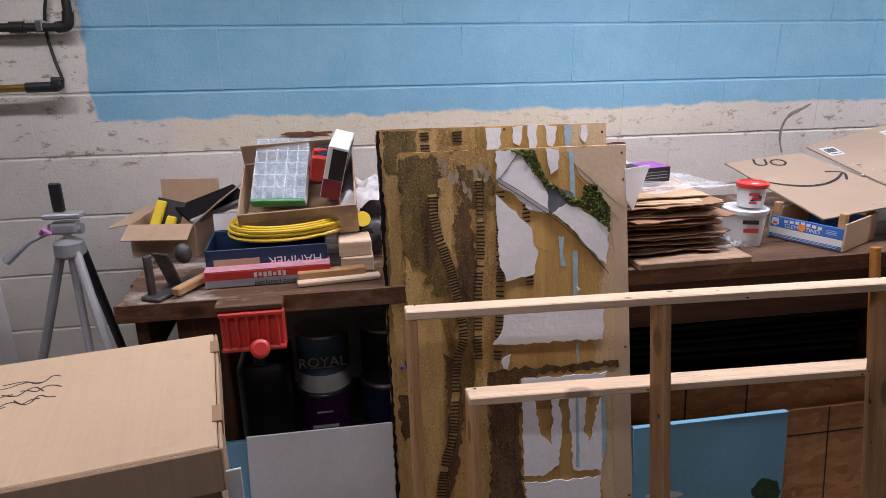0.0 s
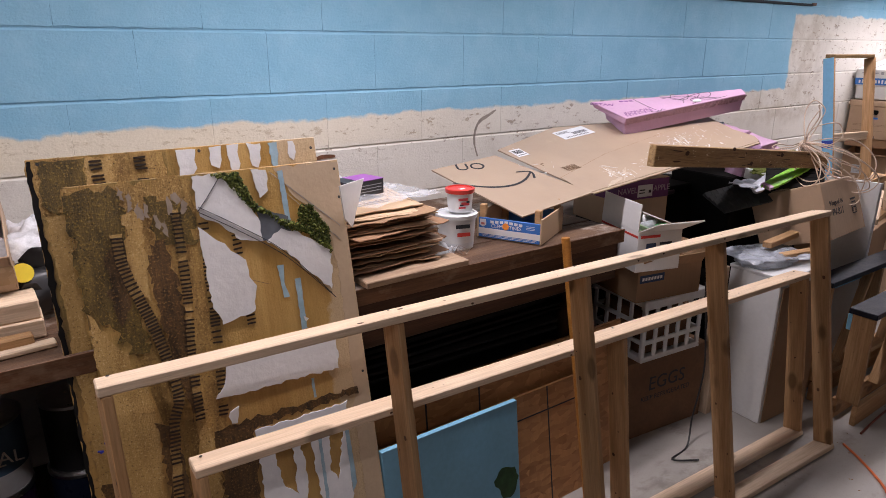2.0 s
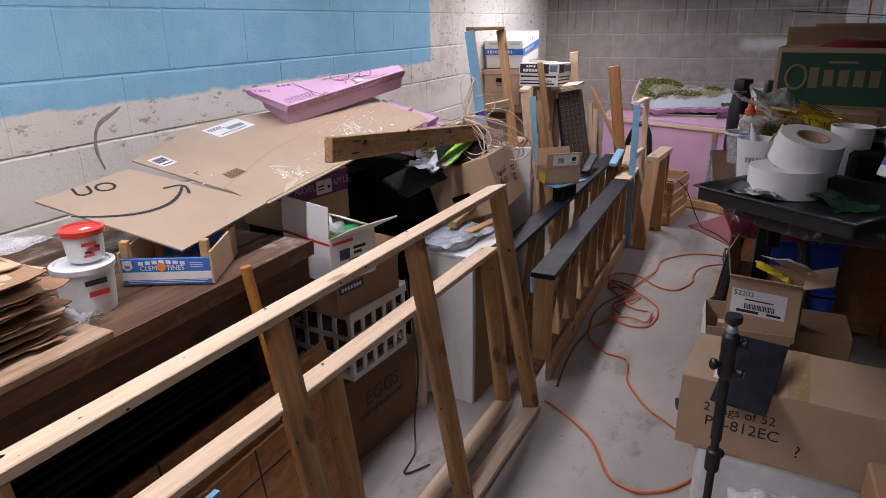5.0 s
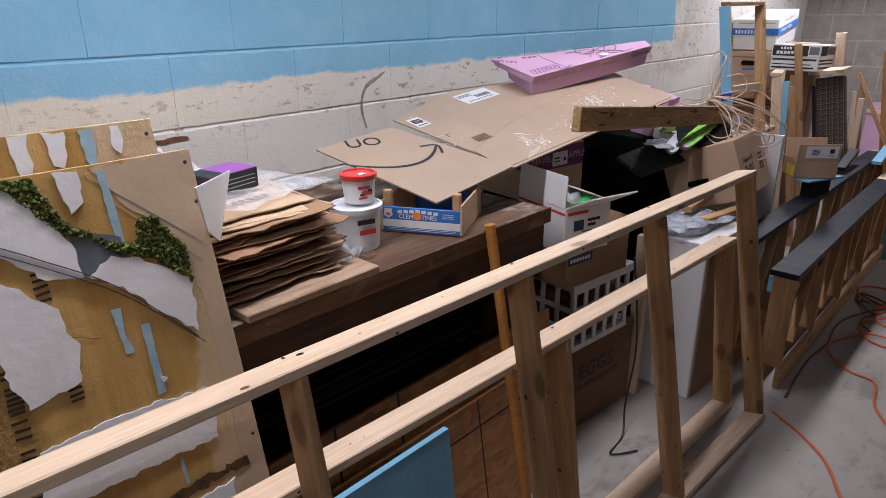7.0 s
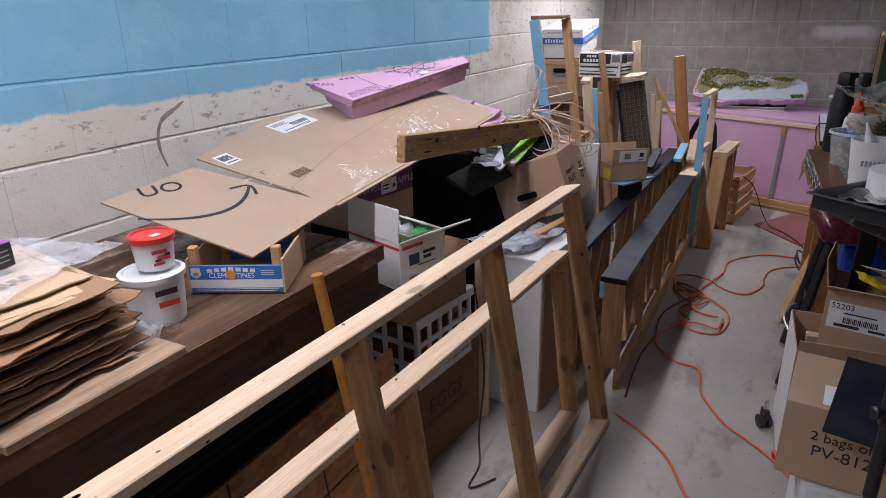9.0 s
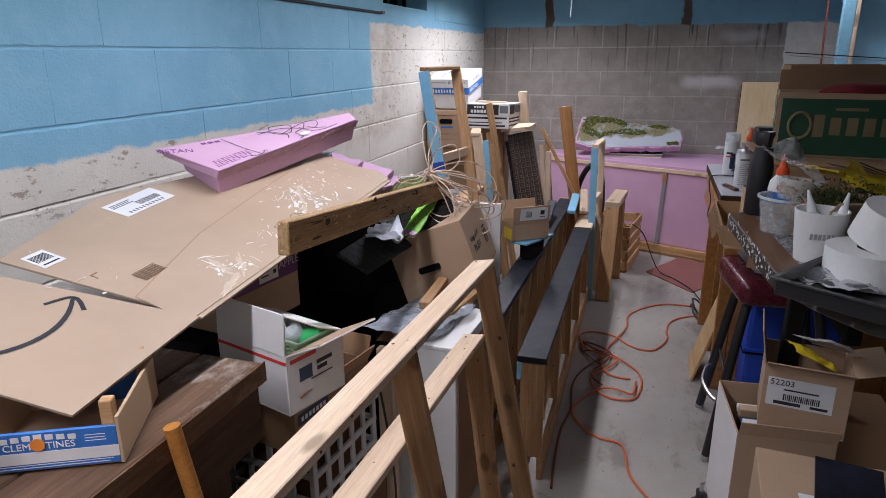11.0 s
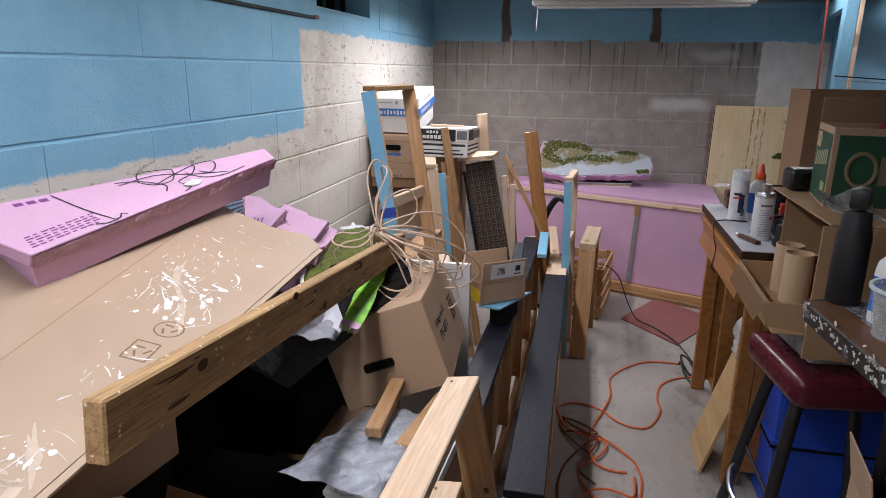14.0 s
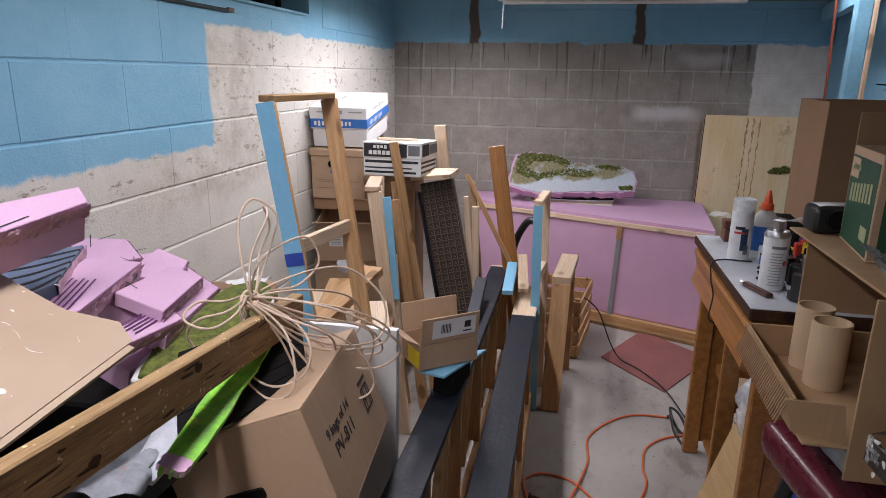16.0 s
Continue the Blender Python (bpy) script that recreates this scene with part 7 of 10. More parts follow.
board("end_block", (4.95, 0.79, 0.30), (4.97, 0.79, 0.575), 0.06, 0.04, PINE_OLD, ts, up=(1, 0, 0))
sc2 = thing("slatted_crate", "slatted pale wood crate on the floor", "crate", pose(5.24, 0.83, 0, 0, 0, -9))
for s in (-1, 1):
    for k in range(4):
        part("slat", box(-0.23, 0.23, s * 0.15 - 0.006, s * 0.15 + 0.006, 0.012 + 0.088 * k, 0.076 + 0.088 * k, 0.002), PINE, sc2)
        part("slat", box(s * 0.226 - 0.006, s * 0.226 + 0.006, -0.143, 0.143, 0.012 + 0.088 * k, 0.076 + 0.088 * k, 0.002), PINE, sc2)
    for t_ in (-1, 1):
        part("corner_post", box(s * 0.205 - 0.014, s * 0.205 + 0.014, t_ * 0.13 - 0.014, t_ * 0.13 + 0.014, 0, 0.352, 0.002), PINE, sc2)
part("base", box(-0.22, 0.22, -0.143, 0.143, 0.004, 0.014), PINE, sc2)
single("vacuum_hose", tube(spline([(5.25, 1.12, 0.36), (5.20, 1.11, 0.58), (5.16, 1.03, 0.74), (5.14, 0.95, 0.68), (5.16, 0.93, 0.45), (5.22, 0.95, 0.37)], 10), 0.021, 12), BLACK, "black ribbed vacuum hose standing in an arch", "hose", smooth=True)
single("shop_vacuum", join(moved(cbox(0.30, 0.26, 0.30, 0.05, 3), pose(0, 0, 0.16)), moved(lathe([(0.10, 0.30), (0.11, 0.33), (0.06, 0.36)], 24), pose(0, 0, 0))), plain("grey_appliance", (0.30, 0.30, 0.31), 0.4), "grey shop vacuum half hidden by frames", "vacuum cleaner", pose(5.26, 1.16, 0))
for k, (a, b, mm) in enumerate((((4.38, 1.065, 0.572), (4.72, 1.075, 0.612), SKYBLUE), ((4.50, 1.00, 0.548), (4.88, 1.04, 0.612), PINE_PALE), ((4.02, 1.17, 0.585), (4.34, 1.18, 0.64), BLACKPAINT))):
    tagged(board("loose_strip", a, b, 0.05, 0.022, mm), ("light blue foam strip" if k == 0 else "short batten") + " lying on the dark frames", "strip", "loose strips")

# low pink foam plinth along the far wall
pk2 = thing("pink_plinth", "long pink foam faced plinth with a wooden edge", "plinth", None)
A0, A1 = Vector((6.02, 1.46, 0)), Vector((5.42, -0.02, 0))
pd = (A1 - A0).normalized()
pn = Vector((pd.y, -pd.x, 0))
pn = pn if pn.x < 0 else -pn
mid = (A0 + A1) / 2
LEN = (A1 - A0).length
part("front_panel", cbox(LEN, 0.04, 0.585, 0.002), PINK, pk2, "", axes(A0, A1)[0] @ pose(0, 0, 0.362))
board("edge_strip", A0 + pn * 0.026 + Vector((0, 0, 0.655)), A1 + pn * 0.026 + Vector((0, 0, 0.655)), 0.014, 0.03, PINE_PALE, pk2)
board("base_rail", A0 + pn * 0.03 + Vector((0, 0, 0.033)), A1 + pn * 0.03 + Vector((0, 0, 0.033)), 0.05, 0.066, PINE, pk2)
board("floor_rail", A0 + pn * 0.075 + Vector((0, 0, 0.011)), A1 + pn * 0.075 + Vector((0, 0, 0.011)), 0.04, 0.022, PINE_OLD, pk2)
part("top_sheet", sheet([(A0.x, A0.y), (A1.x, A1.y), (6.355, -0.10), (6.355, 1.50)], 0.03), PINK, pk2, "", pose(0, 0, 0.656))
bpos = A0.lerp(A1, 0.645) + pn * 0.035
board("grey_post", bpos + Vector((0, 0, 0.066)), bpos + Vector((0.0, -0.02, 0.56)), 0.03, 0.02, GREYMETAL, pk2, up=(1, 0, 0))
board("post_block", bpos + Vector((0, -0.02, 0.56)), bpos + Vector((0, -0.02, 0.635)), 0.035, 0.02, PINE, pk2, up=(1, 0, 0))
for k in range(5):
    single("layout_paper", sheet(ragged(0, 0, 0.11, 0.30 - 0.02 * k, 14, 0.04, k, 8), 0.006), (WHITECARD, PINE, GREYMETAL, WHITECARD, BLACKMATT)[k], "thin sheet in a pile under a scenery slab", "sheet", pose(6.13, 0.82 - 0.02 * k, 0.688 + 0.0075 * k, 0, 0, 3 * k - 5), group="sheets under the scenery")


def scenery_material():
    m, t, b = nodes_of("scenery_paint")
    v = coords(t, shuffle=False)
    sep = t.nodes.new("ShaderNodeSeparateXYZ")
    t.links.new(v, sep.inputs[0])
    big, fine = noise_of(t, v, 6.5, 4, 0.6), noise_of(t, v, 70, 4, 0.7)
    soil = mixc(t, ramp(t, fine, 0.35, 0.65), (0.20, 0.17, 0.08), (0.36, 0.33, 0.20))
    c = mixc(t, ramp(t, big, 0.42, 0.50), (0.42, 0.45, 0.46), soil)
    ridge = mth(t, "SUBTRACT", sep.outputs[1], mth(t, "MULTIPLY", sep.outputs[0], 0.16))
    ridge = mth(t, "ADD", ridge, mth(t, "MULTIPLY", mth(t, "SUBTRACT", big, 0.5), 0.15))
    c = mixc(t, ramp(t, ridge, -0.065, -0.04), (0.56, 0.61, 0.67), c)
    t.links.new(c, b.inputs["Base Color"])
    b.inputs["Roughness"].default_value = 0.8
    bump_of(t, b, mth(t, "ADD", fine, mth(t, "MULTIPLY", big, 2)), 0.8, 0.02)
    return m


ld = thing("scenery_slab", "foam landscape slab with moss hills and a grey river", "scenery", Matrix.LocRotScale((6.10, 0.80, 0.885), Matrix(((0, 0.68, -0.733), (-1, 0, 0), (0, 0.733, 0.68))), None))
HILL = [(-0.44, -0.13), (-0.43, 0.02), (-0.40, 0.14), (-0.30, 0.165), (-0.12, 0.15), (0.0, 0.09), (0.10, 0.07), (0.22, 0.085), (0.34, 0.06), (0.41, 0.03), (0.43, -0.05), (0.41, -0.14), (0.20, -0.15), (-0.02, -0.165), (-0.20, -0.19), (-0.36, -0.16)]
part("foam", moved(sheet(frayed(HILL, 0.03, 0.008, 12), 0.06), pose(0, 0, -0.055)), PINK, ld)
part("painted_top", moved(sheet(frayed([(px * 0.97, py * 0.93) for px, py in HILL], 0.02, 0.005, 13), 0.008), pose(0, 0, 0.004)), scenery_material(), ld)
for k, o in enumerate(([(-0.40, -0.02), (-0.39, 0.13), (-0.29, 0.155), (-0.13, 0.14), (0.0, 0.08), (-0.04, 0.04), (-0.16, 0.09), (-0.28, 0.08), (-0.33, 0.02), (-0.24, -0.02), (-0.30, -0.06)], [(-0.30, -0.04), (-0.16, 0.0), (-0.02, 0.03), (0.10, 0.02), (0.16, -0.02), (0.05, -0.035), (-0.12, -0.03), (-0.24, -0.08)], [(0.14, 0.055), (0.22, 0.075), (0.33, 0.052), (0.30, 0.035), (0.20, 0.04)], [(0.30, -0.10), (0.39, -0.09), (0.39, -0.12), (0.32, -0.125)])):
    flock(ld, o, 900 if k == 0 else 500 if k == 1 else 200, 0.009, MOSS, 300 + k, 0.010, "moss_clump")
single("red_plywood", sheet([(0, 0), (0.45, -0.26), (0.12, -0.60), (-0.36, -0.30)], 0.008), mat("red_stained_ply", (0.27, 0.10, 0.09), 0.55, var=0.15, scale=8), "dull red plywood offcut lying on the floor", "plywood sheet", pose(5.05, 0.58, 0.001))
pe = thing("pale_plywood", "pale stained plywood sheet leaning on the far wall", "plywood sheet", pose(6.345, -0.045, 0, 0, -2, 0))


def stained_ply():
    m, t, b = nodes_of("stained_plywood")
    v = coords(t, (1, 5, 1), shuffle=False)
    n, f = noise_of(t, v, 2.2, 5, 0.65), noise_of(t, coords(t, (1, 40, 2.0), shuffle=False), 3, 4, 0.7)
    c = mixc(t, ramp(t, n, 0.35, 0.65), (0.80, 0.58, 0.31), (0.86, 0.70, 0.46))
    c = mixc(t, ramp(t, f, 0.5, 0.75, 0.0, 0.35), c, (0.52, 0.33, 0.15))
    c = mixc(t, ramp(t, noise_of(t, coords(t, shuffle=False), 7, 6, 0.7), 0.60, 0.66, 0.0, 0.6), c, (0.40, 0.25, 0.11))
    t.links.new(c, b.inputs["Base Color"])
    b.inputs["Roughness"].default_value = 0.5
    bump_of(t, b, f, 0.2, 0.003)
    return m


part("panel", box(-0.015, 0, -0.69, 0, 0, 1.295, 0.001), stained_ply(), pe)
part("dark_edge", box(-0.0158, -0.0151, -0.006, 0, 0.02, 1.295), DARKWOOD, pe)
for k, y in enumerate((-0.275, -0.315, -0.355)):
    part("track_scar", sheet(frayed([(-0.003, 0.55), (0.004, 0.55), (0.003, 0.90), (0.006, 1.27), (-0.004, 1.29), (-0.002, 1.0)], 0.02, 0.005, 400 + k), 0.0008), PINE, pe, "", face_m((-0.0152, y, 0), (0, -1, 0), (0, 0, 1)))
part("track_scar", sheet(frayed([(-0.030, 0.60), (0.022, 0.62), (0.030, 1.10), (0.012, 1.28), (-0.020, 1.27)], 0.02, 0.010, 410), 0.0008), PINE_OLD, pe, "", face_m((-0.0152, -0.645, 0), (0, -1, 0), (0, 0, 1)))
flock(pe, [(0.44, 0.92), (0.47, 0.95), (0.56, 0.97), (0.62, 0.93), (0.52, 0.915)], 260, 0.008, MOSS, 411, 0.0).matrix_basis = face_m((-0.016, 0, 0), (0, -1, 0), (0, 0, 1))

# ---- the desk and table along the south side ----
WHITELAM = mat("white_laminate", (0.60, 0.62, 0.66), 0.35, var=0.06, scale=8)
dk_ = thing("wooden_desk", "varnished oak desk frame with a white top", "desk", None)
part("top", box(3.345, 4.205, -0.55, 0.318, 0.900, 0.935, 0.004), DARKWOOD, dk_)
part("laminate", box(3.347, 4.203, -0.548, 0.316, 0.9352, 0.9372), WHITELAM, dk_)
def drawer_front(x0, x1, y, z0, z1):
    """A drawer front with a rounded top and a swept lower lip, drawn out along x."""
    prof = [(-0.024, z0), (0.004, z0), (0.012, z0 + 0.012), (0.004, z0 + 0.045), (-0.002, z0 + 0.075), (0.004, z1 - 0.035), (0.012, z1 - 0.012), (0.008, z1), (-0.024, z1)]
    bm = bmesh.new()
    a, b = [bm.verts.new((x0, y + p, z)) for p, z in prof], [bm.verts.new((x1, y + p, z)) for p, z in prof]
    bm.faces.new(list(reversed(a)))
    bm.faces.new(b)
    for i in range(len(prof)):
        k = (i + 1) % len(prof)
        bm.faces.new((a[i], a[k], b[k], b[i]))
    bmesh.ops.recalc_face_normals(bm, faces=bm.faces[:])
    return bevel(bm, 0.0015)


part("drawer_front", drawer_front(3.368, 4.185, 0.306, 0.742, 0.886), OAK, dk_)
part("body_rail", box(3.36, 4.19, -0.50, 0.278, 0.775, 0.899, 0.003), OAK, dk_)
part("hanging_cord", tube(spline([(3.83, 0.20, 0.9395), (3.82, 0.318, 0.938), (3.81, 0.326, 0.88), (3.80, 0.314, 0.82), (3.79, 0.322, 0.745), (3.80, 0.30, 0.72)], 7), 0.0028, 6), BLACK, dk_, "thin dark cord over the drawer", smooth=True)
for x, y, wx in ((3.378, 0.245, 0.018), (3.378, -0.46, 0.018), (3.80, 0.225, 0.012), (4.168, -0.46, 0.018), (4.168, 0.245, 0.018)):
    part("leg", box(x - wx, x + wx, y - 0.030, y + 0.030, 0.0, 0.7745, 0.004), OAK, dk_)
part("end_panel", box(3.366, 3.380, -0.428, 0.2145, 0.06, 0.7745, 0.002), OAK, dk_)
for y in (-0.10, 0.06):
    part("panel_batten", box(3.358, 3.3655, y - 0.012, y + 0.012, 0.06, 0.7745, 0.001), OAK, dk_)
part("side_board", box(4.17, 4.19, -0.428, 0.2145, 0.05, 0.774, 0.002), OAK, dk_)
part("back_board", box(3.40, 4.15, -0.44, -0.425, 0.05, 0.774, 0.002), DARKWOOD, dk_)
part("floor_board", box(3.40, 4.15, -0.42, 0.20, 0.055, 0.075, 0.002), OAK, dk_)
part("stretcher", box(3.815, 4.15, 0.17, 0.19, 0.38, 0.42, 0.002), OAK, dk_)
single("desk_box", box(-0.12, 0.12, -0.10, 0.10, 0, 0.20, 0.004), CARD, "brown carton inside the open desk", "box", pose(3.92, 0.05, 0.076, 0, 0, 5))
single("desk_box", box(-0.09, 0.09, -0.10, 0.10, 0, 0.16, 0.004), CARD_PALE, "small carton stacked in the open desk", "box", pose(3.90, 0.06, 0.277, 0, 0, -8))
single("clear_wrap", blob(0.10, 14, 0.4, 2.2, 4, (0.9, 0.8, 1.1)), clear("wrap_film", (0.75, 0.77, 0.80), 0.2, 0.6), "clear plastic wrap hanging in the desk", "plastic wrap", pose(3.62, 0.16, 0.50), smooth=True)
single("lean_ply", box(0, 0.24, 0, 0.52, -0.006, 0.006, 0.001), PLY, "small plywood offcut leaning against the desk", "plywood sheet", pose(3.655, 0.345, 0.0, 74, 0, 180))
c1 = spray_can("spray_can", "white labelled spray can with a frosted cap", pose(3.86, 0.238, 0.938), 0.035, 0.210, WHITEPLASTIC, FROST)
c2 = spray_can("spray_can", "white labelled spray can with a bare nozzle", pose(3.545, 0.217, 0.938), 0.035, 0.205, WHITEPLASTIC, STEEL)
for can, patches in ((c1, [(0.004, 0.075, 0.022, 0.075, NAVY), (-0.010, 0.098, 0.040, 0.007, RED), (-0.012, 0.114, 0.030, 0.010, INK), (0.013, 0.040, 0.016, 0.030, GREYINK)]),
                     (c2, [(0.0, 0.130, 0.040, 0.008, GREYINK), (0.020, 0.085, 0.010, 0.014, RED)] + [(-0.004, 0.112 - 0.0085 * k, 0.036 - 0.008 * (k % 3 == 1), 0.0028, GREYMETAL) for k in range(12)])):
    for dy, z, w_, h_, ink in patches:
        band = []
        for q in range(7):
            a = math.pi - (dy - w_ / 2 + w_ * (q + 0.5) / 7) / 0.035 * -1
            band.append(moved(cbox(0.0006, w_ / 7 + 0.0004, h_), pose(0.0352 * math.cos(a), 0.0352 * math.sin(a), z, 0, 0, math.degrees(a))))
        part("label_print", join(*band), ink, can)
part("shoulder", lathe([(0.0354, 0.158), (0.0354, 0.164), (0.030, 0.176), (0.018, 0.180)], 28, False), STEEL, c2, smooth=True)
glue_bottle("glue_bottle", "large white glue bottle with an orange cap", pose(3.90, 0.155, 0.938, 0, 0, 90), 0.040, 0.235)
single("brown_block", join(cbox(0.06, 0.09, 0.05, 0.004), moved(cbox(0.058, 0.085, 0.03, 0.004), pose(0, 0.005, 0.042))), mat("red_brown", (0.16, 0.06, 0.04), 0.6), "red brown block on the desk corner", "block", pose(4.13, 0.19, 0.963))
kn = thing("folding_knife", "brown handled knife lying on the desk edge", "knife", pose(3.50, 0.265, 0.945, 0, 0, 20))
part("handle", cbox(0.12, 0.022, 0.014, 0.005, 2), mat("knife_brown", (0.10, 0.04, 0.025), 0.4), kn)
part("bolster", cbox(0.02, 0.023, 0.015, 0.003), STEEL, kn, m=pose(0.06, 0, 0))
rnd = random.Random(8)
for k in range(34):
    col = (BLACK, RED, STEEL, BLACKMATT, BLACK, BLUE, BLACKMATT, WHITEPLASTIC, BLACK, YELLOW)[k % 10]
    w, d, hh = rnd.uniform(0.02, 0.05), rnd.uniform(0.03, 0.08), rnd.uniform(0.03, 0.09)
    single(("small_tool", "jar", "marker")[k % 3], (cbox(w, d, hh, 0.006, 2), lathe([(w / 2, -hh / 2), (w / 2, hh / 2 - 0.008), (w / 2 - 0.004, hh / 2)], 16), tube([(-0.045, 0, 0), (0.045, 0, 0)], 0.007, 8))[k % 3], col, ("small hand tool in the desk clutter", "small jar in the desk clutter", "marker pen in the desk clutter")[k % 3], ("tool", "jar", "pen")[k % 3], pose((3.60 + rnd.uniform(0, 0.45)) if k < 14 else rnd.uniform(3.42, 3.86), rnd.uniform(0.03, 0.20) if k < 14 else rnd.uniform(0.03, 0.175), 0.938 + (0.008 if k % 3 == 2 else hh / 2), 0, 0, rnd.uniform(0, 180)), group="desk clutter")
for k in range(26):
    col = (BLACK, BLACKMATT, RED, BLACK, STEEL, BLACKMATT, BLUE, BLACK)[k % 8]
    hh, w = rnd.uniform(0.02, 0.06), rnd.uniform(0.018, 0.036)
    shape = (cbox(w * 1.6, w, hh, 0.004, 2), tube(spline([(-0.05, 0, 0), (-0.015, 0.012, 0.006), (0.02, -0.006, 0.004), (0.055, 0.006, 0)], 4), 0.005, 8), lathe([(w / 2, -hh / 2), (w / 2, hh / 2 - 0.006), (w * 0.3, hh / 2)], 14))[k % 3]
    single(("small_tool", "screwdriver", "paint_bottle")[k % 3], shape, col, ("small hand tool in the desk clutter", "dark screwdriver lying in the desk clutter", "small paint bottle in the desk clutter")[k % 3], ("tool", "tool", "bottle")[k % 3], pose(rnd.uniform(3.42, 3.84), rnd.uniform(0.06, 0.185), 0.938 + (0.006 if k % 3 == 1 else hh / 2), 0, 0, rnd.uniform(0, 180)), group="desk clutter")
single("tool_tray", cbox(0.34, 0.20, 0.05, 0.008, 2), BLACKMATT, "dark tool tray heaped with tools on the desk", "tool tray", pose(3.63, 0.045, 0.9635))
rnd = random.Random(91)
for k in range(46):
    col = (BLACK, BLACKMATT, BLACK, STEEL, BLACKMATT, RED, BLACK, BLUE, BLACKMATT, YELLOW, BLACK, PURPLE, BLACKMATT, WHITEPLASTIC)[k % 14]
    w, hh = rnd.uniform(0.014, 0.034), rnd.uniform(0.02, 0.075)
    shape = (cbox(w * 1.8, w, hh, 0.004, 2), tube(spline([(-0.06, 0, 0), (-0.02, 0.014, 0.004), (0.02, -0.008, 0.006), (0.06, 0.008, 0)], 4), 0.0055, 8), lathe([(w / 2, -hh / 2), (w / 2, hh / 2 - 0.008), (w * 0.28, hh / 2 - 0.004), (w * 0.28, hh / 2)], 14))[k % 3]
    single(("pliers", "cable_end", "paint_bottle")[k % 3], shape, col, ("dark hand tool in a heaped tool tray", "short cable end in a heaped tool tray", "small paint bottle in a heaped tool tray")[k % 3], ("tool", "cable", "bottle")[k % 3], pose(rnd.uniform(3.49, 3.77), rnd.uniform(-0.03, 0.125), 0.9885 + (0.006 if k % 3 == 1 else hh / 2) + 0.012 * (k % 3 == 1), 0, 0, rnd.uniform(0, 180)), group="tools in the tray")
single("plastic_cover", crumpled(0.30, 0.16, 20, 12, 0.02, 4), FILM, "clear plastic sheet over the desk clutter", "plastic film", pose(4.02, 0.16, 1.05, 0, 6, 30), smooth=True)
single("pink_foam_strip", cbox(0.30, 0.05, 0.03, 0.003), PINK, "narrow pink foam strip on the desk clutter", "foam strip", pose(3.62, 0.02, 1.075, 0, 6, -20))
single("tool_case", cbox(0.36, 0.26, 0.11, 0.01), BLACKMATT, "dark tool case under the desk clutter", "tool case", pose(3.98, -0.03, 0.994))
carton("dark_brown_carton", "tall dark brown carton standing on the desk", pose(4.05, -0.21, 0.938, 0, 0, -4), 0.36, 0.44, 0.53, CARD_DARK)

# cardboard stand with tubes, and the green carton on it
KRAFT = cardboard("kraft_carton", (0.37, 0.23, 0.125), 0.75, 0.12, 1.3)
cs = thing("cardboard_stand", "cut open cardboard carton used as a stand", "cardboard stand", None)
for args in ((2.80, 3.372, -0.16, 0.245, 1.156, 1.162), (3.368, 3.374, -0.16, 0.195, 0.83, 1.156), (2.798, 2.804, -0.16, 0.262, 0.786, 1.156), (2.805, 3.367, -0.166, -0.16, 0.786, 1.160), (2.805, 3.24, -0.16, 0.342, 0.848, 0.854)):
    part("panel", box(*args, 0.0015), KRAFT, cs)
slab("front_lip", [(3.24, 0.342, 0.854), (2.845, 0.346, 0.854), (2.845, 0.374, 0.926), (3.24, 0.346, 0.936)], 0.005, KRAFT, cs)
slab("front_lip", [(2.818, 0.258, 0.850), (2.842, 0.346, 0.850), (2.842, 0.372, 0.922), (2.818, 0.272, 0.934)], 0.005, KRAFT, cs)
for k in range(34):
    x_ = 3.232 - 0.0115 * k
    part("flute", box(-0.0016, 0.0016, -0.0012, 0.0012, -0.030, 0.030), CARD_DARK, cs, "", pose(x_, 0.3605 + 0.010 * k / 34, 0.893, 20, 0, 0))
part("side_lip", box(3.236, 3.242, 0.0, 0.340, 0.854, 0.935, 0.0015), KRAFT, cs)
for x, y in ((3.19, 0.215), (3.085, 0.215)):
    tbm = lathe([(0.041, 0), (0.041, 0.155), (0.037, 0.155), (0.037, 0.0)], 32, False)
    single("cardboard_tube", tbm, CARD_PALE, "short cardboard tube standing in the stand", "cardboard tube", pose(x, y, 0.8545), group="cardboard tubes", smooth=True)
gc = carton("green_carton", "dark green drinks carton with gold print", pose(3.125, -0.035, 1.1635, 0, 0, -8), 0.24, 0.43, 0.225, CARD, closed=False)
part("green_face", box(-0.1212, -0.1204, -0.20, 0.20, 0.006, 0.205), GREEN, gc)
part("green_face", box(-0.11, 0.11, 0.2154, 0.2162, 0.006, 0.205), GREEN, gc)
part("lid_flap", box(0.116, 0.120, -0.215, 0.215, 0.226, 0.30, 0.001), CARD_DARK, gc)
single("red_cloth", blob(0.13, 27, 0.10, 1.6, 4, (0.75, 1.15, 0.42)), mat("dull_red_cloth", (0.20, 0.012, 0.018), 0.8, var=0.2, scale=14), "dull red cloth bundled in the drinks carton", "cloth", pose(3.13, -0.10, 1.366), smooth=True)
GOLD = plain("gold_print", (0.22, 0.17, 0.09), 0.5)
bars(gc, face_m((-0.1216, 0, 0.11), (0, -1, 0), (0, 0, 1)), [(-0.075 + 0.052 * k, 0, 0.034, 0.062 if k % 5 else 0.08) for k in range(5)] + [(0.02, 0.06, 0.10, 0.010)], GOLD)
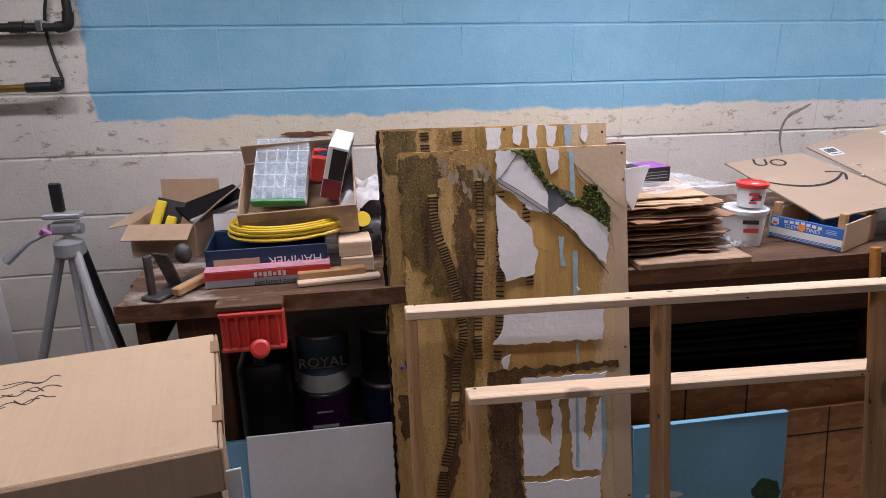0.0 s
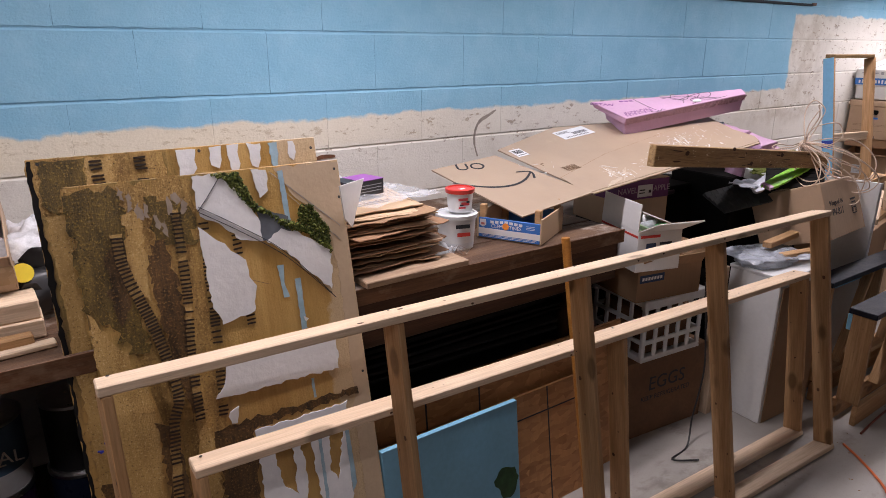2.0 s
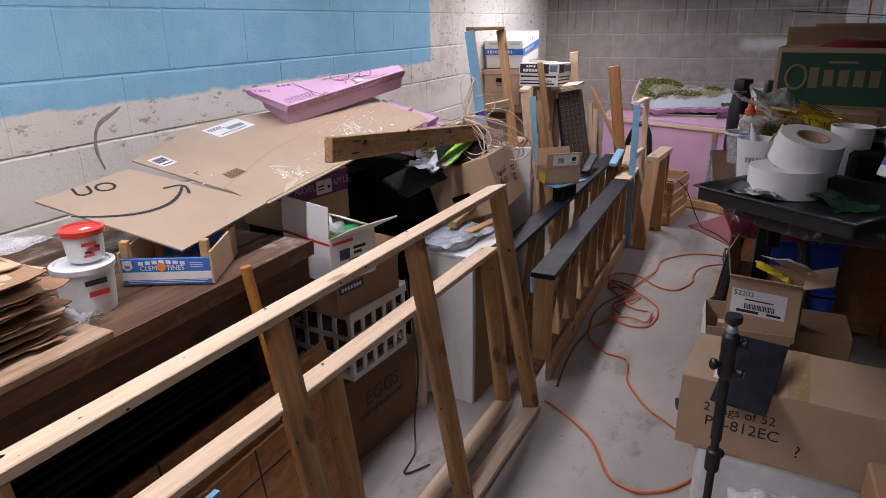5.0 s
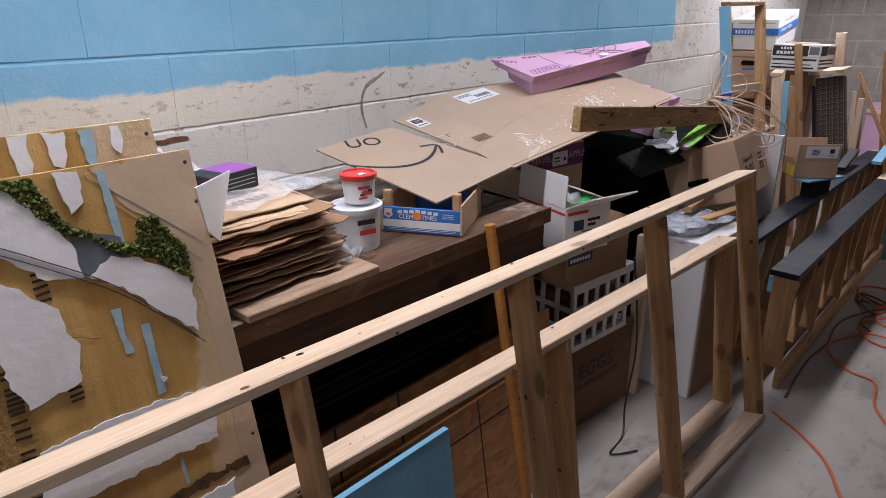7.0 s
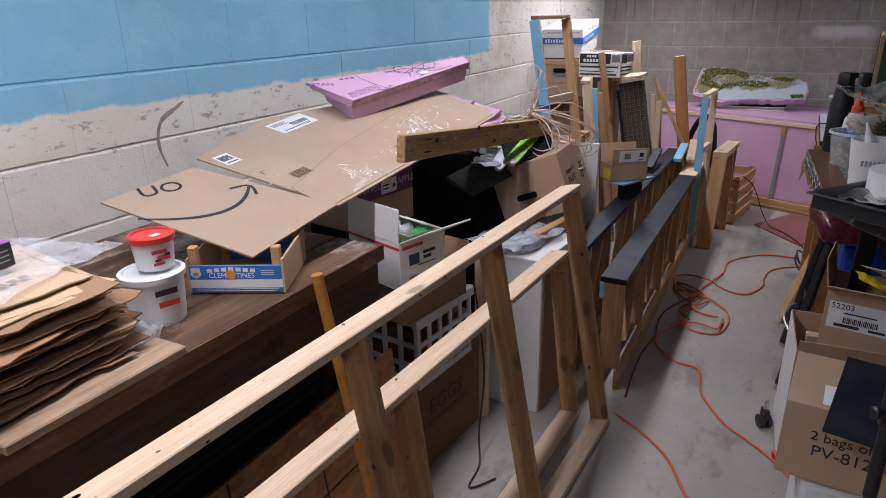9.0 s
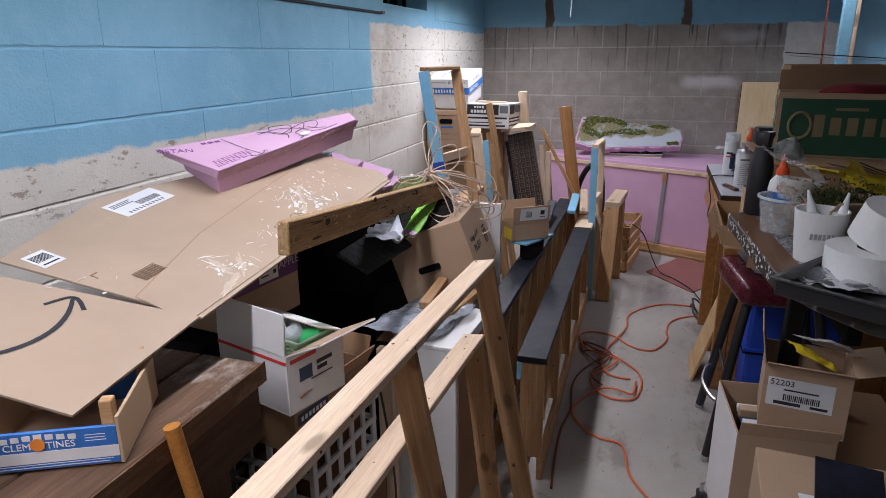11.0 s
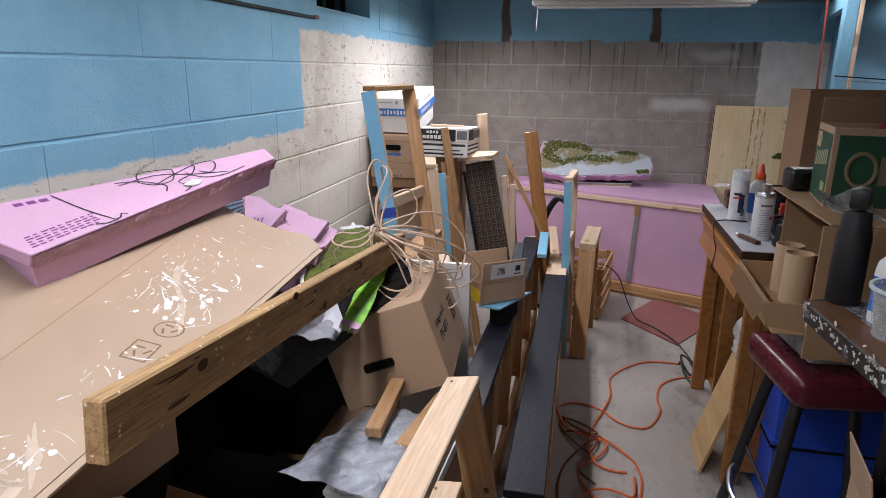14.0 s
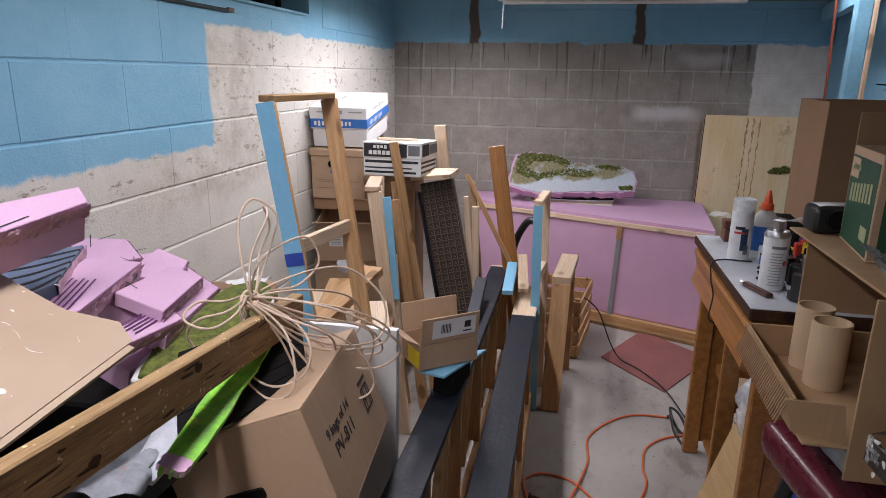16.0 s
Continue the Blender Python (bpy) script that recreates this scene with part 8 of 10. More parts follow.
part("gold_ring", tube([(0.036 * math.cos(a), 0.046 * math.sin(a), 0) for a in np.linspace(0, 2 * math.pi, 25)[:-1]], 0.006, 6, True), GOLD, gc, "", face_m((-0.1222, 0.135, 0.11), (0, -1, 0), (0, 0, 1)), smooth=True)
bars(gc, face_m((0.0, 0.2166, 0.12), (-1, 0, 0), (0, 0, 1)), [(-0.075 + 0.025 * k, 0.003 * k, 0.016, 0.042) for k in range(7)] + [(0.07, -0.07, 0.05, 0.03), (-0.06, 0.06, 0.06, 0.012)], plain("gold_green_print", (0.35, 0.38, 0.20), 0.5))
part("print_panel", box(0.04, 0.105, 0.2166, 0.2172, 0.155, 0.20), CARD_PALE, gc)
bsc = thing("black_scope", "black plastic tool lying on the cardboard shelf", "tool", pose(3.33, 0.165, 1.200, 0, 0, 8))
part("body", cbox(0.075, 0.115, 0.072, 0.022, 3), BLACK, bsc, smooth=True)
part("eyepiece", tube([(-0.036, 0.01, 0.004), (-0.052, 0.01, 0.004)], 0.024, 20), BLACKMATT, bsc, smooth=True)
single("snack_pouch", crumpled(0.15, 0.11, 18, 14, 0.02, 18), mat("foil_print", (0.42, 0.43, 0.40), 0.3, var=0.5, scale=26, spec=0.6, stain=(0.02, 0.03, 0.02)), "crumpled printed foil pouch on the shelf", "pouch", pose(2.88, 0.18, 1.195, 40, 0, -60), smooth=True)
single("white_paper_cone", crumpled(0.20, 0.14, 14, 12, 0.05, 22), WHITECARD, "crumpled white paper beside a green carton", "paper", pose(3.33, 0.06, 1.24, 50, 10, -40), smooth=True)

# the near table

def granite():
    m, t, b = nodes_of("speckled_laminate")
    vo = add(t, "ShaderNodeTexVoronoi", Scale=210.0)
    t.links.new(coords(t, shuffle=False), vo.inputs["Vector"])
    s = t.nodes.new("ShaderNodeSeparateColor")
    t.links.new(vo.outputs["Color"], s.inputs[0])
    c = mixc(t, ramp(t, s.outputs[0], 0.3, 0.75), (0.045, 0.047, 0.052), (0.36, 0.37, 0.40))
    t.links.new(c, b.inputs["Base Color"])
    b.inputs["Roughness"].default_value = 0.4
    return m


GRANITE = granite()
CHIPPED = mat("chipped_dark_edge", (0.035, 0.028, 0.024), 0.55, var=0.3, scale=30, bump=0.4, stain=(0.55, 0.52, 0.50))
tb_ = thing("work_table", "worn work table with a speckled top and chipped dark edge", "table", None)
part("top", sheet([(1.62, -0.55), (2.52, -0.55), (2.52, 0.335), (2.497, 0.379), (1.925, 0.334), (1.875, 0.308), (1.79, 0.262), (1.70, 0.200), (1.64, 0.11)], 0.045, 0.004), CHIPPED, tb_, "", pose(0, 0, 1.007))
part("edge_band", sheet([(2.490, 0.3765), (1.93, 0.3325), (1.882, 0.307), (1.800, 0.262), (1.838, 0.218), (1.935, 0.268), (2.490, 0.312)], 0.002),  wood("edge_wood", (0.20, 0.10, 0.05), (0.10, 0.05, 0.025), 0.4, False), tb_, "", pose(0, 0, 1.0525))
rnd = random.Random(64)
chips = []
for k in range(90):
    x_ = rnd.uniform(1.94, 2.48)
    o = ragged(0, 0, rnd.uniform(0.0015, 0.007), rnd.uniform(0.001, 0.005), 9, 0.4, k, 2)
    chips.append(moved(sheet(o, 0.0006), pose(x_, 0.3346 + (x_ - 1.925) * 0.0787 + 0.0005, 1.0295 + rnd.gauss(0.004, 0.012), 90, rnd.uniform(-50, 50), 4.5)))
cp_ = part("flaked_paint", join(*chips), mat("bare_chip", (0.62, 0.60, 0.57), 0.7), tb_, "white chips along the dark edge")
cp_["kind"] = "stuff"
part("speckled_sheet", sheet([(1.65, -0.54), (2.51, -0.54), (2.51, 0.312), (2.491, 0.311), (1.935, 0.267), (1.838, 0.217), (1.799, 0.255), (1.712, 0.195), (1.65, 0.10)], 0.0017), GRANITE, tb_, "", pose(0, 0, 1.0525))
for x, y in ((1.70, -0.48), (1.90, -0.30), (2.45, -0.48), (2.45, 0.16)):
    part("leg", box(x - 0.025, x + 0.025, y - 0.025, y + 0.025, 0, 1.006, 0.004), BLACKMATT, tb_)
part("rail", box(1.72, 2.42, -0.50, -0.47, 0.86, 1.005), BLACKMATT, tb_)
part("rail", box(1.90, 2.42, 0.145, 0.175, 0.90, 1.005), BLACKMATT, tb_)
sbt = thing("spray_bottle", "tall black continuous spray bottle", "spray bottle", pose(2.498, 0.303, 1.055, 0, 0, -25) @ Matrix.Scale(0.86, 4))
part("body", lathe([(0.036, 0), (0.040, 0.006), (0.040, 0.17), (0.034, 0.20), (0.030, 0.235)], 28), BLACK, sbt, smooth=True)
part("head", join(moved(cbox(0.055, 0.045, 0.05, 0.012, 2), pose(0.0, 0, 0.265)), moved(cbox(0.05, 0.03, 0.022, 0.006, 2), pose(0.04, 0, 0.275))), BLACK, sbt, smooth=True)
part("trigger", tube(spline([(0.045, 0, 0.265), (0.060, 0, 0.235), (0.082, 0, 0.205)], 6), [0.007] * 13, 8), BLACK, sbt, smooth=True)
glue_bottle("glue_bottle", "white glue bottle with an orange cap on the table", pose(2.375, 0.265, 1.055, 0, 0, 60), 0.034, 0.20)
DELI = clear("deli_plastic", (0.80, 0.82, 0.83), 0.15, 0.28)
dl = tub("deli_tub", "clear tub of brown scenery crumbs", pose(2.300, 0.262, 1.055), 0.054, 0.066, 0.095, DELI, None, "tub")
part("crumbs", moved(lathe([(0.0005, 0.005), (0.049, 0.005), (0.057, 0.060), (0.030, 0.068), (0.0005, 0.066)], 26, False), pose(0, 0, 0)), mat("crumb_brown", (0.16, 0.12, 0.06), 0.9, var=0.6, scale=60, bump=1.0), dl, smooth=True)
part("rim", lathe([(0.064, 0.090), (0.071, 0.092), (0.071, 0.098), (0.065, 0.098)], 32, False), FROST, dl, smooth=True)
dl2 = tub("deli_tub", "clear tub of tan scenery crumbs stacked above", pose(2.265, 0.245, 1.152, 5, 3, 0), 0.045, 0.056, 0.055, DELI, None, "tub")
part("crumbs", moved(blob(0.047, 7, 0.3, 5, 4, (1, 1, 0.5)), pose(0, 0, 0.026)), mat("crumb_tan", (0.36, 0.22, 0.11), 0.9, var=0.6, scale=60, bump=1.0), dl2, smooth=True)
single("clear_pouch", crumpled(0.15, 0.12, 16, 14, 0.03, 31), FILM, "clear zip pouch on the tubs", "pouch", pose(2.285, 0.260, 1.240, 30, 0, 20), smooth=True)
carton("small_parts_carton", "small brown carton with dried moss", pose(2.205, 0.130, 1.055, 0, 0, 12), 0.22, 0.20, 0.11, CARD, [("l", 140, 0.04)])
rnd = random.Random(21)
mb = []
for k in range(700):
    p = Vector((rnd.gauss(0, 0.035), rnd.gauss(0, 0.045), abs(rnd.gauss(0.012, 0.024))))
    mb.append(moved(cbox(rnd.uniform(0.004, 0.014), 0.003, 0.001), Matrix.Translation(p) @ Euler((rnd.uniform(-1, 1), rnd.uniform(-1.2, 1.2), rnd.uniform(0, 6.28))).to_matrix().to_4x4()))
single("moss_clump", join(*mb), MOSSDARK, "clump of dried dark green moss", "moss", kind="stuff", m=pose(2.195, 0.150, 1.155))
ct = tub("paper_tub", "white paper tub with grey print holding bottles", pose(2.035, 0.232, 1.055), 0.046, 0.058, 0.122, WHITECARD, None, "paper tub")
bars(ct, face_m((-0.0535, 0.005, 0.068), (0.05, -1, 0), (-0.09, 0, 1)), [(-0.022 + 0.009 * k, 0, 0.006, 0.014) for k in range(6)], GREYMETAL)
for k, (dx, dy, tz) in enumerate(((0.02, -0.01, -14), (-0.005, -0.03, 10))):
    q = thing("squeeze_bottle", "frosted squeeze bottle standing in a paper tub", "squeeze bottle", pose(2.035 + dx, 0.232 + dy, 1.075, tz, 12, 0) @ Matrix.Scale(0.88, 4), group="squeeze bottles")
    part("body", lathe([(0.024, 0), (0.025, 0.09), (0.012, 0.105)], 20), FROST, q, smooth=True)
    part("nozzle", lathe([(0.013, 0.105), (0.010, 0.125), (0.003, 0.165)], 16), WHITEPLASTIC, q, smooth=True)
for k, (x, y, z, r, h_, rx) in enumerate(((2.10, 0.00, 1.055, 0.055, 0.16, 0), (2.06, -0.10, 1.165, 0.05, 0.14, 60), (2.06, -0.24, 1.055, 0.05, 0.15, 0))):
    tub("paper_cup", "white paper cup in the table clutter", pose(x, y, z, rx, 0, 30), r * 0.75, r, h_, WHITECARD, None, "cup", "paper cups")
WHITEFOIL = plain("white_foil", (0.66, 0.66, 0.65), 0.3)
for k, (x, y, z, rx, ry, rz, bw_, bh_) in enumerate(((2.43, 0.09, 1.198, 14, -6, 60, 0.24, 0.13), (2.31, 0.055, 1.205, 30, -20, 75, 0.16, 0.13), (2.13, -0.09, 1.190, 24, 8, 50, 0.22, 0.15))):
    yb = thing("plaster_bag", "yellow and white printed plaster bag", "bag", pose(x, y, z, rx, ry, rz), group="plaster bags")
    part("bag", crumpled(bw_, bh_, 30, 20, 0.012, 40 + k, 0.03), YELLOW if k < 2 else WHITEFOIL, yb, smooth=True)
    part("white_end", moved(crumpled(bw_ * 0.28, bh_ * 1.02, 10, 18, 0.008, 50 + k, 0.02), pose(-bw_ * 0.46, 0, 0.004)), WHITEFOIL, yb, smooth=True)
    for j in range(4):
        part("printed_line", moved(box(-0.03 - 0.006 * (j % 2), 0.035, -0.0035, 0.0035, 0, 0.0008), pose(0.02, 0.026 - 0.016 * j, 0.017)), INK, yb)
single("clutter_case", cbox(0.55, 0.30, 0.10, 0.01), BLACKMATT, "dark case under the plaster bags", "case", pose(2.275, -0.130, 1.106, 0, 0, 4))
glue_bottle("glue_bottle", "white glue bottle lying in clutter", pose(1.745, -0.050, 1.145, 20, 0, 30), 0.04, 0.20)

# black tray with paper rolls
bt = thing("black_tray", "large black plastic tray standing on the table edge", "tray", pose(1.796, 0.082, 1.0555, 0, 0, 54))
part("base", box(-0.20, 0.20, -0.20, 0.20, 0, 0.004), BLACK, bt)
for args in ((-0.20, 0.20, 0.196, 0.202, 0, 0.036), (-0.20, 0.20, -0.202, -0.196, 0, 0.036), (-0.202, -0.196, -0.20, 0.20, 0, 0.036), (0.196, 0.202, -0.20, 0.20, 0, 0.036)):
    part("side_wall", box(*args, 0.002), BLACK, bt)
part("rim", join(box(-0.212, 0.212, 0.198, 0.212, 0.033, 0.038, 0.002), box(0.198, 0.212, -0.212, 0.198, 0.033, 0.038, 0.002), box(-0.212, 0.198, -0.212, -0.198, 0.033, 0.038, 0.002), box(-0.212, -0.198, -0.198, 0.198, 0.033, 0.038, 0.002)), BLACK, bt)
r1 = thing("paper_roll", "wide white paper roll lying in a black tray", "paper roll", pose(1.885, 0.155, 1.062), group="paper rolls")
part("roll", lathe([(0.036, 0.0), (0.095, 0.0), (0.095, 0.070), (0.036, 0.070)], 40, False), WHITECARD, r1, smooth=True)
r2 = thing("paper_roll", "white tape roll with a brown core on another", "paper roll", pose(1.90, 0.125, 1.140, 10, -12, 0), group="paper rolls")
part("roll", lathe([(0.040, 0.0), (0.085, 0.0), (0.078, 0.075), (0.040, 0.075)], 40, False), WHITECARD, r2, smooth=True)
part("core", lathe([(0.0405, 0.001), (0.0405, 0.076), (0.037, 0.076), (0.037, 0.001)], 32, False), CARD, r2, smooth=True)
single("foil_scrap", crumpled(0.11, 0.13, 18, 18, 0.03, 44), plain("foil", (0.6, 0.6, 0.62), 0.2, 0.8), "crumpled foil in a black tray", "foil", pose(1.80, 0.24, 1.078), smooth=True)
single("green_bag_scrap", crumpled(0.16, 0.10, 18, 14, 0.02, 46), plain("dark_green_film", (0.02, 0.06, 0.03), 0.3), "dark green plastic scrap in a black tray", "plastic scrap", pose(1.80, 0.05, 1.072, 0, 0, 30), smooth=True)

# stool
sto = thing("bar_stool", "black legged stool with a maroon vinyl seat", "stool", pose(2.965, 0.115, 0))
MAROON = plain("maroon_vinyl", (0.095, 0.012, 0.022), 0.28)
part("seat", cbox(0.37, 0.37, 0.100, 0.044, 5), MAROON, sto, m=pose(0, 0, 0.694, 0, 0, 8), smooth=True)
part("seat_piping", tube([(0.180 * math.copysign(abs(math.cos(a)) ** 0.6, math.cos(a)), 0.180 * math.copysign(abs(math.sin(a)) ** 0.6, math.sin(a)), 0) for a in np.linspace(0, 2 * math.pi, 41)[:-1]], 0.004, 6, True), MAROON, sto, m=pose(0, 0, 0.726, 0, 0, 8), smooth=True)
for sx, sy in ((1, 1), (1, -1), (-1, 1), (-1, -1)):
    part("leg", tube(spline([(0.09 * sx, 0.09 * sy, 0.675), (0.125 * sx, 0.125 * sy, 0.60), (0.205 * sx, 0.205 * sy, 0.02)], 8), 0.018, 12), BLACK, sto, smooth=True)
    part("rubber_foot", tube([(0.2035 * sx, 0.2035 * sy, 0.026), (0.208 * sx, 0.208 * sy, 0.0)], 0.017, 10), GREYMETAL, sto, smooth=True)
part("foot_rail", tube(spline([(0.165, 0.178, 0.235), (0.12, 0.205, 0.235), (0.0, 0.225, 0.235), (-0.12, 0.205, 0.235), (-0.165, 0.178, 0.235)], 6), 0.009, 8), STEEL, sto, "chrome foot rail", smooth=True)
part("foot_rail", tube(spline([(-0.178, 0.165, 0.235), (-0.205, 0.12, 0.235), (-0.225, 0.0, 0.235), (-0.205, -0.12, 0.235), (-0.178, -0.165, 0.235)], 6), 0.009, 8), STEEL, sto, "chrome foot rail", smooth=True)
part("cross_bar", tube([(-0.16, 0.16, 0.32), (0.16, 0.16, 0.32)], 0.006, 8), BLACK, sto, smooth=True)
single("clear_box", join(cbox(0.26, 0.20, 0.05, 0.012, 2)), FROST, "dusty clear plastic box on the stool", "plastic box", pose(3.00, 0.14, 0.771, 0, 0, 8))
bt2 = thing("blue_tote", "bright blue plastic tote standing behind the stool", "tote", pose(3.40, -0.02, 0))
BLUEP = plain("blue_plastic", (0.012, 0.07, 0.50), 0.4)
part("body", cbox(0.36, 0.36, 0.52, 0.02, 2), BLUEP, bt2, m=pose(0, 0, 0.26))
part("lip", cbox(0.374, 0.374, 0.018, 0.005, 2), BLUEP, bt2, m=pose(0, 0, 0.285))
part("seam", cbox(0.378, 0.378, 0.006), BLACKMATT, bt2, m=pose(0, 0, 0.272))
part("lid", cbox(0.384, 0.384, 0.03, 0.008, 2), BLUEP, bt2, m=pose(0, 0, 0.535))

# cartons under the table
fbx = carton("white_file_box", "open brown and white file box with books", pose(2.42, 0.185, 0, 0, 0, 4), 0.34, 0.27, 0.44, CARD, [("l", 110, 0.05)])
part("white_side", box(-0.165, 0.165, 0.1352, 0.1360, 0.01, 0.435), WHITECARD, fbx)
part("hand_hole", cbox(0.003, 0.07, 0.024, 0.009, 3), BLACKMATT, fbx, m=pose(-0.1708, 0.02, 0.34))
for k in range(5):
    single("book", cbox(0.030, 0.17, 0.24, 0.002), (BLUE, WHITECARD, NAVY, CARD_PALE, WHITECARD)[k], "book standing in an open file box", "book", pose(2.36 + 0.045 * k, 0.19, 0.265 + 0.02 * (k % 2), 0, -8, 4), group="books in the box")
b52 = carton("label_carton", "open brown carton with a white barcode label", pose(2.364, 0.128, 0.457, 0, 0, -8), 0.20, 0.225, 0.200, CARD, [("l", 150, 0.055), ("b", 100, 0.10), ("f", 160, 0.09)])
part("label", box(-0.1012, -0.1004, -0.072, 0.100, 0.075, 0.165), PAPER, b52)
writing("52203", 0.026, INK, b52, face_m((-0.1016, 0.062, 0.150), (0, -1, 0), (0, 0, 1)))
bars(b52, face_m((-0.1016, 0.012, 0.106), (0, -1, 0), (0, 0, 1)), [(-0.042 + 0.005 * k, 0, 0.0023 + 0.0015 * (k % 3 == 0), 0.020) for k in range(19)] + [(0.0, 0.024, 0.09, 0.0045), (-0.032, -0.019, 0.07, 0.010), (0.050, -0.019, 0.045, 0.008)], INK)
for k in range(2):
    single("yellow_bag", crumpled(0.15, 0.12, 34, 30, 0.010, 70 + k, 0.03), (YELLOW, WHITEFOIL)[k], "crumpled plaster cloth bag lying in a carton", "bag", pose(2.36 + 0.04 * k, 0.12 - 0.05 * k, 0.675 + 0.02 * k, 25, 10, 40 * k), group="yellow bags", smooth=True)
single("carton_riser", box(-0.10, 0.12, -0.14, 0.06, 0, 0.452, 0.004), CARD_DARK, "dark carton under an open carton", "box", pose(2.48, -0.02, 0.0))
pv = carton("printed_carton", "large brown carton with black printing", pose(1.755, 0.055, 0.392, 0, 0, -4), 0.28, 0.55, 0.205, CARD, closed=True)
writing("2 bags of 52", 0.036, INK, pv, face_m((-0.1408, 0.125, 0.130), (0, -1, 0), (0, 0, 1)))
writing("PV-812EC", 0.044, INK, pv, face_m((-0.1408, 0.115, 0.088), (0, -1, 0), (0, 0, 1)))
writing("?", 0.05, INK, pv, face_m((-0.1408, -0.02, 0.060), (0, -1, 0), (0, 0, 1)))
part("label", box(-0.12, -0.02, 0.10, 0.20, 0.2095, 0.2103), PAPER, pv)
wbn = thing("white_bin", "white plastic bin with bags under a carton", "bin", pose(1.78, 0.03, 0))
part("body", cbox(0.30, 0.50, 0.385, 0.02, 2), WHITEPLASTIC, wbn, m=pose(0, 0, 0.195))
single("white_bag", crumpled(0.30, 0.34, 28, 28, 0.06, 52, 0.10), clear("white_bag_film", (0.88, 0.88, 0.9), 0.3, 0.85), "crumpled white plastic bag beside a bin", "plastic bag", pose(1.42, 0.02, 0.30, 0, -20, 0), smooth=True)
single("bag_heap", blob(0.16, 15, 0.3, 2.2, 4, (0.9, 1.2, 0.85)), clear("bag_heap_film", (0.85, 0.85, 0.88), 0.35, 0.95), "stuffed white plastic bag on the floor", "plastic bag", pose(1.44, 0.0, 0.135), smooth=True)
single("black_card", cbox(0.29, 0.13, 0.006, 0.001), BLACKPAINT, "flat black card lying on a carton", "card", pose(1.675, 0.175, 0.622, 0, -12, -10))
ls = thing("light_stand", "black light stand with a small ball head", "light stand", pose(1.0, 0.247, 0) @ Matrix.Diagonal((0.8, 0.8, 1, 1)))
part("pole", tube([(0, 0, 0.10), (0, 0, 0.845)], 0.0085, 12), BLACK, ls, smooth=True)
part("upper_pole", tube([(0, 0, 0.84), (0, 0, 0.975)], 0.0115, 12), BLACK, ls, smooth=True)
for a in (20, 140, 260):
    part("leg", tube([(0, 0, 0.36), (0.26 * math.cos(radians(a)), 0.26 * math.sin(radians(a)), 0.008)], 0.007, 8), BLACK, ls, smooth=True)
for z in (0.80, 0.55):
    part("collar", lathe([(0.014, z - 0.022), (0.015, z - 0.018), (0.015, z + 0.016), (0.011, z + 0.02)], 18), BLACK, ls, smooth=True)
    part("knob", lathe([(0.007, 0), (0.009, 0.004), (0.009, 0.016), (0.006, 0.018)], 12), BLACK, ls, m=pose(0.012, -0.006, z, 0, 90, -30), smooth=True)
part("ball_head", lathe([(0.012, 0.955), (0.0165, 0.962), (0.0165, 0.995), (0.0155, 1.003), (0.0165, 1.006), (0.0165, 1.030), (0.010, 1.038)], 24), BLACK, ls, smooth=True)
part("ball", moved(blob(0.0105, 1, 0, 1, 3), pose(0, 0, 1.040)), GREYMETAL, ls, smooth=True)
part("neck", lathe([(0.006, 1.045), (0.006, 1.054)], 12), BLACK, ls, smooth=True)
part("head_plate", lathe([(0.014, 1.053), (0.0165, 1.056), (0.0165, 1.064), (0.0155, 1.066)], 28), BLACK, ls, smooth=True)
for m_ in (pose(-0.010, 0.014, 0.982, -85, 0, 35), pose(0.004, -0.014, 1.016, 84, 0, -10), pose(-0.004, -0.015, 0.972, 96, 0, -25)):
    part("knob", lathe([(0.004, 0), (0.005, 0.006), (0.009, 0.008), (0.010, 0.016), (0.007, 0.019)], 14), BLACK, ls, m=m_, smooth=True)
wb3 = tub("white_bucket", "white plastic bucket with a black handle", pose(1.34, -0.22, 0.55), 0.12, 0.14, 0.26, WHITEPLASTIC, None, "bucket")
part("handle", tube(spline([(-0.14, 0, 0.24), (-0.10, 0.05, 0.34), (0.10, 0.05, 0.34), (0.14, 0, 0.24)], 8), 0.005, 8), BLACK, wb3, smooth=True)
single("bucket_stand", box(-0.16, 0.16, -0.16, 0.16, 0, 0.549, 0.005), CARD_DARK, "dark carton carrying a white bucket", "box", pose(1.34, -0.24, 0))
cw = thing("caster_base", "black swivel caster of an office chair", "caster", pose(2.44, 0.36, 0, 0, 0, 30))
for s in (-1, 1):
    part("wheel", moved(lathe([(0.012, 0), (0.026, 0.003), (0.026, 0.017), (0.012, 0.02)], 24), pose(0, s * 0.014 - 0.01, 0.027, -90, 0, 0)), BLACK, cw, smooth=True)
part("fork", cbox(0.04, 0.02, 0.05, 0.006, 2), BLACK, cw, m=pose(0, 0, 0.055))
part("stem", lathe([(0.008, 0.07), (0.008, 0.11)], 10), STEEL, cw, smooth=True)

# ---- fixtures ----
fx = thing("shop_light", "unlit white fluorescent shop light hung on chains", "light fixture", None, group="shop lights")
part("housing", box(5.035, 5.105, 0.02, 1.24, 1.898, 1.925, 0.006), WHITE, fx)
for s in (0, 1):
    part("tube", tube([(5.052 + 0.036 * s, 0.05, 1.890), (5.052 + 0.036 * s, 1.21, 1.890)], 0.008, 12), WHITEPLASTIC, fx, smooth=True)
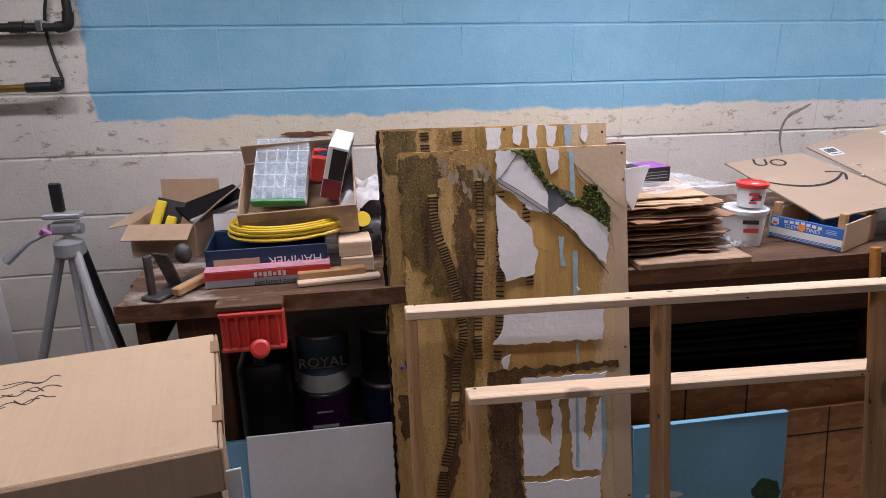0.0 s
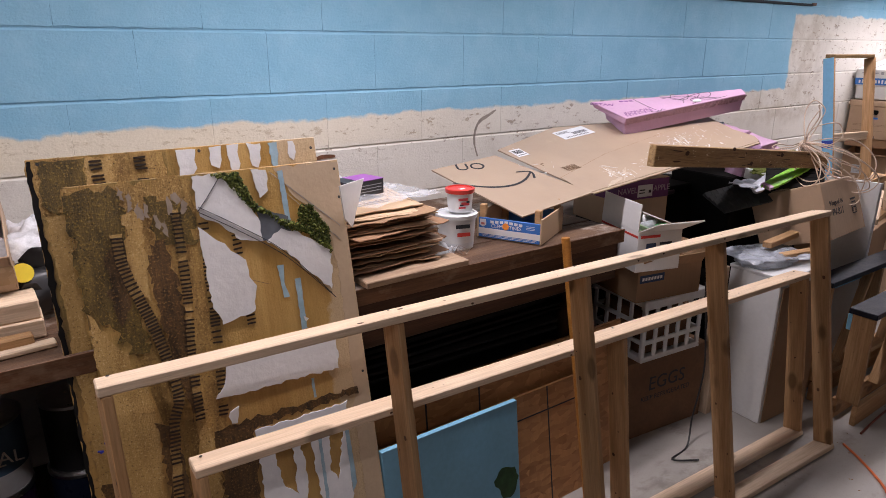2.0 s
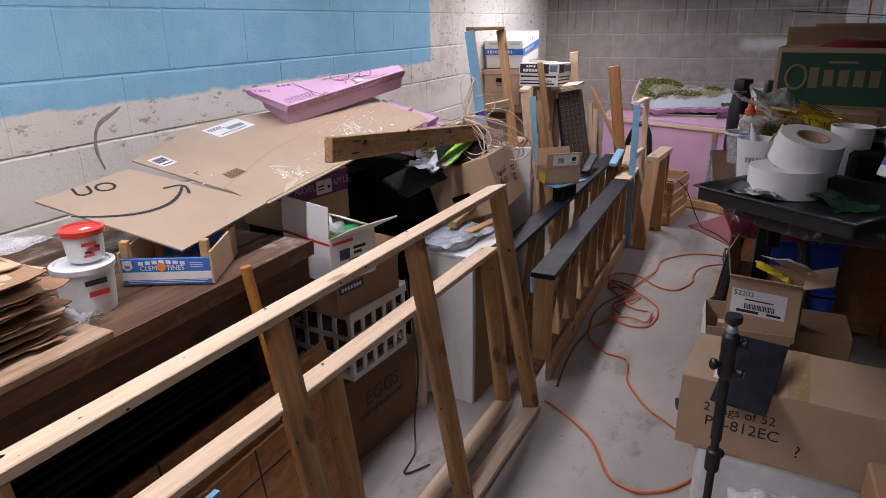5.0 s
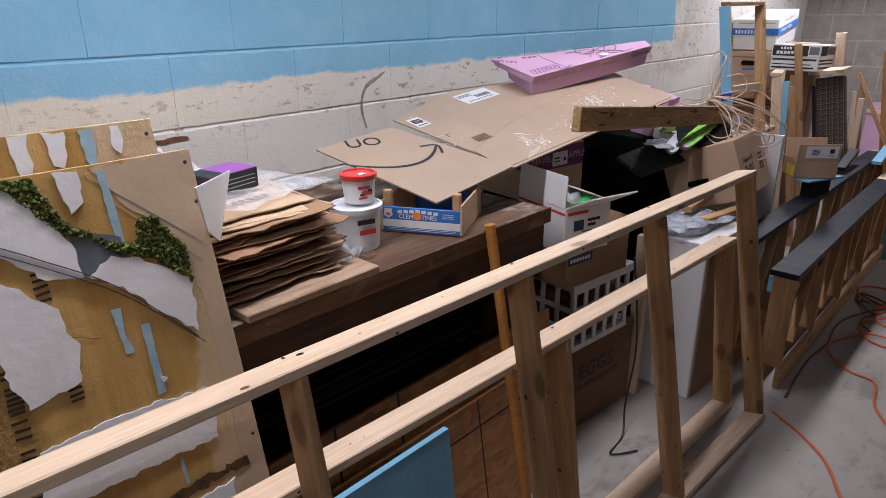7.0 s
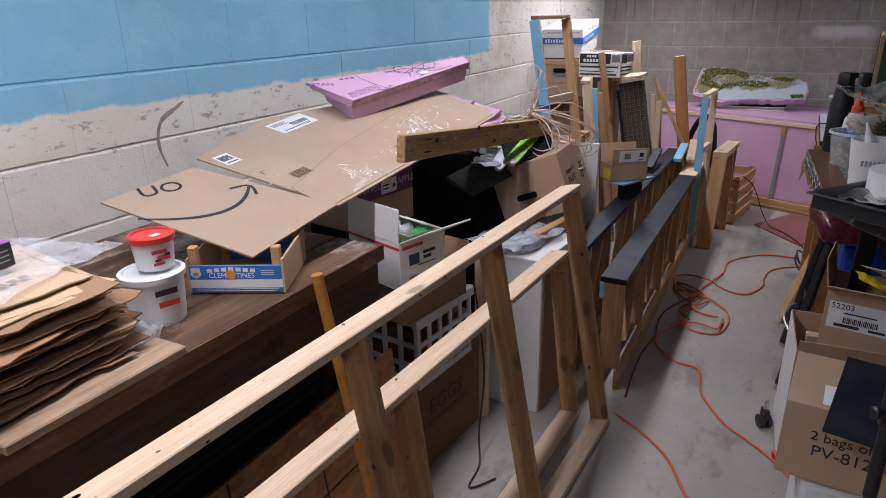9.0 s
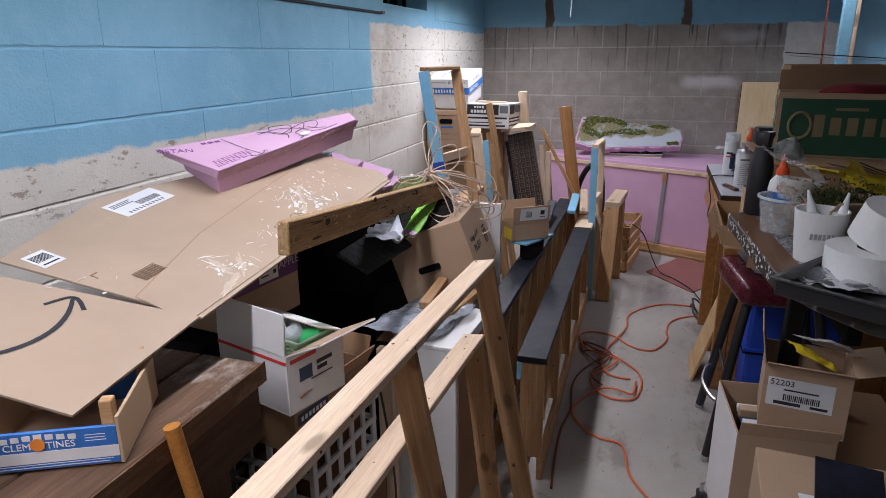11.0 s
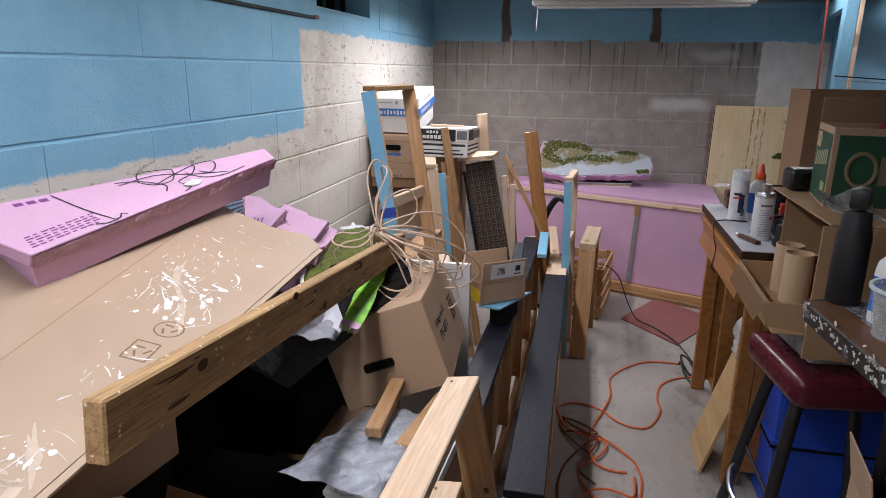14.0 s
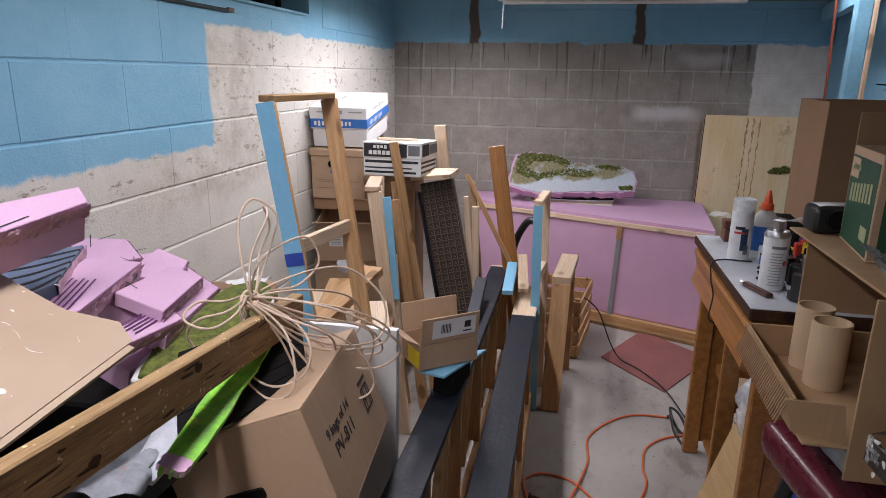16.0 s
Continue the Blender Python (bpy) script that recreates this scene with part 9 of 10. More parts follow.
for y in (0.12, 1.14):
    part("hanger_chain", join(*[tube([(5.07 + 0.006 * math.cos(a), y, 1.925 + 0.028 * k + 0.012 + 0.014 * math.sin(a)) if k % 2 else (5.07, y + 0.006 * math.cos(a), 1.925 + 0.028 * k + 0.012 + 0.014 * math.sin(a)) for a in np.linspace(0, 2 * math.pi, 11)[:-1]], 0.002, 5, True) for k in range(9)]), STEEL, fx)
part("pull_chain", tube([(5.0, 1.20, 1.87), (5.0, 1.205, 1.76)], 0.003, 6), WHITE, fx)
GLOW = bpy.data.materials.new("lit_tube")
GLOW.use_nodes = True
GLOW.node_tree.nodes["Principled BSDF"].inputs["Emission Color"].default_value = (1, 0.97, 0.93, 1)
GLOW.node_tree.nodes["Principled BSDF"].inputs["Emission Strength"].default_value = 6.0
for x, y, z in LAMPS:
    fx2 = thing("shop_light", "lit white fluorescent shop light under the joists", "light fixture", None, group="shop lights")
    part("housing", box(x - 0.61, x + 0.61, y - 0.06, y + 0.06, z + 0.012, z + 0.06, 0.006), WHITE, fx2)
    for s in (-1, 1):
        part("tube", tube([(x - 0.59, y + 0.03 * s, z + 0.002), (x + 0.59, y + 0.03 * s, z + 0.002)], 0.008, 10), GLOW, fx2, smooth=True)
    part("hanger", join(tube([(x - 0.45, y, z + 0.06), (x - 0.45, y, ZC)], 0.003, 6), tube([(x + 0.45, y, z + 0.06), (x + 0.45, y, ZC)], 0.003, 6)), STEEL, fx2)
single("ceiling_duct", box(5.55, 6.36, -0.79, -0.18, 2.02, 2.235, 0.006), plain("galvanised_sheet", (0.32, 0.34, 0.36), 0.4, 0.7), "galvanised sheet metal duct under the ceiling", "duct")
single("orange_ceiling_cord", tube(spline([(5.3, 0.95, 2.16), (5.35, 0.75, 2.06), (5.4, 0.45, 2.09), (5.4, 0.1, 2.17)], 8), 0.005, 6), ORANGE, "orange extension cord slung under the ceiling", "cord", smooth=True)
single("white_ceiling_cord", tube(spline([(5.05, 0.84, 1.925), (5.10, 0.78, 1.97), (5.15, 0.72, 2.08), (5.2, 0.7, 2.2)], 8), 0.004, 6), WHITEPLASTIC, "white lamp cord hanging from the ceiling", "cord", smooth=True)
single("plug_block", cbox(0.10, 0.07, 0.05, 0.01, 2), BLACK, "black socket block under the ceiling", "socket", pose(5.30, 0.78, 2.125, 0, 20, 20))
single("red_conduit", tube([(4.98, -0.33, 1.40), (5.02, -0.31, ZC)], 0.006, 8), plain("red_brown_pipe", (0.25, 0.05, 0.03), 0.5), "thin red brown conduit rising to the ceiling", "conduit", smooth=True)
pf = thing("blue_door_frame", "blue painted timber frame by the south wall", "timber frame", None)
board("post", (5.02, -0.44, 0), (5.02, -0.44, ZC - 0.125), 0.06, 0.06, mat("blue_frame_paint", (0.20, 0.44, 0.60), 0.55), pf, up=(1, 0, 0))
board("pine_strip", (4.985, -0.482, 1.3), (4.985, -0.482, 2.10), 0.02, 0.014, PINE_PALE, pf, up=(1, 0, 0))
board("rail", (5.07, -0.46, 1.93), (6.30, -0.70, 1.93), 0.05, 0.09, bpy.data.materials["blue_frame_paint"], pf)
for k in range(2):
    tagged(board("aluminium_strip", (3.215 + 0.012 * k, 0.165 - 0.02 * k, 1.527 - 0.012 * k), (2.96 + 0.02 * k, -0.32, 1.492 - 0.006 * k), 0.012, 0.003, (BLACKMATT, GREYMETAL)[k], up=(0, 0.08, 1)), "long thin metal strip lying over the drinks carton", "metal strip", "metal strips")

# dark strip and window niche in the north wall
single("trim", box(-1.5, 3.985, YW - 0.012, YW + 0.004, ZA + 2 * CO - 0.008, ZA + 2 * CO + 0.006, 0.002), mat("dark_seam", (0.02, 0.03, 0.04), 0.7), "dark seam strip along the block wall", "trim", kind="structure")
single("trim_cap", box(3.985, 4.03, YW - 0.010, YW, ZA + 2 * CO - 0.004, ZA + 2 * CO + 0.012, 0.002), mat("cap_brown", (0.20, 0.12, 0.10), 0.7), "small bracket at the end of the seam strip", "bracket")
wn = thing("window_1", "small dark basement window in a deep niche", "window", None, kind="structure")
part("window_frame", join(box(WX0, WX1, YW + 0.15, YW + 0.18, WZ0, WZ0 + 0.03), box(WX0, WX0 + 0.03, YW + 0.15, YW + 0.18, WZ0 + 0.03, ZC), box(WX1 - 0.03, WX1, YW + 0.15, YW + 0.18, WZ0 + 0.03, ZC), box(4.33, 4.36, YW + 0.10, YW + 0.15, WZ0 + 0.02, WZ0 + 0.2), box(4.50, 4.52, YW + 0.10, YW + 0.15, WZ0 + 0.02, WZ0 + 0.2)), BLACKMATT, wn)
part("pane", box(WX0, WX1, YW + 0.16, YW + 0.165, WZ0 + 0.03, ZC), plain("dark_glass", (0.015, 0.018, 0.022), 0.1), wn)
part("window_sill", box(WX0, WX1, YW + 0.002, YW + 0.15, WZ0 - 0.004, WZ0 + 0.012), WALL_N, wn)

# pipes and tap at the west end of the wall
pp = thing("wall_pipes", "dark iron gas pipe with an elbow on the wall", "pipe", None)
IRON = mat("dark_iron", (0.035, 0.033, 0.033), 0.5, 0.5, var=0.3)
part("run", tube([(-2.3, 2.10, 1.555), (-1.17, 2.10, 1.555)], 0.013, 12), IRON, pp, smooth=True)
part("elbow", tube(spline([(-1.18, 2.10, 1.555), (-1.148, 2.10, 1.562), (-1.140, 2.10, 1.60)], 6), 0.017, 12), IRON, pp, smooth=True)
part("riser", tube([(-1.14, 2.10, 1.59), (-1.14, 2.10, 2.2)], 0.013, 12), IRON, pp, smooth=True)
part("coupling", tube([(-1.31, 2.10, 1.555), (-1.27, 2.10, 1.555)], 0.018, 12), IRON, pp, smooth=True)
part("clamp", box(-1.235, -1.215, 2.085, 2.15, 1.545, 1.575, 0.003), STEEL, pp)
tp2 = thing("hose_tap", "brass and black hose tap on the wall", "tap", None)
part("pipe", tube([(-1.6, 2.08, 1.372), (-1.28, 2.08, 1.378)], 0.012, 12), plain("brass", (0.45, 0.28, 0.08), 0.35, 0.9), tp2, smooth=True)
part("body", tube([(-1.29, 2.08, 1.378), (-1.20, 2.08, 1.380)], 0.016, 12), BLACK, tp2, smooth=True)
part("valve", join(moved(blob(0.020, 5, 0.2, 2, 2), pose(-1.20, 2.08, 1.385)), tube([(-1.215, 2.08, 1.40), (-1.18, 2.08, 1.40)], 0.008, 8)), IRON, tp2)
part("bracket", box(-1.215, -1.205, 2.085, 2.15, 1.37, 1.39), STEEL, tp2)
single("thin_cable", tube(spline([(-1.195, 2.115, 1.40), (-1.215, 2.13, 1.47), (-1.222, 2.13, 1.56), (-1.20, 2.13, 1.66), (-1.16, 2.13, 1.75)], 8), 0.005, 8), IRON, "thin black cable running up the wall", "cable", smooth=True)
single("wall_smear", moved(tube(spline([(1.395, 1.060, 0), (1.378, 1.115, 0), (1.380, 1.165, 0), (1.402, 1.205, 0), (1.448, 1.228, 0), (1.492, 1.250, 0)], 6), [0.004] * 6 + [0.006] * 12 + [0.008] * 6 + [0.006] * 4 + [0.004, 0.003, 0.002], 6), Matrix.Diagonal((1, 1, 0.12, 1))), mat("grey_smear", (0.27, 0.235, 0.20), 0.9, var=0.3, scale=30), "dark curved smear on the bare wall", "stain", pose(0, YW - MO - 0.0012, 0, 90, 0, 0))
single("tape_stain", sheet(ragged(0, 0, 0.09, 0.010, 26, 0.5, 3, 2), 0.001), mat("rust_paper", (0.17, 0.07, 0.035), 0.9, var=0.4, scale=40), "torn rust brown strip on the wall", "stain", pose(-0.44, YW - MO - 0.0022, 1.198, 90, 0, 2))
single("tape_stain", sheet(ragged(0, 0, 0.05, 0.008, 20, 0.5, 5, 2), 0.001), bpy.data.materials["rust_paper"], "torn rust brown strip on the wall", "stain", pose(0.67, YW - MO - 0.0022, 1.12, 90, 0, 0))

# ---- cords on the floor ----
CORD = plain("orange_cord", (0.62, 0.13, 0.04), 0.45)
CORDDARK = plain("brown_cord", (0.16, 0.035, 0.015), 0.45)
Z = 0.006
single("extension_cord", tube(spline([(4.43, 0.29, Z), (4.42, 0.449, Z), (4.32, 0.576, Z), (4.164, 0.666, Z), (3.987, 0.67, Z), (3.80, 0.713, 0.014), (3.659, 0.756, Z), (3.504, 0.778, 0.016), (3.377, 0.75, 0.014), (3.343, 0.694, Z), (3.341, 0.625, Z)], 9), 0.0048, 7), CORD, "orange extension cord snaking over the floor", "extension cord", smooth=True)
single("extension_cord", tube(spline([(4.285, 0.249, Z), (4.23, 0.35, Z), (4.129, 0.428, Z), (3.983, 0.452, Z), (3.896, 0.447, Z), (3.797, 0.471, Z), (3.707, 0.521, Z), (3.699, 0.587, Z), (3.74, 0.655, Z), (3.814, 0.713, Z), (3.85, 0.772, Z), (3.857, 0.859, Z), (3.804, 0.915, Z), (3.72, 0.905, Z), (3.60, 0.86, 0.014), (3.553, 0.75, 0.018), (3.517, 0.701, 0.014), (3.438, 0.723, 0.016), (3.371, 0.77, 0.014), (3.334, 0.804, Z), (3.259, 0.806, Z), (3.175, 0.769, Z), (3.127, 0.708, Z), (3.126, 0.64, Z), (3.162, 0.595, Z), (3.283, 0.573, Z), (3.402, 0.585, Z), (3.469, 0.623, Z), (3.519, 0.675, 0.014), (3.577, 0.73, 0.012)], 9), 0.0048, 7), CORD, "second run of orange extension cord with a loop", "extension cord", smooth=True)
single("extension_cord", tube(spline([(3.30, 0.60, 0.016), (3.18, 0.61, 0.016), (3.192, 0.66, 0.016), (3.202, 0.711, 0.016), (3.175, 0.769, 0.016), (3.105, 0.821, Z), (3.015, 0.859, Z), (2.935, 0.855, Z), (2.86, 0.815, Z), (2.783, 0.735, Z), (2.756, 0.639, Z), (2.58, 0.604, Z), (2.482, 0.555, Z), (2.382, 0.487, Z), (2.318, 0.408, Z), (2.232, 0.313, Z), (2.13, 0.25, Z), (2.026, 0.272, Z), (1.92, 0.341, Z), (1.865, 0.42, Z), (1.861, 0.472, Z), (1.893, 0.54, Z), (1.954, 0.579, Z), (2.051, 0.628, Z), (2.123, 0.683, Z), (2.21, 0.79, Z), (2.265, 0.875, Z)], 9), 0.0048, 7), CORD, "long orange extension cord curving back to the frames", "extension cord", smooth=True)
single("extension_cord", tube(spline([(3.56, 0.729, 0.022), (3.469, 0.802, 0.016), (3.34, 0.868, Z), (3.204, 0.888, Z), (3.091, 0.88, Z), (2.988, 0.870, Z), (2.882, 0.880, Z), (2.79, 0.890, Z), (2.60, 0.885, Z), (2.40, 0.870, Z)], 9), 0.0046, 7), CORDDARK, "dark red brown cord running along the frames", "extension cord", smooth=True)
single("extension_cord", tube(spline([(3.585, 0.885, Z), (3.586, 0.86, 0.012), (3.581, 0.81, 0.02), (3.57, 0.74, 0.024), (3.62, 0.77, 0.02), (3.68, 0.84, 0.014), (3.70, 0.892, Z), (3.62, 0.894, Z), (3.50, 0.83, 0.014), (3.42, 0.77, 0.02)], 9), 0.0046, 7), CORDDARK, "dark red brown cord loop on the floor", "extension cord", group="cord loops", smooth=True)
single("extension_cord", tube(spline([(3.72, 0.89, Z), (3.64, 0.85, 0.014), (3.58, 0.79, 0.022), (3.53, 0.74, 0.024), (3.45, 0.76, 0.02), (3.36, 0.81, 0.014), (3.28, 0.80, 0.016), (3.22, 0.75, 0.018)], 9), 0.0046, 7), CORDDARK, "dark red brown cord loop on the floor", "extension cord", group="cord loops", smooth=True)
single("power_cable", tube(spline([(4.43, 0.30, Z), (4.36, 0.30, 0.05), (4.25, 0.295, 0.03), (4.16, 0.25, Z), (4.24, 0.235, 0.02), (4.36, 0.26, 0.06), (4.42, 0.295, 0.06), (4.34, 0.28, 0.02), (4.28, 0.24, Z), (4.31, 0.18, Z)], 9), 0.006, 7), BLACK, "black plug cord looped by the desk foot", "cord", smooth=True)
single("power_cable", tube(spline([(5.02, 0.70, 0.36), (4.99, 0.62, 0.30), (5.05, 0.54, 0.10), (5.02, 0.48, 0.018), (4.90, 0.38, 0.014), (4.70, 0.28, 0.014), (4.45, 0.22, Z)], 9), 0.004, 6), BLACK, "thin black cord trailing over a crate to the floor", "cord", smooth=True)
single("red_plug", cbox(0.05, 0.03, 0.025, 0.008, 2), RED, "red plug end lying by a carton", "plug", pose(2.25, 0.30, 0.014, 0, 0, 30))
single("power_cable", tube(spline([(1.82, 1.28, 0.66), (1.80, 1.245, 0.50), (1.83, 1.245, 0.30), (1.80, 1.25, 0.10), (1.74, 1.22, 0.008), (1.62, 1.20, 0.008), (1.70, 1.14, 0.008)], 9), 0.0035, 7), BLACK, "black cord hanging over a milk crate to the floor", "cord", smooth=True)
rnd = random.Random(77)
crumbs = []
for k in range(130):
    x, y = rnd.uniform(2.0, 5.0), rnd.uniform(0.25, 0.95)
    crumbs.append(moved(cbox(rnd.uniform(0.002, 0.007), rnd.uniform(0.0015, 0.004), 0.002), pose(x, y, 0.001, 0, 0, rnd.uniform(0, 180))))
single("floor_debris", join(*crumbs), CARD_DARK, "scattered wood crumbs and debris on the floor", "debris", kind="stuff")

# ---- scenery left on the two layout boards ----


def track(parent, pts, width, z, material, pitch=0.0072, seed=1):
    """Bare sleepers of a lifted track along a line."""
    r = random.Random(seed)
    line = spline([(*q, 0) for q in pts], 40)
    ties, run, prev = [], 0.0, line[0]
    for q, q2 in zip(line[1:], line[2:]):
        run += (q - prev).length
        prev = q
        if run >= pitch:
            run = 0.0
            a = math.degrees(math.atan2(q2.y - q.y, q2.x - q.x))
            if r.random() < 0.93:
                ties.append(moved(box(-0.0020, 0.0020, -width / 2 * r.uniform(0.85, 1.05), width / 2 * r.uniform(0.85, 1.05), 0, 0.0016), pose(q.x, q.y, z, 0, 0, a + r.uniform(-4, 4))))
    ob = part("lifted_track", join(*ties), material, parent)
    ob["kind"] = "stuff"
    return ob


def ribbon(pts, w, seed, amount=0.007):
    line = spline([(*q, 0) for q in pts], 10)
    left, right = [], []
    for i, q in enumerate(line):
        d = (line[min(i + 1, len(line) - 1)] - line[max(i - 1, 0)]).normalized()
        n = Vector((-d.y, d.x, 0)) * w / 2
        left.append((q.x + n.x, q.y + n.y))
        right.append((q.x - n.x, q.y - n.y))
    return frayed(left + right[::-1], 0.012, amount, seed)


def ballast(name, a, b, speck):
    m, t, bs = nodes_of(name)
    v = coords(t, shuffle=False)
    n, f = noise_of(t, coords(t, (3.2, 0.8, 1), shuffle=False), 9, 6, 0.72), noise_of(t, v, 190, 3, 0.8)
    c = mixc(t, ramp(t, n, 0.35, 0.65), a, b)
    c = mixc(t, ramp(t, f, 0.56, 0.64), c, speck)
    c = mixc(t, ramp(t, f, 0.40, 0.34), c, tone(a, 0.45))
    t.links.new(c, bs.inputs["Base Color"])
    t.links.new(ramp(t, n, 0.35, 0.65, 0.32, 0.65), bs.inputs["Roughness"])
    bump_of(t, bs, f, 0.40, 0.004)
    return m


BAL_BROWN = ballast("brown_ballast", (0.16, 0.082, 0.024), (0.47, 0.28, 0.085), (0.52, 0.34, 0.13))
BAL_DARK = ballast("dark_ballast", (0.020, 0.010, 0.004), (0.15, 0.074, 0.022), (0.24, 0.13, 0.045))
BAL_OLIVE = ballast("olive_ballast", (0.032, 0.020, 0.005), (0.17, 0.105, 0.022), (0.28, 0.18, 0.04))
OCHRE = ballast("tan_glue", (0.33, 0.19, 0.058), (0.52, 0.33, 0.12), (0.56, 0.39, 0.18))
TIE = mat("sleeper_mark", (0.028, 0.014, 0.006), 0.8, var=0.4, scale=30)
STONE = mat("slate_grey_paint", (0.11, 0.12, 0.14), 0.7, var=0.2, scale=20)
PLASTER_OLD = mat("dull_plaster", (0.70, 0.685, 0.685), 0.75, var=0.07, scale=7, bump=0.28, bscale=55)
PALEBLUE = mat("blue_drip", (0.30, 0.43, 0.50), 0.5, var=0.15, scale=40)
PENBLUE = plain("blue_pen", (0.02, 0.03, 0.40), 0.5)
MEDIUM = mat("pinkish_plywood", (0.50, 0.37, 0.25), 0.6, var=0.08, scale=5)

A = board_a
patch(A, "ballast_bed", [(0, 1.258), (0.238, 1.258), (0.236, 0.30), (0.24, 0.0), (0.20, 0.0), (0.185, 0.35), (0.165, 0.70), (0.13, 0.95), (0.10, 1.03), (0.02, 1.10), (0, 1.12)], 0.0, 0.0008, BAL_BROWN, 3, 0.009)
patch(A, "moss_bed", [(0, 1.252), (0.085, 1.250), (0.10, 1.20), (0.088, 1.08), (0.095, 0.99), (0.105, 0.90), (0.07, 0.90), (0.035, 0.97), (0, 1.02)], 0.0009, 0.0008, BAL_OLIVE, 4, 0.009)
patch(A, "moss_bed", [(0.14, 1.22), (0.235, 1.20), (0.235, 1.10), (0.16, 1.13)], 0.0010, 0.0008, BAL_OLIVE, 5, 0.010)
patch(A, "dark_bed", [(0.135, 1.12), (0.17, 1.13), (0.185, 0.98), (0.183, 0.84), (0.170, 0.72), (0.158, 0.73), (0.150, 0.86), (0.128, 1.00)], 0.0011, 0.0008, BAL_DARK, 6, 0.008)
patch(A, "dark_bed", [(0.205, 0.69), (0.56, 0.685), (0.56, 0.668), (0.292, 0.665), (0.285, 0.52), (0.29, 0.02), (0.20, 0.0), (0.19, 0.30), (0.205, 0.55)], 0.0012, 0.0008, BAL_DARK, 7, 0.007)
patch(A, "dark_bed", [(0.088, 0.74), (0.128, 0.73), (0.135, 0.60), (0.112, 0.42), (0.07, 0.30), (0.06, 0.02), (0.02, 0.02), (0.04, 0.30), (0.075, 0.45), (0.092, 0.58)], 0.0013, 0.0008, BAL_DARK, 8, 0.006)
patch(A, "dark_bed", [(0.055, 1.12), (0.075, 1.13), (0.085, 1.0), (0.06, 0.97), (0.048, 1.03)], 0.0018, 0.0006, BAL_DARK, 9, 0.008)
SMEAR = mat("dried_glue", (0.30, 0.235, 0.185), 0.7, var=0.2, scale=30)
for k in range(9):
    u_, v_ = 0.10 + 0.015 * k, 1.235 - 0.02 * (k % 3) - (0.04 if 2 < k < 7 else 0)
    patch(A, "pale_smear", ragged(u_, v_, 0.006, 0.016, 14, 0.6, 200 + k, 2), 0.0018, 0.0005, SMEAR, 210 + k, 0.004)
T1 = [(0.078, 1.155), (0.082, 1.076), (0.119, 0.943), (0.142, 0.794), (0.122, 0.721), (0.104, 0.541), (0.072, 0.421), (0.05, 0.25), (0.045, 0.05)]
T2 = [(0.20, 1.19), (0.196, 1.011), (0.183, 0.881), (0.178, 0.72)]
T3 = [(0.255, 1.182), (0.243, 0.89), (0.229, 0.711)]
T4 = [(0.318, 1.17), (0.322, 1.05), (0.325, 0.90)]
for k, (line, w) in enumerate(((T1, 0.028), (T2, 0.022))):
    part("track_bed", sheet(ribbon(line, w - 0.008, 20 + k, 0.002), 0.0006), OCHRE, A, "", pose(0, 0, 0.0021 + 0.0001 * k))
for k, (line, w, zz) in enumerate(((T1, 0.024, 0.0027), (T2, 0.022, 0.0027), (T3, 0.022, 0.0005), (T4, 0.020, 0.0005))):
    track(A, line, w, zz, TIE, seed=k)
patch(A, "bare_glue", [(0.0, 1.005), (0.028, 0.955), (0.060, 0.895), (0.084, 0.83), (0.092, 0.72), (0.080, 0.60), (0.086, 0.50), (0.060, 0.42), (0.030, 0.30), (0.0, 0.25)], 0.0010, 0.0006, OCHRE, 11, 0.005)
patch(A, "bare_glue", [(0.176, 0.70), (0.198, 0.70), (0.200, 0.42), (0.186, 0.20), (0.168, 0.10), (0.160, 0.40), (0.150, 0.56)], 0.0014, 0.0006, OCHRE, 12, 0.006)
patch(A, "bare_glue", [(0.098, 1.19), (0.132, 1.20), (0.126, 1.08), (0.120, 1.00), (0.104, 1.02), (0.094, 1.10)], 0.0016, 0.0006, OCHRE, 13, 0.006)
flock(A, [(0.0, 1.25), (0.09, 1.25), (0.10, 1.0), (0.07, 0.92), (0.0, 1.04)], 700, 0.0019, BAL_OLIVE, 41, 0.001, "moss_flock")
flock(A, [(0.10, 1.20), (0.235, 1.20), (0.185, 0.85), (0.15, 0.85)], 600, 0.0017, BAL_BROWN, 42, 0.001, "ballast_grit")
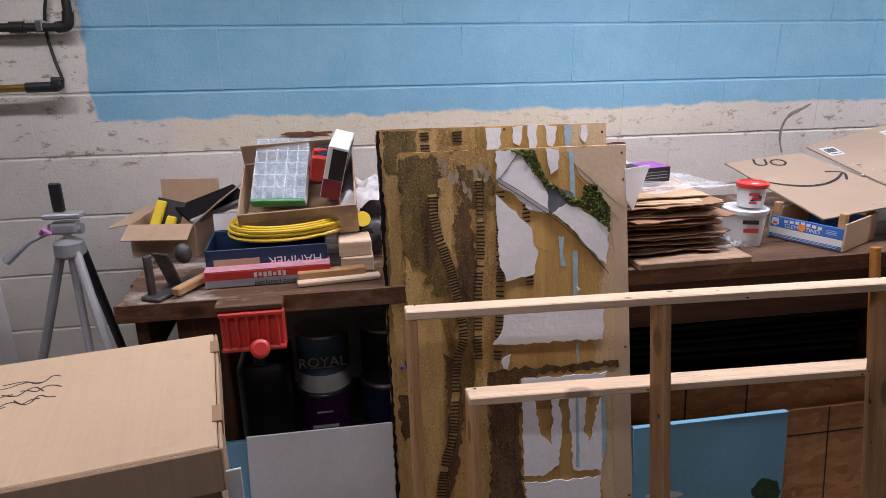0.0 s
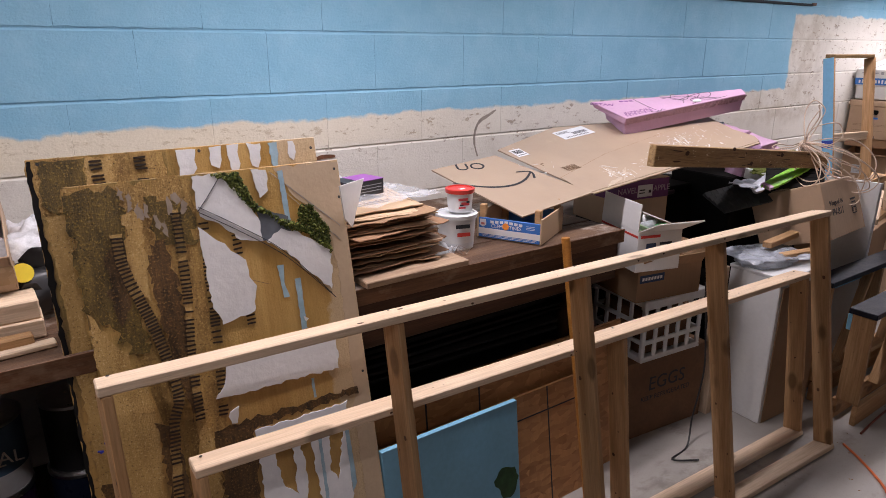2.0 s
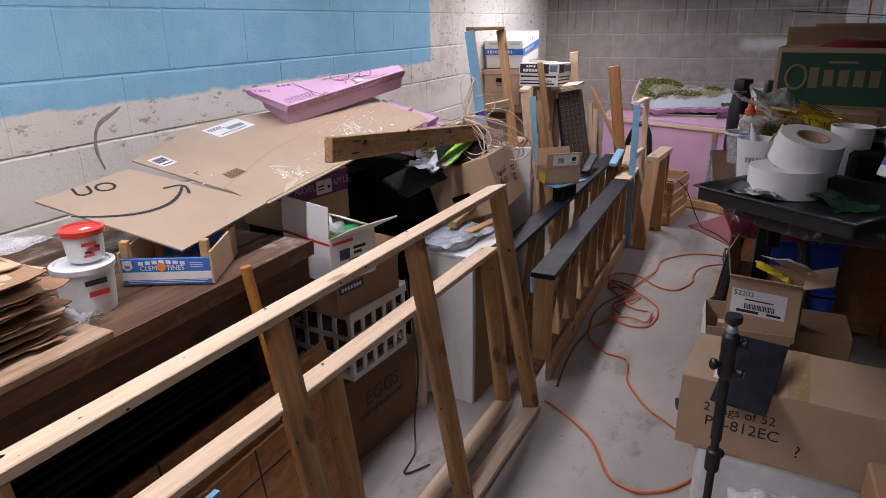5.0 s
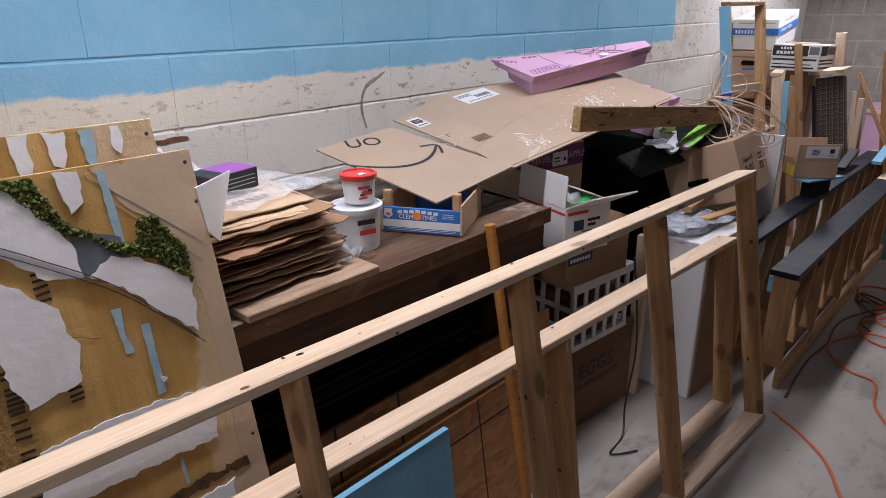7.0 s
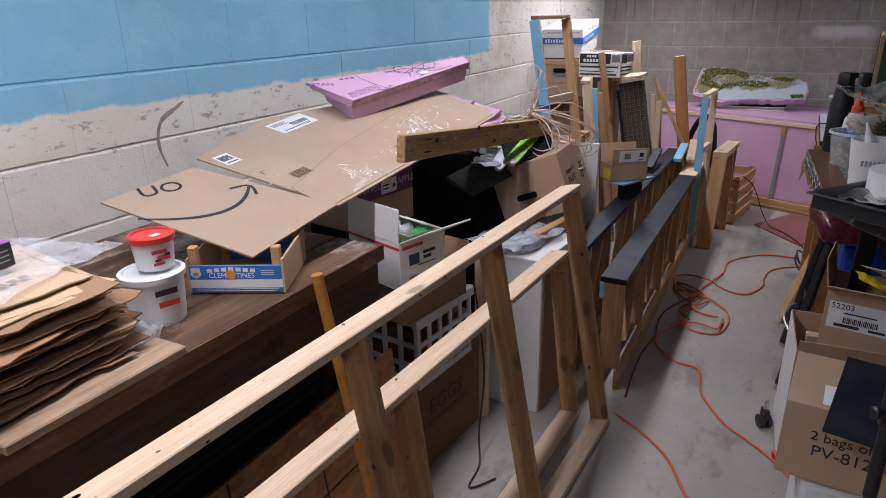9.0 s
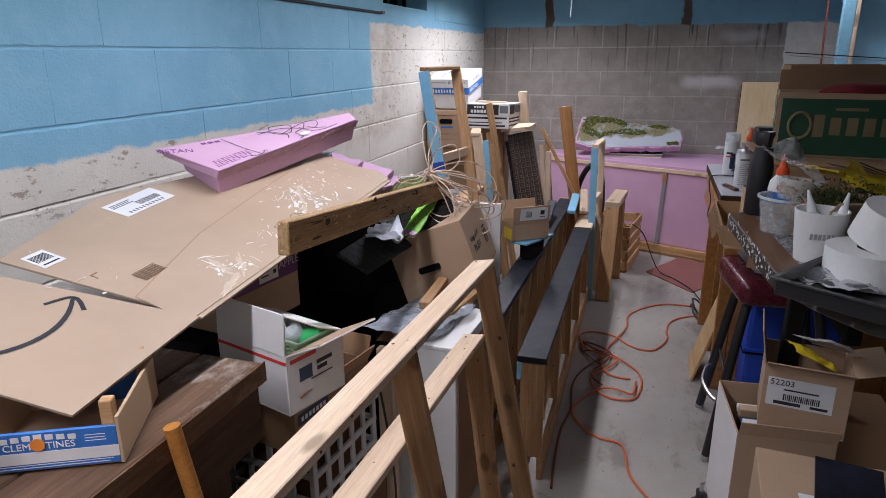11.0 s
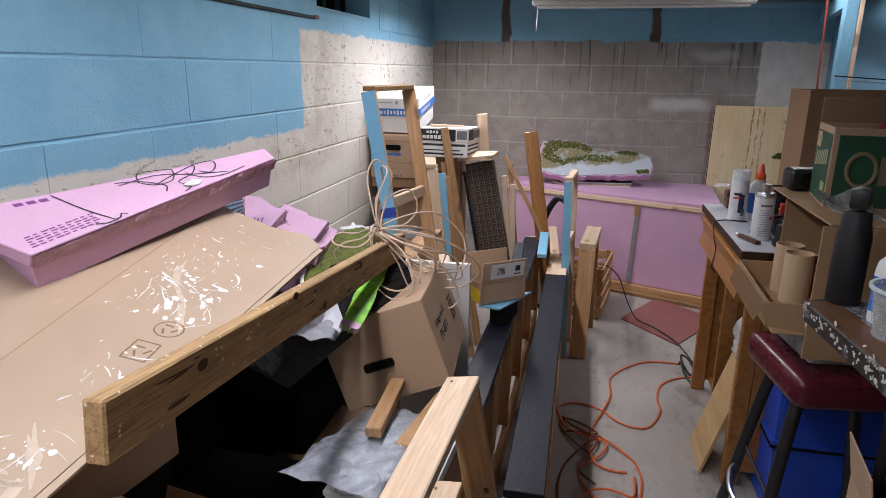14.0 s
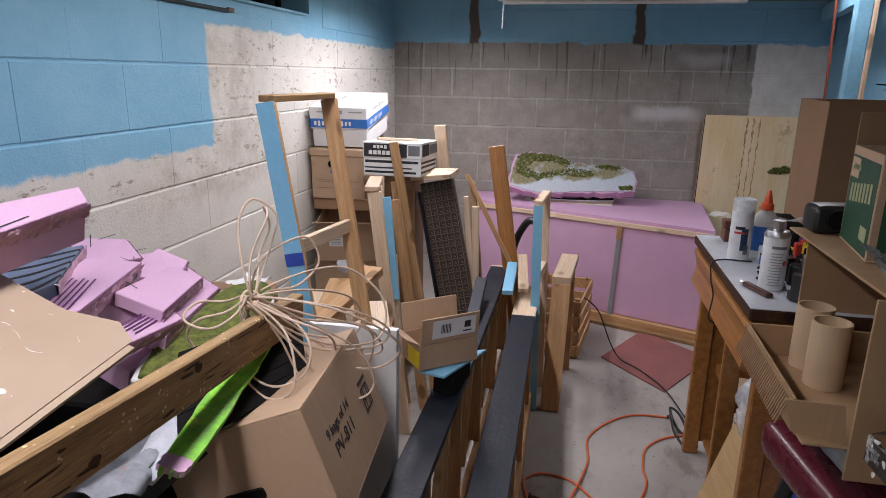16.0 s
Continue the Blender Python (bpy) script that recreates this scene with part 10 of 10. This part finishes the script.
# torn plaster
for k, o in enumerate((
        [(0.246, 1.256), (0.303, 1.258), (0.330, 1.225), (0.362, 1.180), (0.378, 1.140), (0.38, 1.096), (0.330, 1.100), (0.285, 1.150), (0.247, 1.168)],
        [(0.241, 1.147), (0.290, 1.100), (0.333, 1.054), (0.336, 1.020), (0.349, 1.000), (0.336, 0.936), (0.30, 0.930), (0.262, 0.922), (0.245, 0.96)],
        [(0.386, 1.094), (0.43, 1.112), (0.47, 1.100), (0.505, 1.072), (0.546, 1.042), (0.533, 0.948), (0.50, 0.985), (0.47, 1.009), (0.44, 1.05), (0.41, 1.075)],
        [(0.255, 0.853), (0.40, 0.858), (0.524, 0.842), (0.522, 0.747), (0.36, 0.752), (0.219, 0.757), (0.245, 0.79)],
        [(0.291, 0.657), (0.528, 0.656), (0.52, 0.61), (0.30, 0.60)],
        [(0.291, 0.60), (0.325, 0.60), (0.34, 0.50), (0.37, 0.47), (0.375, 0.595), (0.392, 0.59), (0.40, 0.50), (0.385, 0.41), (0.34, 0.385), (0.29, 0.395)],
        [(0.42, 0.60), (0.47, 0.60), (0.46, 0.50), (0.478, 0.46), (0.50, 0.56), (0.515, 0.59), (0.51, 0.385), (0.43, 0.392), (0.425, 0.45)],
        [(0.292, 0.372), (0.505, 0.365), (0.50, 0.20), (0.40, 0.215), (0.32, 0.20), (0.30, 0.26)],
        [(0.375, 1.256), (0.412, 1.256), (0.408, 1.21), (0.39, 1.195)],
        [(0.45, 0.90), (0.464, 0.885), (0.452, 0.880)],
        [(0.24, 0.72), (0.262, 0.73), (0.258, 0.69), (0.245, 0.69)])):
    patch(A, "plaster_patch", o, 0.0014, 0.0028, PLASTER_OLD, 60 + k, 0.0035, "torn white plaster", 0.010)
patch(A, "stone_patch", [(0.375, 1.177), (0.405, 1.160), (0.447, 1.138), (0.452, 1.10), (0.41, 1.093), (0.383, 1.096)], 0.0010, 0.0020, STONE, 80, 0.003)
patch(A, "tan_margin", [(0.545, 0.0), (0.595, 0.0), (0.595, 1.258), (0.43, 1.258), (0.47, 1.19), (0.55, 1.10), (0.558, 1.0), (0.556, 0.67), (0.545, 0.64)], 0.0, 0.0006, MEDIUM, 81, 0.003)
# green moss along the torn edge
MOSSPOLY = [(0.285, 1.258), (0.345, 1.256), (0.362, 1.215), (0.375, 1.18), (0.428, 1.140), (0.470, 1.120), (0.482, 1.165), (0.510, 1.160), (0.548, 1.095), (0.546, 1.035), (0.515, 1.068), (0.488, 1.098), (0.44, 1.112), (0.405, 1.150), (0.368, 1.165), (0.345, 1.195), (0.32, 1.235)]
flock(A, MOSSPOLY, 1500, 0.0048, MOSSDARK, 43, 0.0012)
flock(A, MOSSPOLY, 420, 0.0044, MOSS, 44, 0.0040)
# wires, pencil and paint runs
for k, pts in enumerate(([(0.248, 1.190), (0.330, 1.135), (0.425, 1.062), (0.531, 0.938)], [(0.248, 1.178), (0.335, 1.120), (0.432, 1.045), (0.540, 0.925)], [(0.246, 1.180), (0.268, 1.205), (0.300, 1.245)])):
    part("black_wire", tube(spline([(*q, 0.0055) for q in pts], 8), 0.0009, 6), INK, A)
for k, (a, b) in enumerate((((0.42, 1.25), (0.58, 1.10)), ((0.45, 1.20), (0.575, 1.065)), ((0.245, 1.05), (0.38, 0.99)))):
    m_, ln = axes((*a, 0.0012), (*b, 0.0012), (0, 0, 1))
    part("pencil_line", cbox(ln, 0.0012, 0.0006), GREYMETAL if k < 2 else BROWNINK, A, "", m_)
for k, o in enumerate(([(0.440, 1.25), (0.452, 1.25), (0.455, 1.13), (0.442, 1.13)], [(0.405, 1.03), (0.420, 1.03), (0.416, 0.985), (0.424, 0.95), (0.410, 0.95)], [(0.443, 0.99), (0.457, 0.99), (0.455, 0.865), (0.442, 0.865)], [(0.445, 0.74), (0.453, 0.74), (0.452, 0.69), (0.446, 0.69)], [(0.44, 0.60), (0.447, 0.60), (0.445, 0.40), (0.435, 0.40)], [(0.512, 0.62), (0.522, 0.62), (0.524, 0.44), (0.510, 0.42)])):
    patch(A, "blue_run", o, 0.0012 if k < 4 else 0.0043, 0.0005, PALEBLUE, 90 + k, 0.0010, "", 0.008)
for q in ((0.015, 1.245), (0.30, 1.252), (0.585, 1.24), (0.588, 1.17), (0.585, 0.72), (0.588, 0.30), (0.012, 0.60)):
    part("nail_hole", lathe([(0.0005, 0.0012), (0.0035, 0.0012)], 10, False), INK, A, "", pose(*q, 0))

B = board_b
patch(B, "ballast_bed", [(0, 1.312), (0.255, 1.312), (0.255, 1.20), (0, 1.20)], 0.0, 0.0007, BAL_BROWN, 101, 0.004)
patch(B, "moss_bed", [(0.02, 1.308), (0.10, 1.308), (0.10, 1.23), (0.05, 1.25), (0.04, 1.20), (0.012, 1.22)], 0.0008, 0.0007, BAL_OLIVE, 102, 0.006)
patch(B, "pale_smear", [(0.10, 1.31), (0.15, 1.31), (0.15, 1.22), (0.10, 1.23)], 0.0008, 0.0007, OCHRE, 103, 0.004)
patch(B, "dark_bed", [(0.0, 1.31), (0.008, 1.312), (0.011, 1.1), (0.006, 0.8), (0.009, 0.4), (0.006, 0.0), (0.0, 0.0)], 0.0009, 0.0007, BLACKMATT, 104, 0.003)
patch(B, "pale_smear", [(0.018, 1.26), (0.05, 1.24), (0.05, 0.0), (0.016, 0.0)], 0.0, 0.0007, OCHRE, 105, 0.004)
patch(B, "dark_bed", [(0.016, 0.62), (0.052, 0.64), (0.052, 0.52), (0.03, 0.50)], 0.0008, 0.0007, BAL_DARK, 106, 0.006)
for k, u_ in enumerate((0.12, 0.205)):
    track(B, [(u_, 1.31), (u_ + 0.002, 1.26), (u_, 1.22)], 0.024, 0.0016, TIE, seed=10 + k)
for k, (u_, w, h_) in enumerate(((0.300, 0.045, 0.07), (0.365, 0.03, 0.05), (0.405, 0.025, 0.075), (0.455, 0.03, 0.06), (0.50, 0.02, 0.075), (0.545, 0.018, 0.05))):
    patch(B, "plaster_drip", [(u_ - w / 2, 1.312), (u_ + w / 2, 1.312), (u_ + w * 0.4, 1.312 - h_ * 0.6), (u_ + w * 0.1, 1.312 - h_), (u_ - w * 0.4, 1.312 - h_ * 0.8)], 0.0004, 0.0016, PLASTER_OLD if k != 4 else PALEBLUE, 110 + k, 0.003)
for k, (y0, y1, x_) in enumerate(((0.62, 0.72, 0.046), (0.70, 0.705, 0.03), (0.40, 0.58, 0.050), (0.15, 0.40, 0.052))):
    part("pen_stroke", tube(spline([(x_, y0, 0.0014), (x_ + 0.006, (y0 + y1) / 2, 0.0014), (x_ - 0.004, y1, 0.0014)], 6), 0.0022, 5), PENBLUE, B)
for q in ((0.595, 1.29), (0.33, 1.305), (0.02, 1.305)):
    part("nail_hole", lathe([(0.0005, 0.0022), (0.0035, 0.0022)], 10, False), INK, B, "", pose(*q, 0))

# ---- the blocks of the walls ----


def block_mesh(name, w, h, material, seed, lip_z=0.0046, lip_x=0.0005, depth=0.03):
    """A wall block whose face lies at y = 0, the body behind it; the arrises are worn and uneven."""
    r = random.Random(seed)
    ring = []
    for k in range(14):
        ring.append((-w / 2 + w * k / 14, -h / 2))
    for k in range(7):
        ring.append((w / 2, -h / 2 + h * k / 7))
    for k in range(14):
        ring.append((w / 2 - w * k / 14, h / 2))
    for k in range(7):
        ring.append((-w / 2, h / 2 - h * k / 7))
    bm = bmesh.new()
    face, edge, back = [], [], []
    for x, z in ring:
        inx = (lip_x + r.uniform(-0.0004, 0.0007)) * (1 if abs(abs(x) - w / 2) < 1e-6 else 0)
        inz = (lip_z + r.choice((-0.002, -0.001, 0.0, 0.0, 0.001, 0.0035)) * r.random()) * (1 if abs(abs(z) - h / 2) < 1e-6 else 0)
        fx, fz = x - math.copysign(inx, x), z - math.copysign(inz, z)
        face.append(bm.verts.new((fx, r.uniform(-0.0003, 0.0003), fz)))
        edge.append(bm.verts.new((x, (0.0035 if inz or lip_x > 0.0015 else 0.0006) + r.uniform(0.0, 0.0006), z)))
        back.append(bm.verts.new((x, depth, z)))
    n = len(ring)
    bm.faces.new(face)
    for a, b in ((face, edge), (edge, back)):
        for i in range(n):
            j = (i + 1) % n
            bm.faces.new((a[i], b[i], b[j], a[j]))
    bmesh.ops.recalc_face_normals(bm, faces=bm.faces[:])
    return mesh_of(name, bm, material)


GAP = 0.0035
full_n = [block_mesh("block", BL - 0.0002, CO - GAP, WALL_N, 70 + k) for k in range(6)]
rnd = random.Random(5)
for j in range(-6, 4):
    zc = ZA + CO * (j + 0.5)
    if zc - CO / 2 < 0.0:
        continue
    shift = 0.5 if j % 2 == 0 else 0.0
    i = -5
    while True:
        xc = XA + BL * (i + shift)
        i += 1
        if xc - BL / 2 > XE - 0.05:
            break
        if xc < XWEST + 0.2 or zc + CO / 2 > ZC:
            continue
        if zc + CO / 2 > WZ0 + 0.02 and WX0 - BL / 2 < xc < WX1 + BL / 2:
            continue
        part("block", rnd.choice(full_n), None, wall_n, "", pose(xc, YW - MO + rnd.uniform(-0.0009, 0.0009), zc))
BLE, ZE = 0.418, ZA + 0.021
east = {}
for j in range(-6, 3):
    zc = ZE + CO * (j + 0.5)
    if zc - CO / 2 < 0 or zc + CO / 2 > ZC:
        continue
    first = 1.926 if j % 2 else 1.712
    edges = [YW] + [y for y in (first + BLE - BLE * i for i in range(9)) if YS + 0.02 < y < YW - 0.02] + [YS]
    for k, (y1, y0) in enumerate(zip(edges, edges[1:])):
        key = (round(y1 - y0, 3), (j + k) % 3)
        if key not in east:
            east[key] = block_mesh("block", y1 - y0 - 0.011, CO - 0.011, WALL_E, 90 + len(east), 0.002, 0.002)
        part("block", east[key], None, wall_e, "", pose(XE - MO + rnd.uniform(-0.0012, 0.0012), (y0 + y1) / 2, zc, 0, 0, -90))
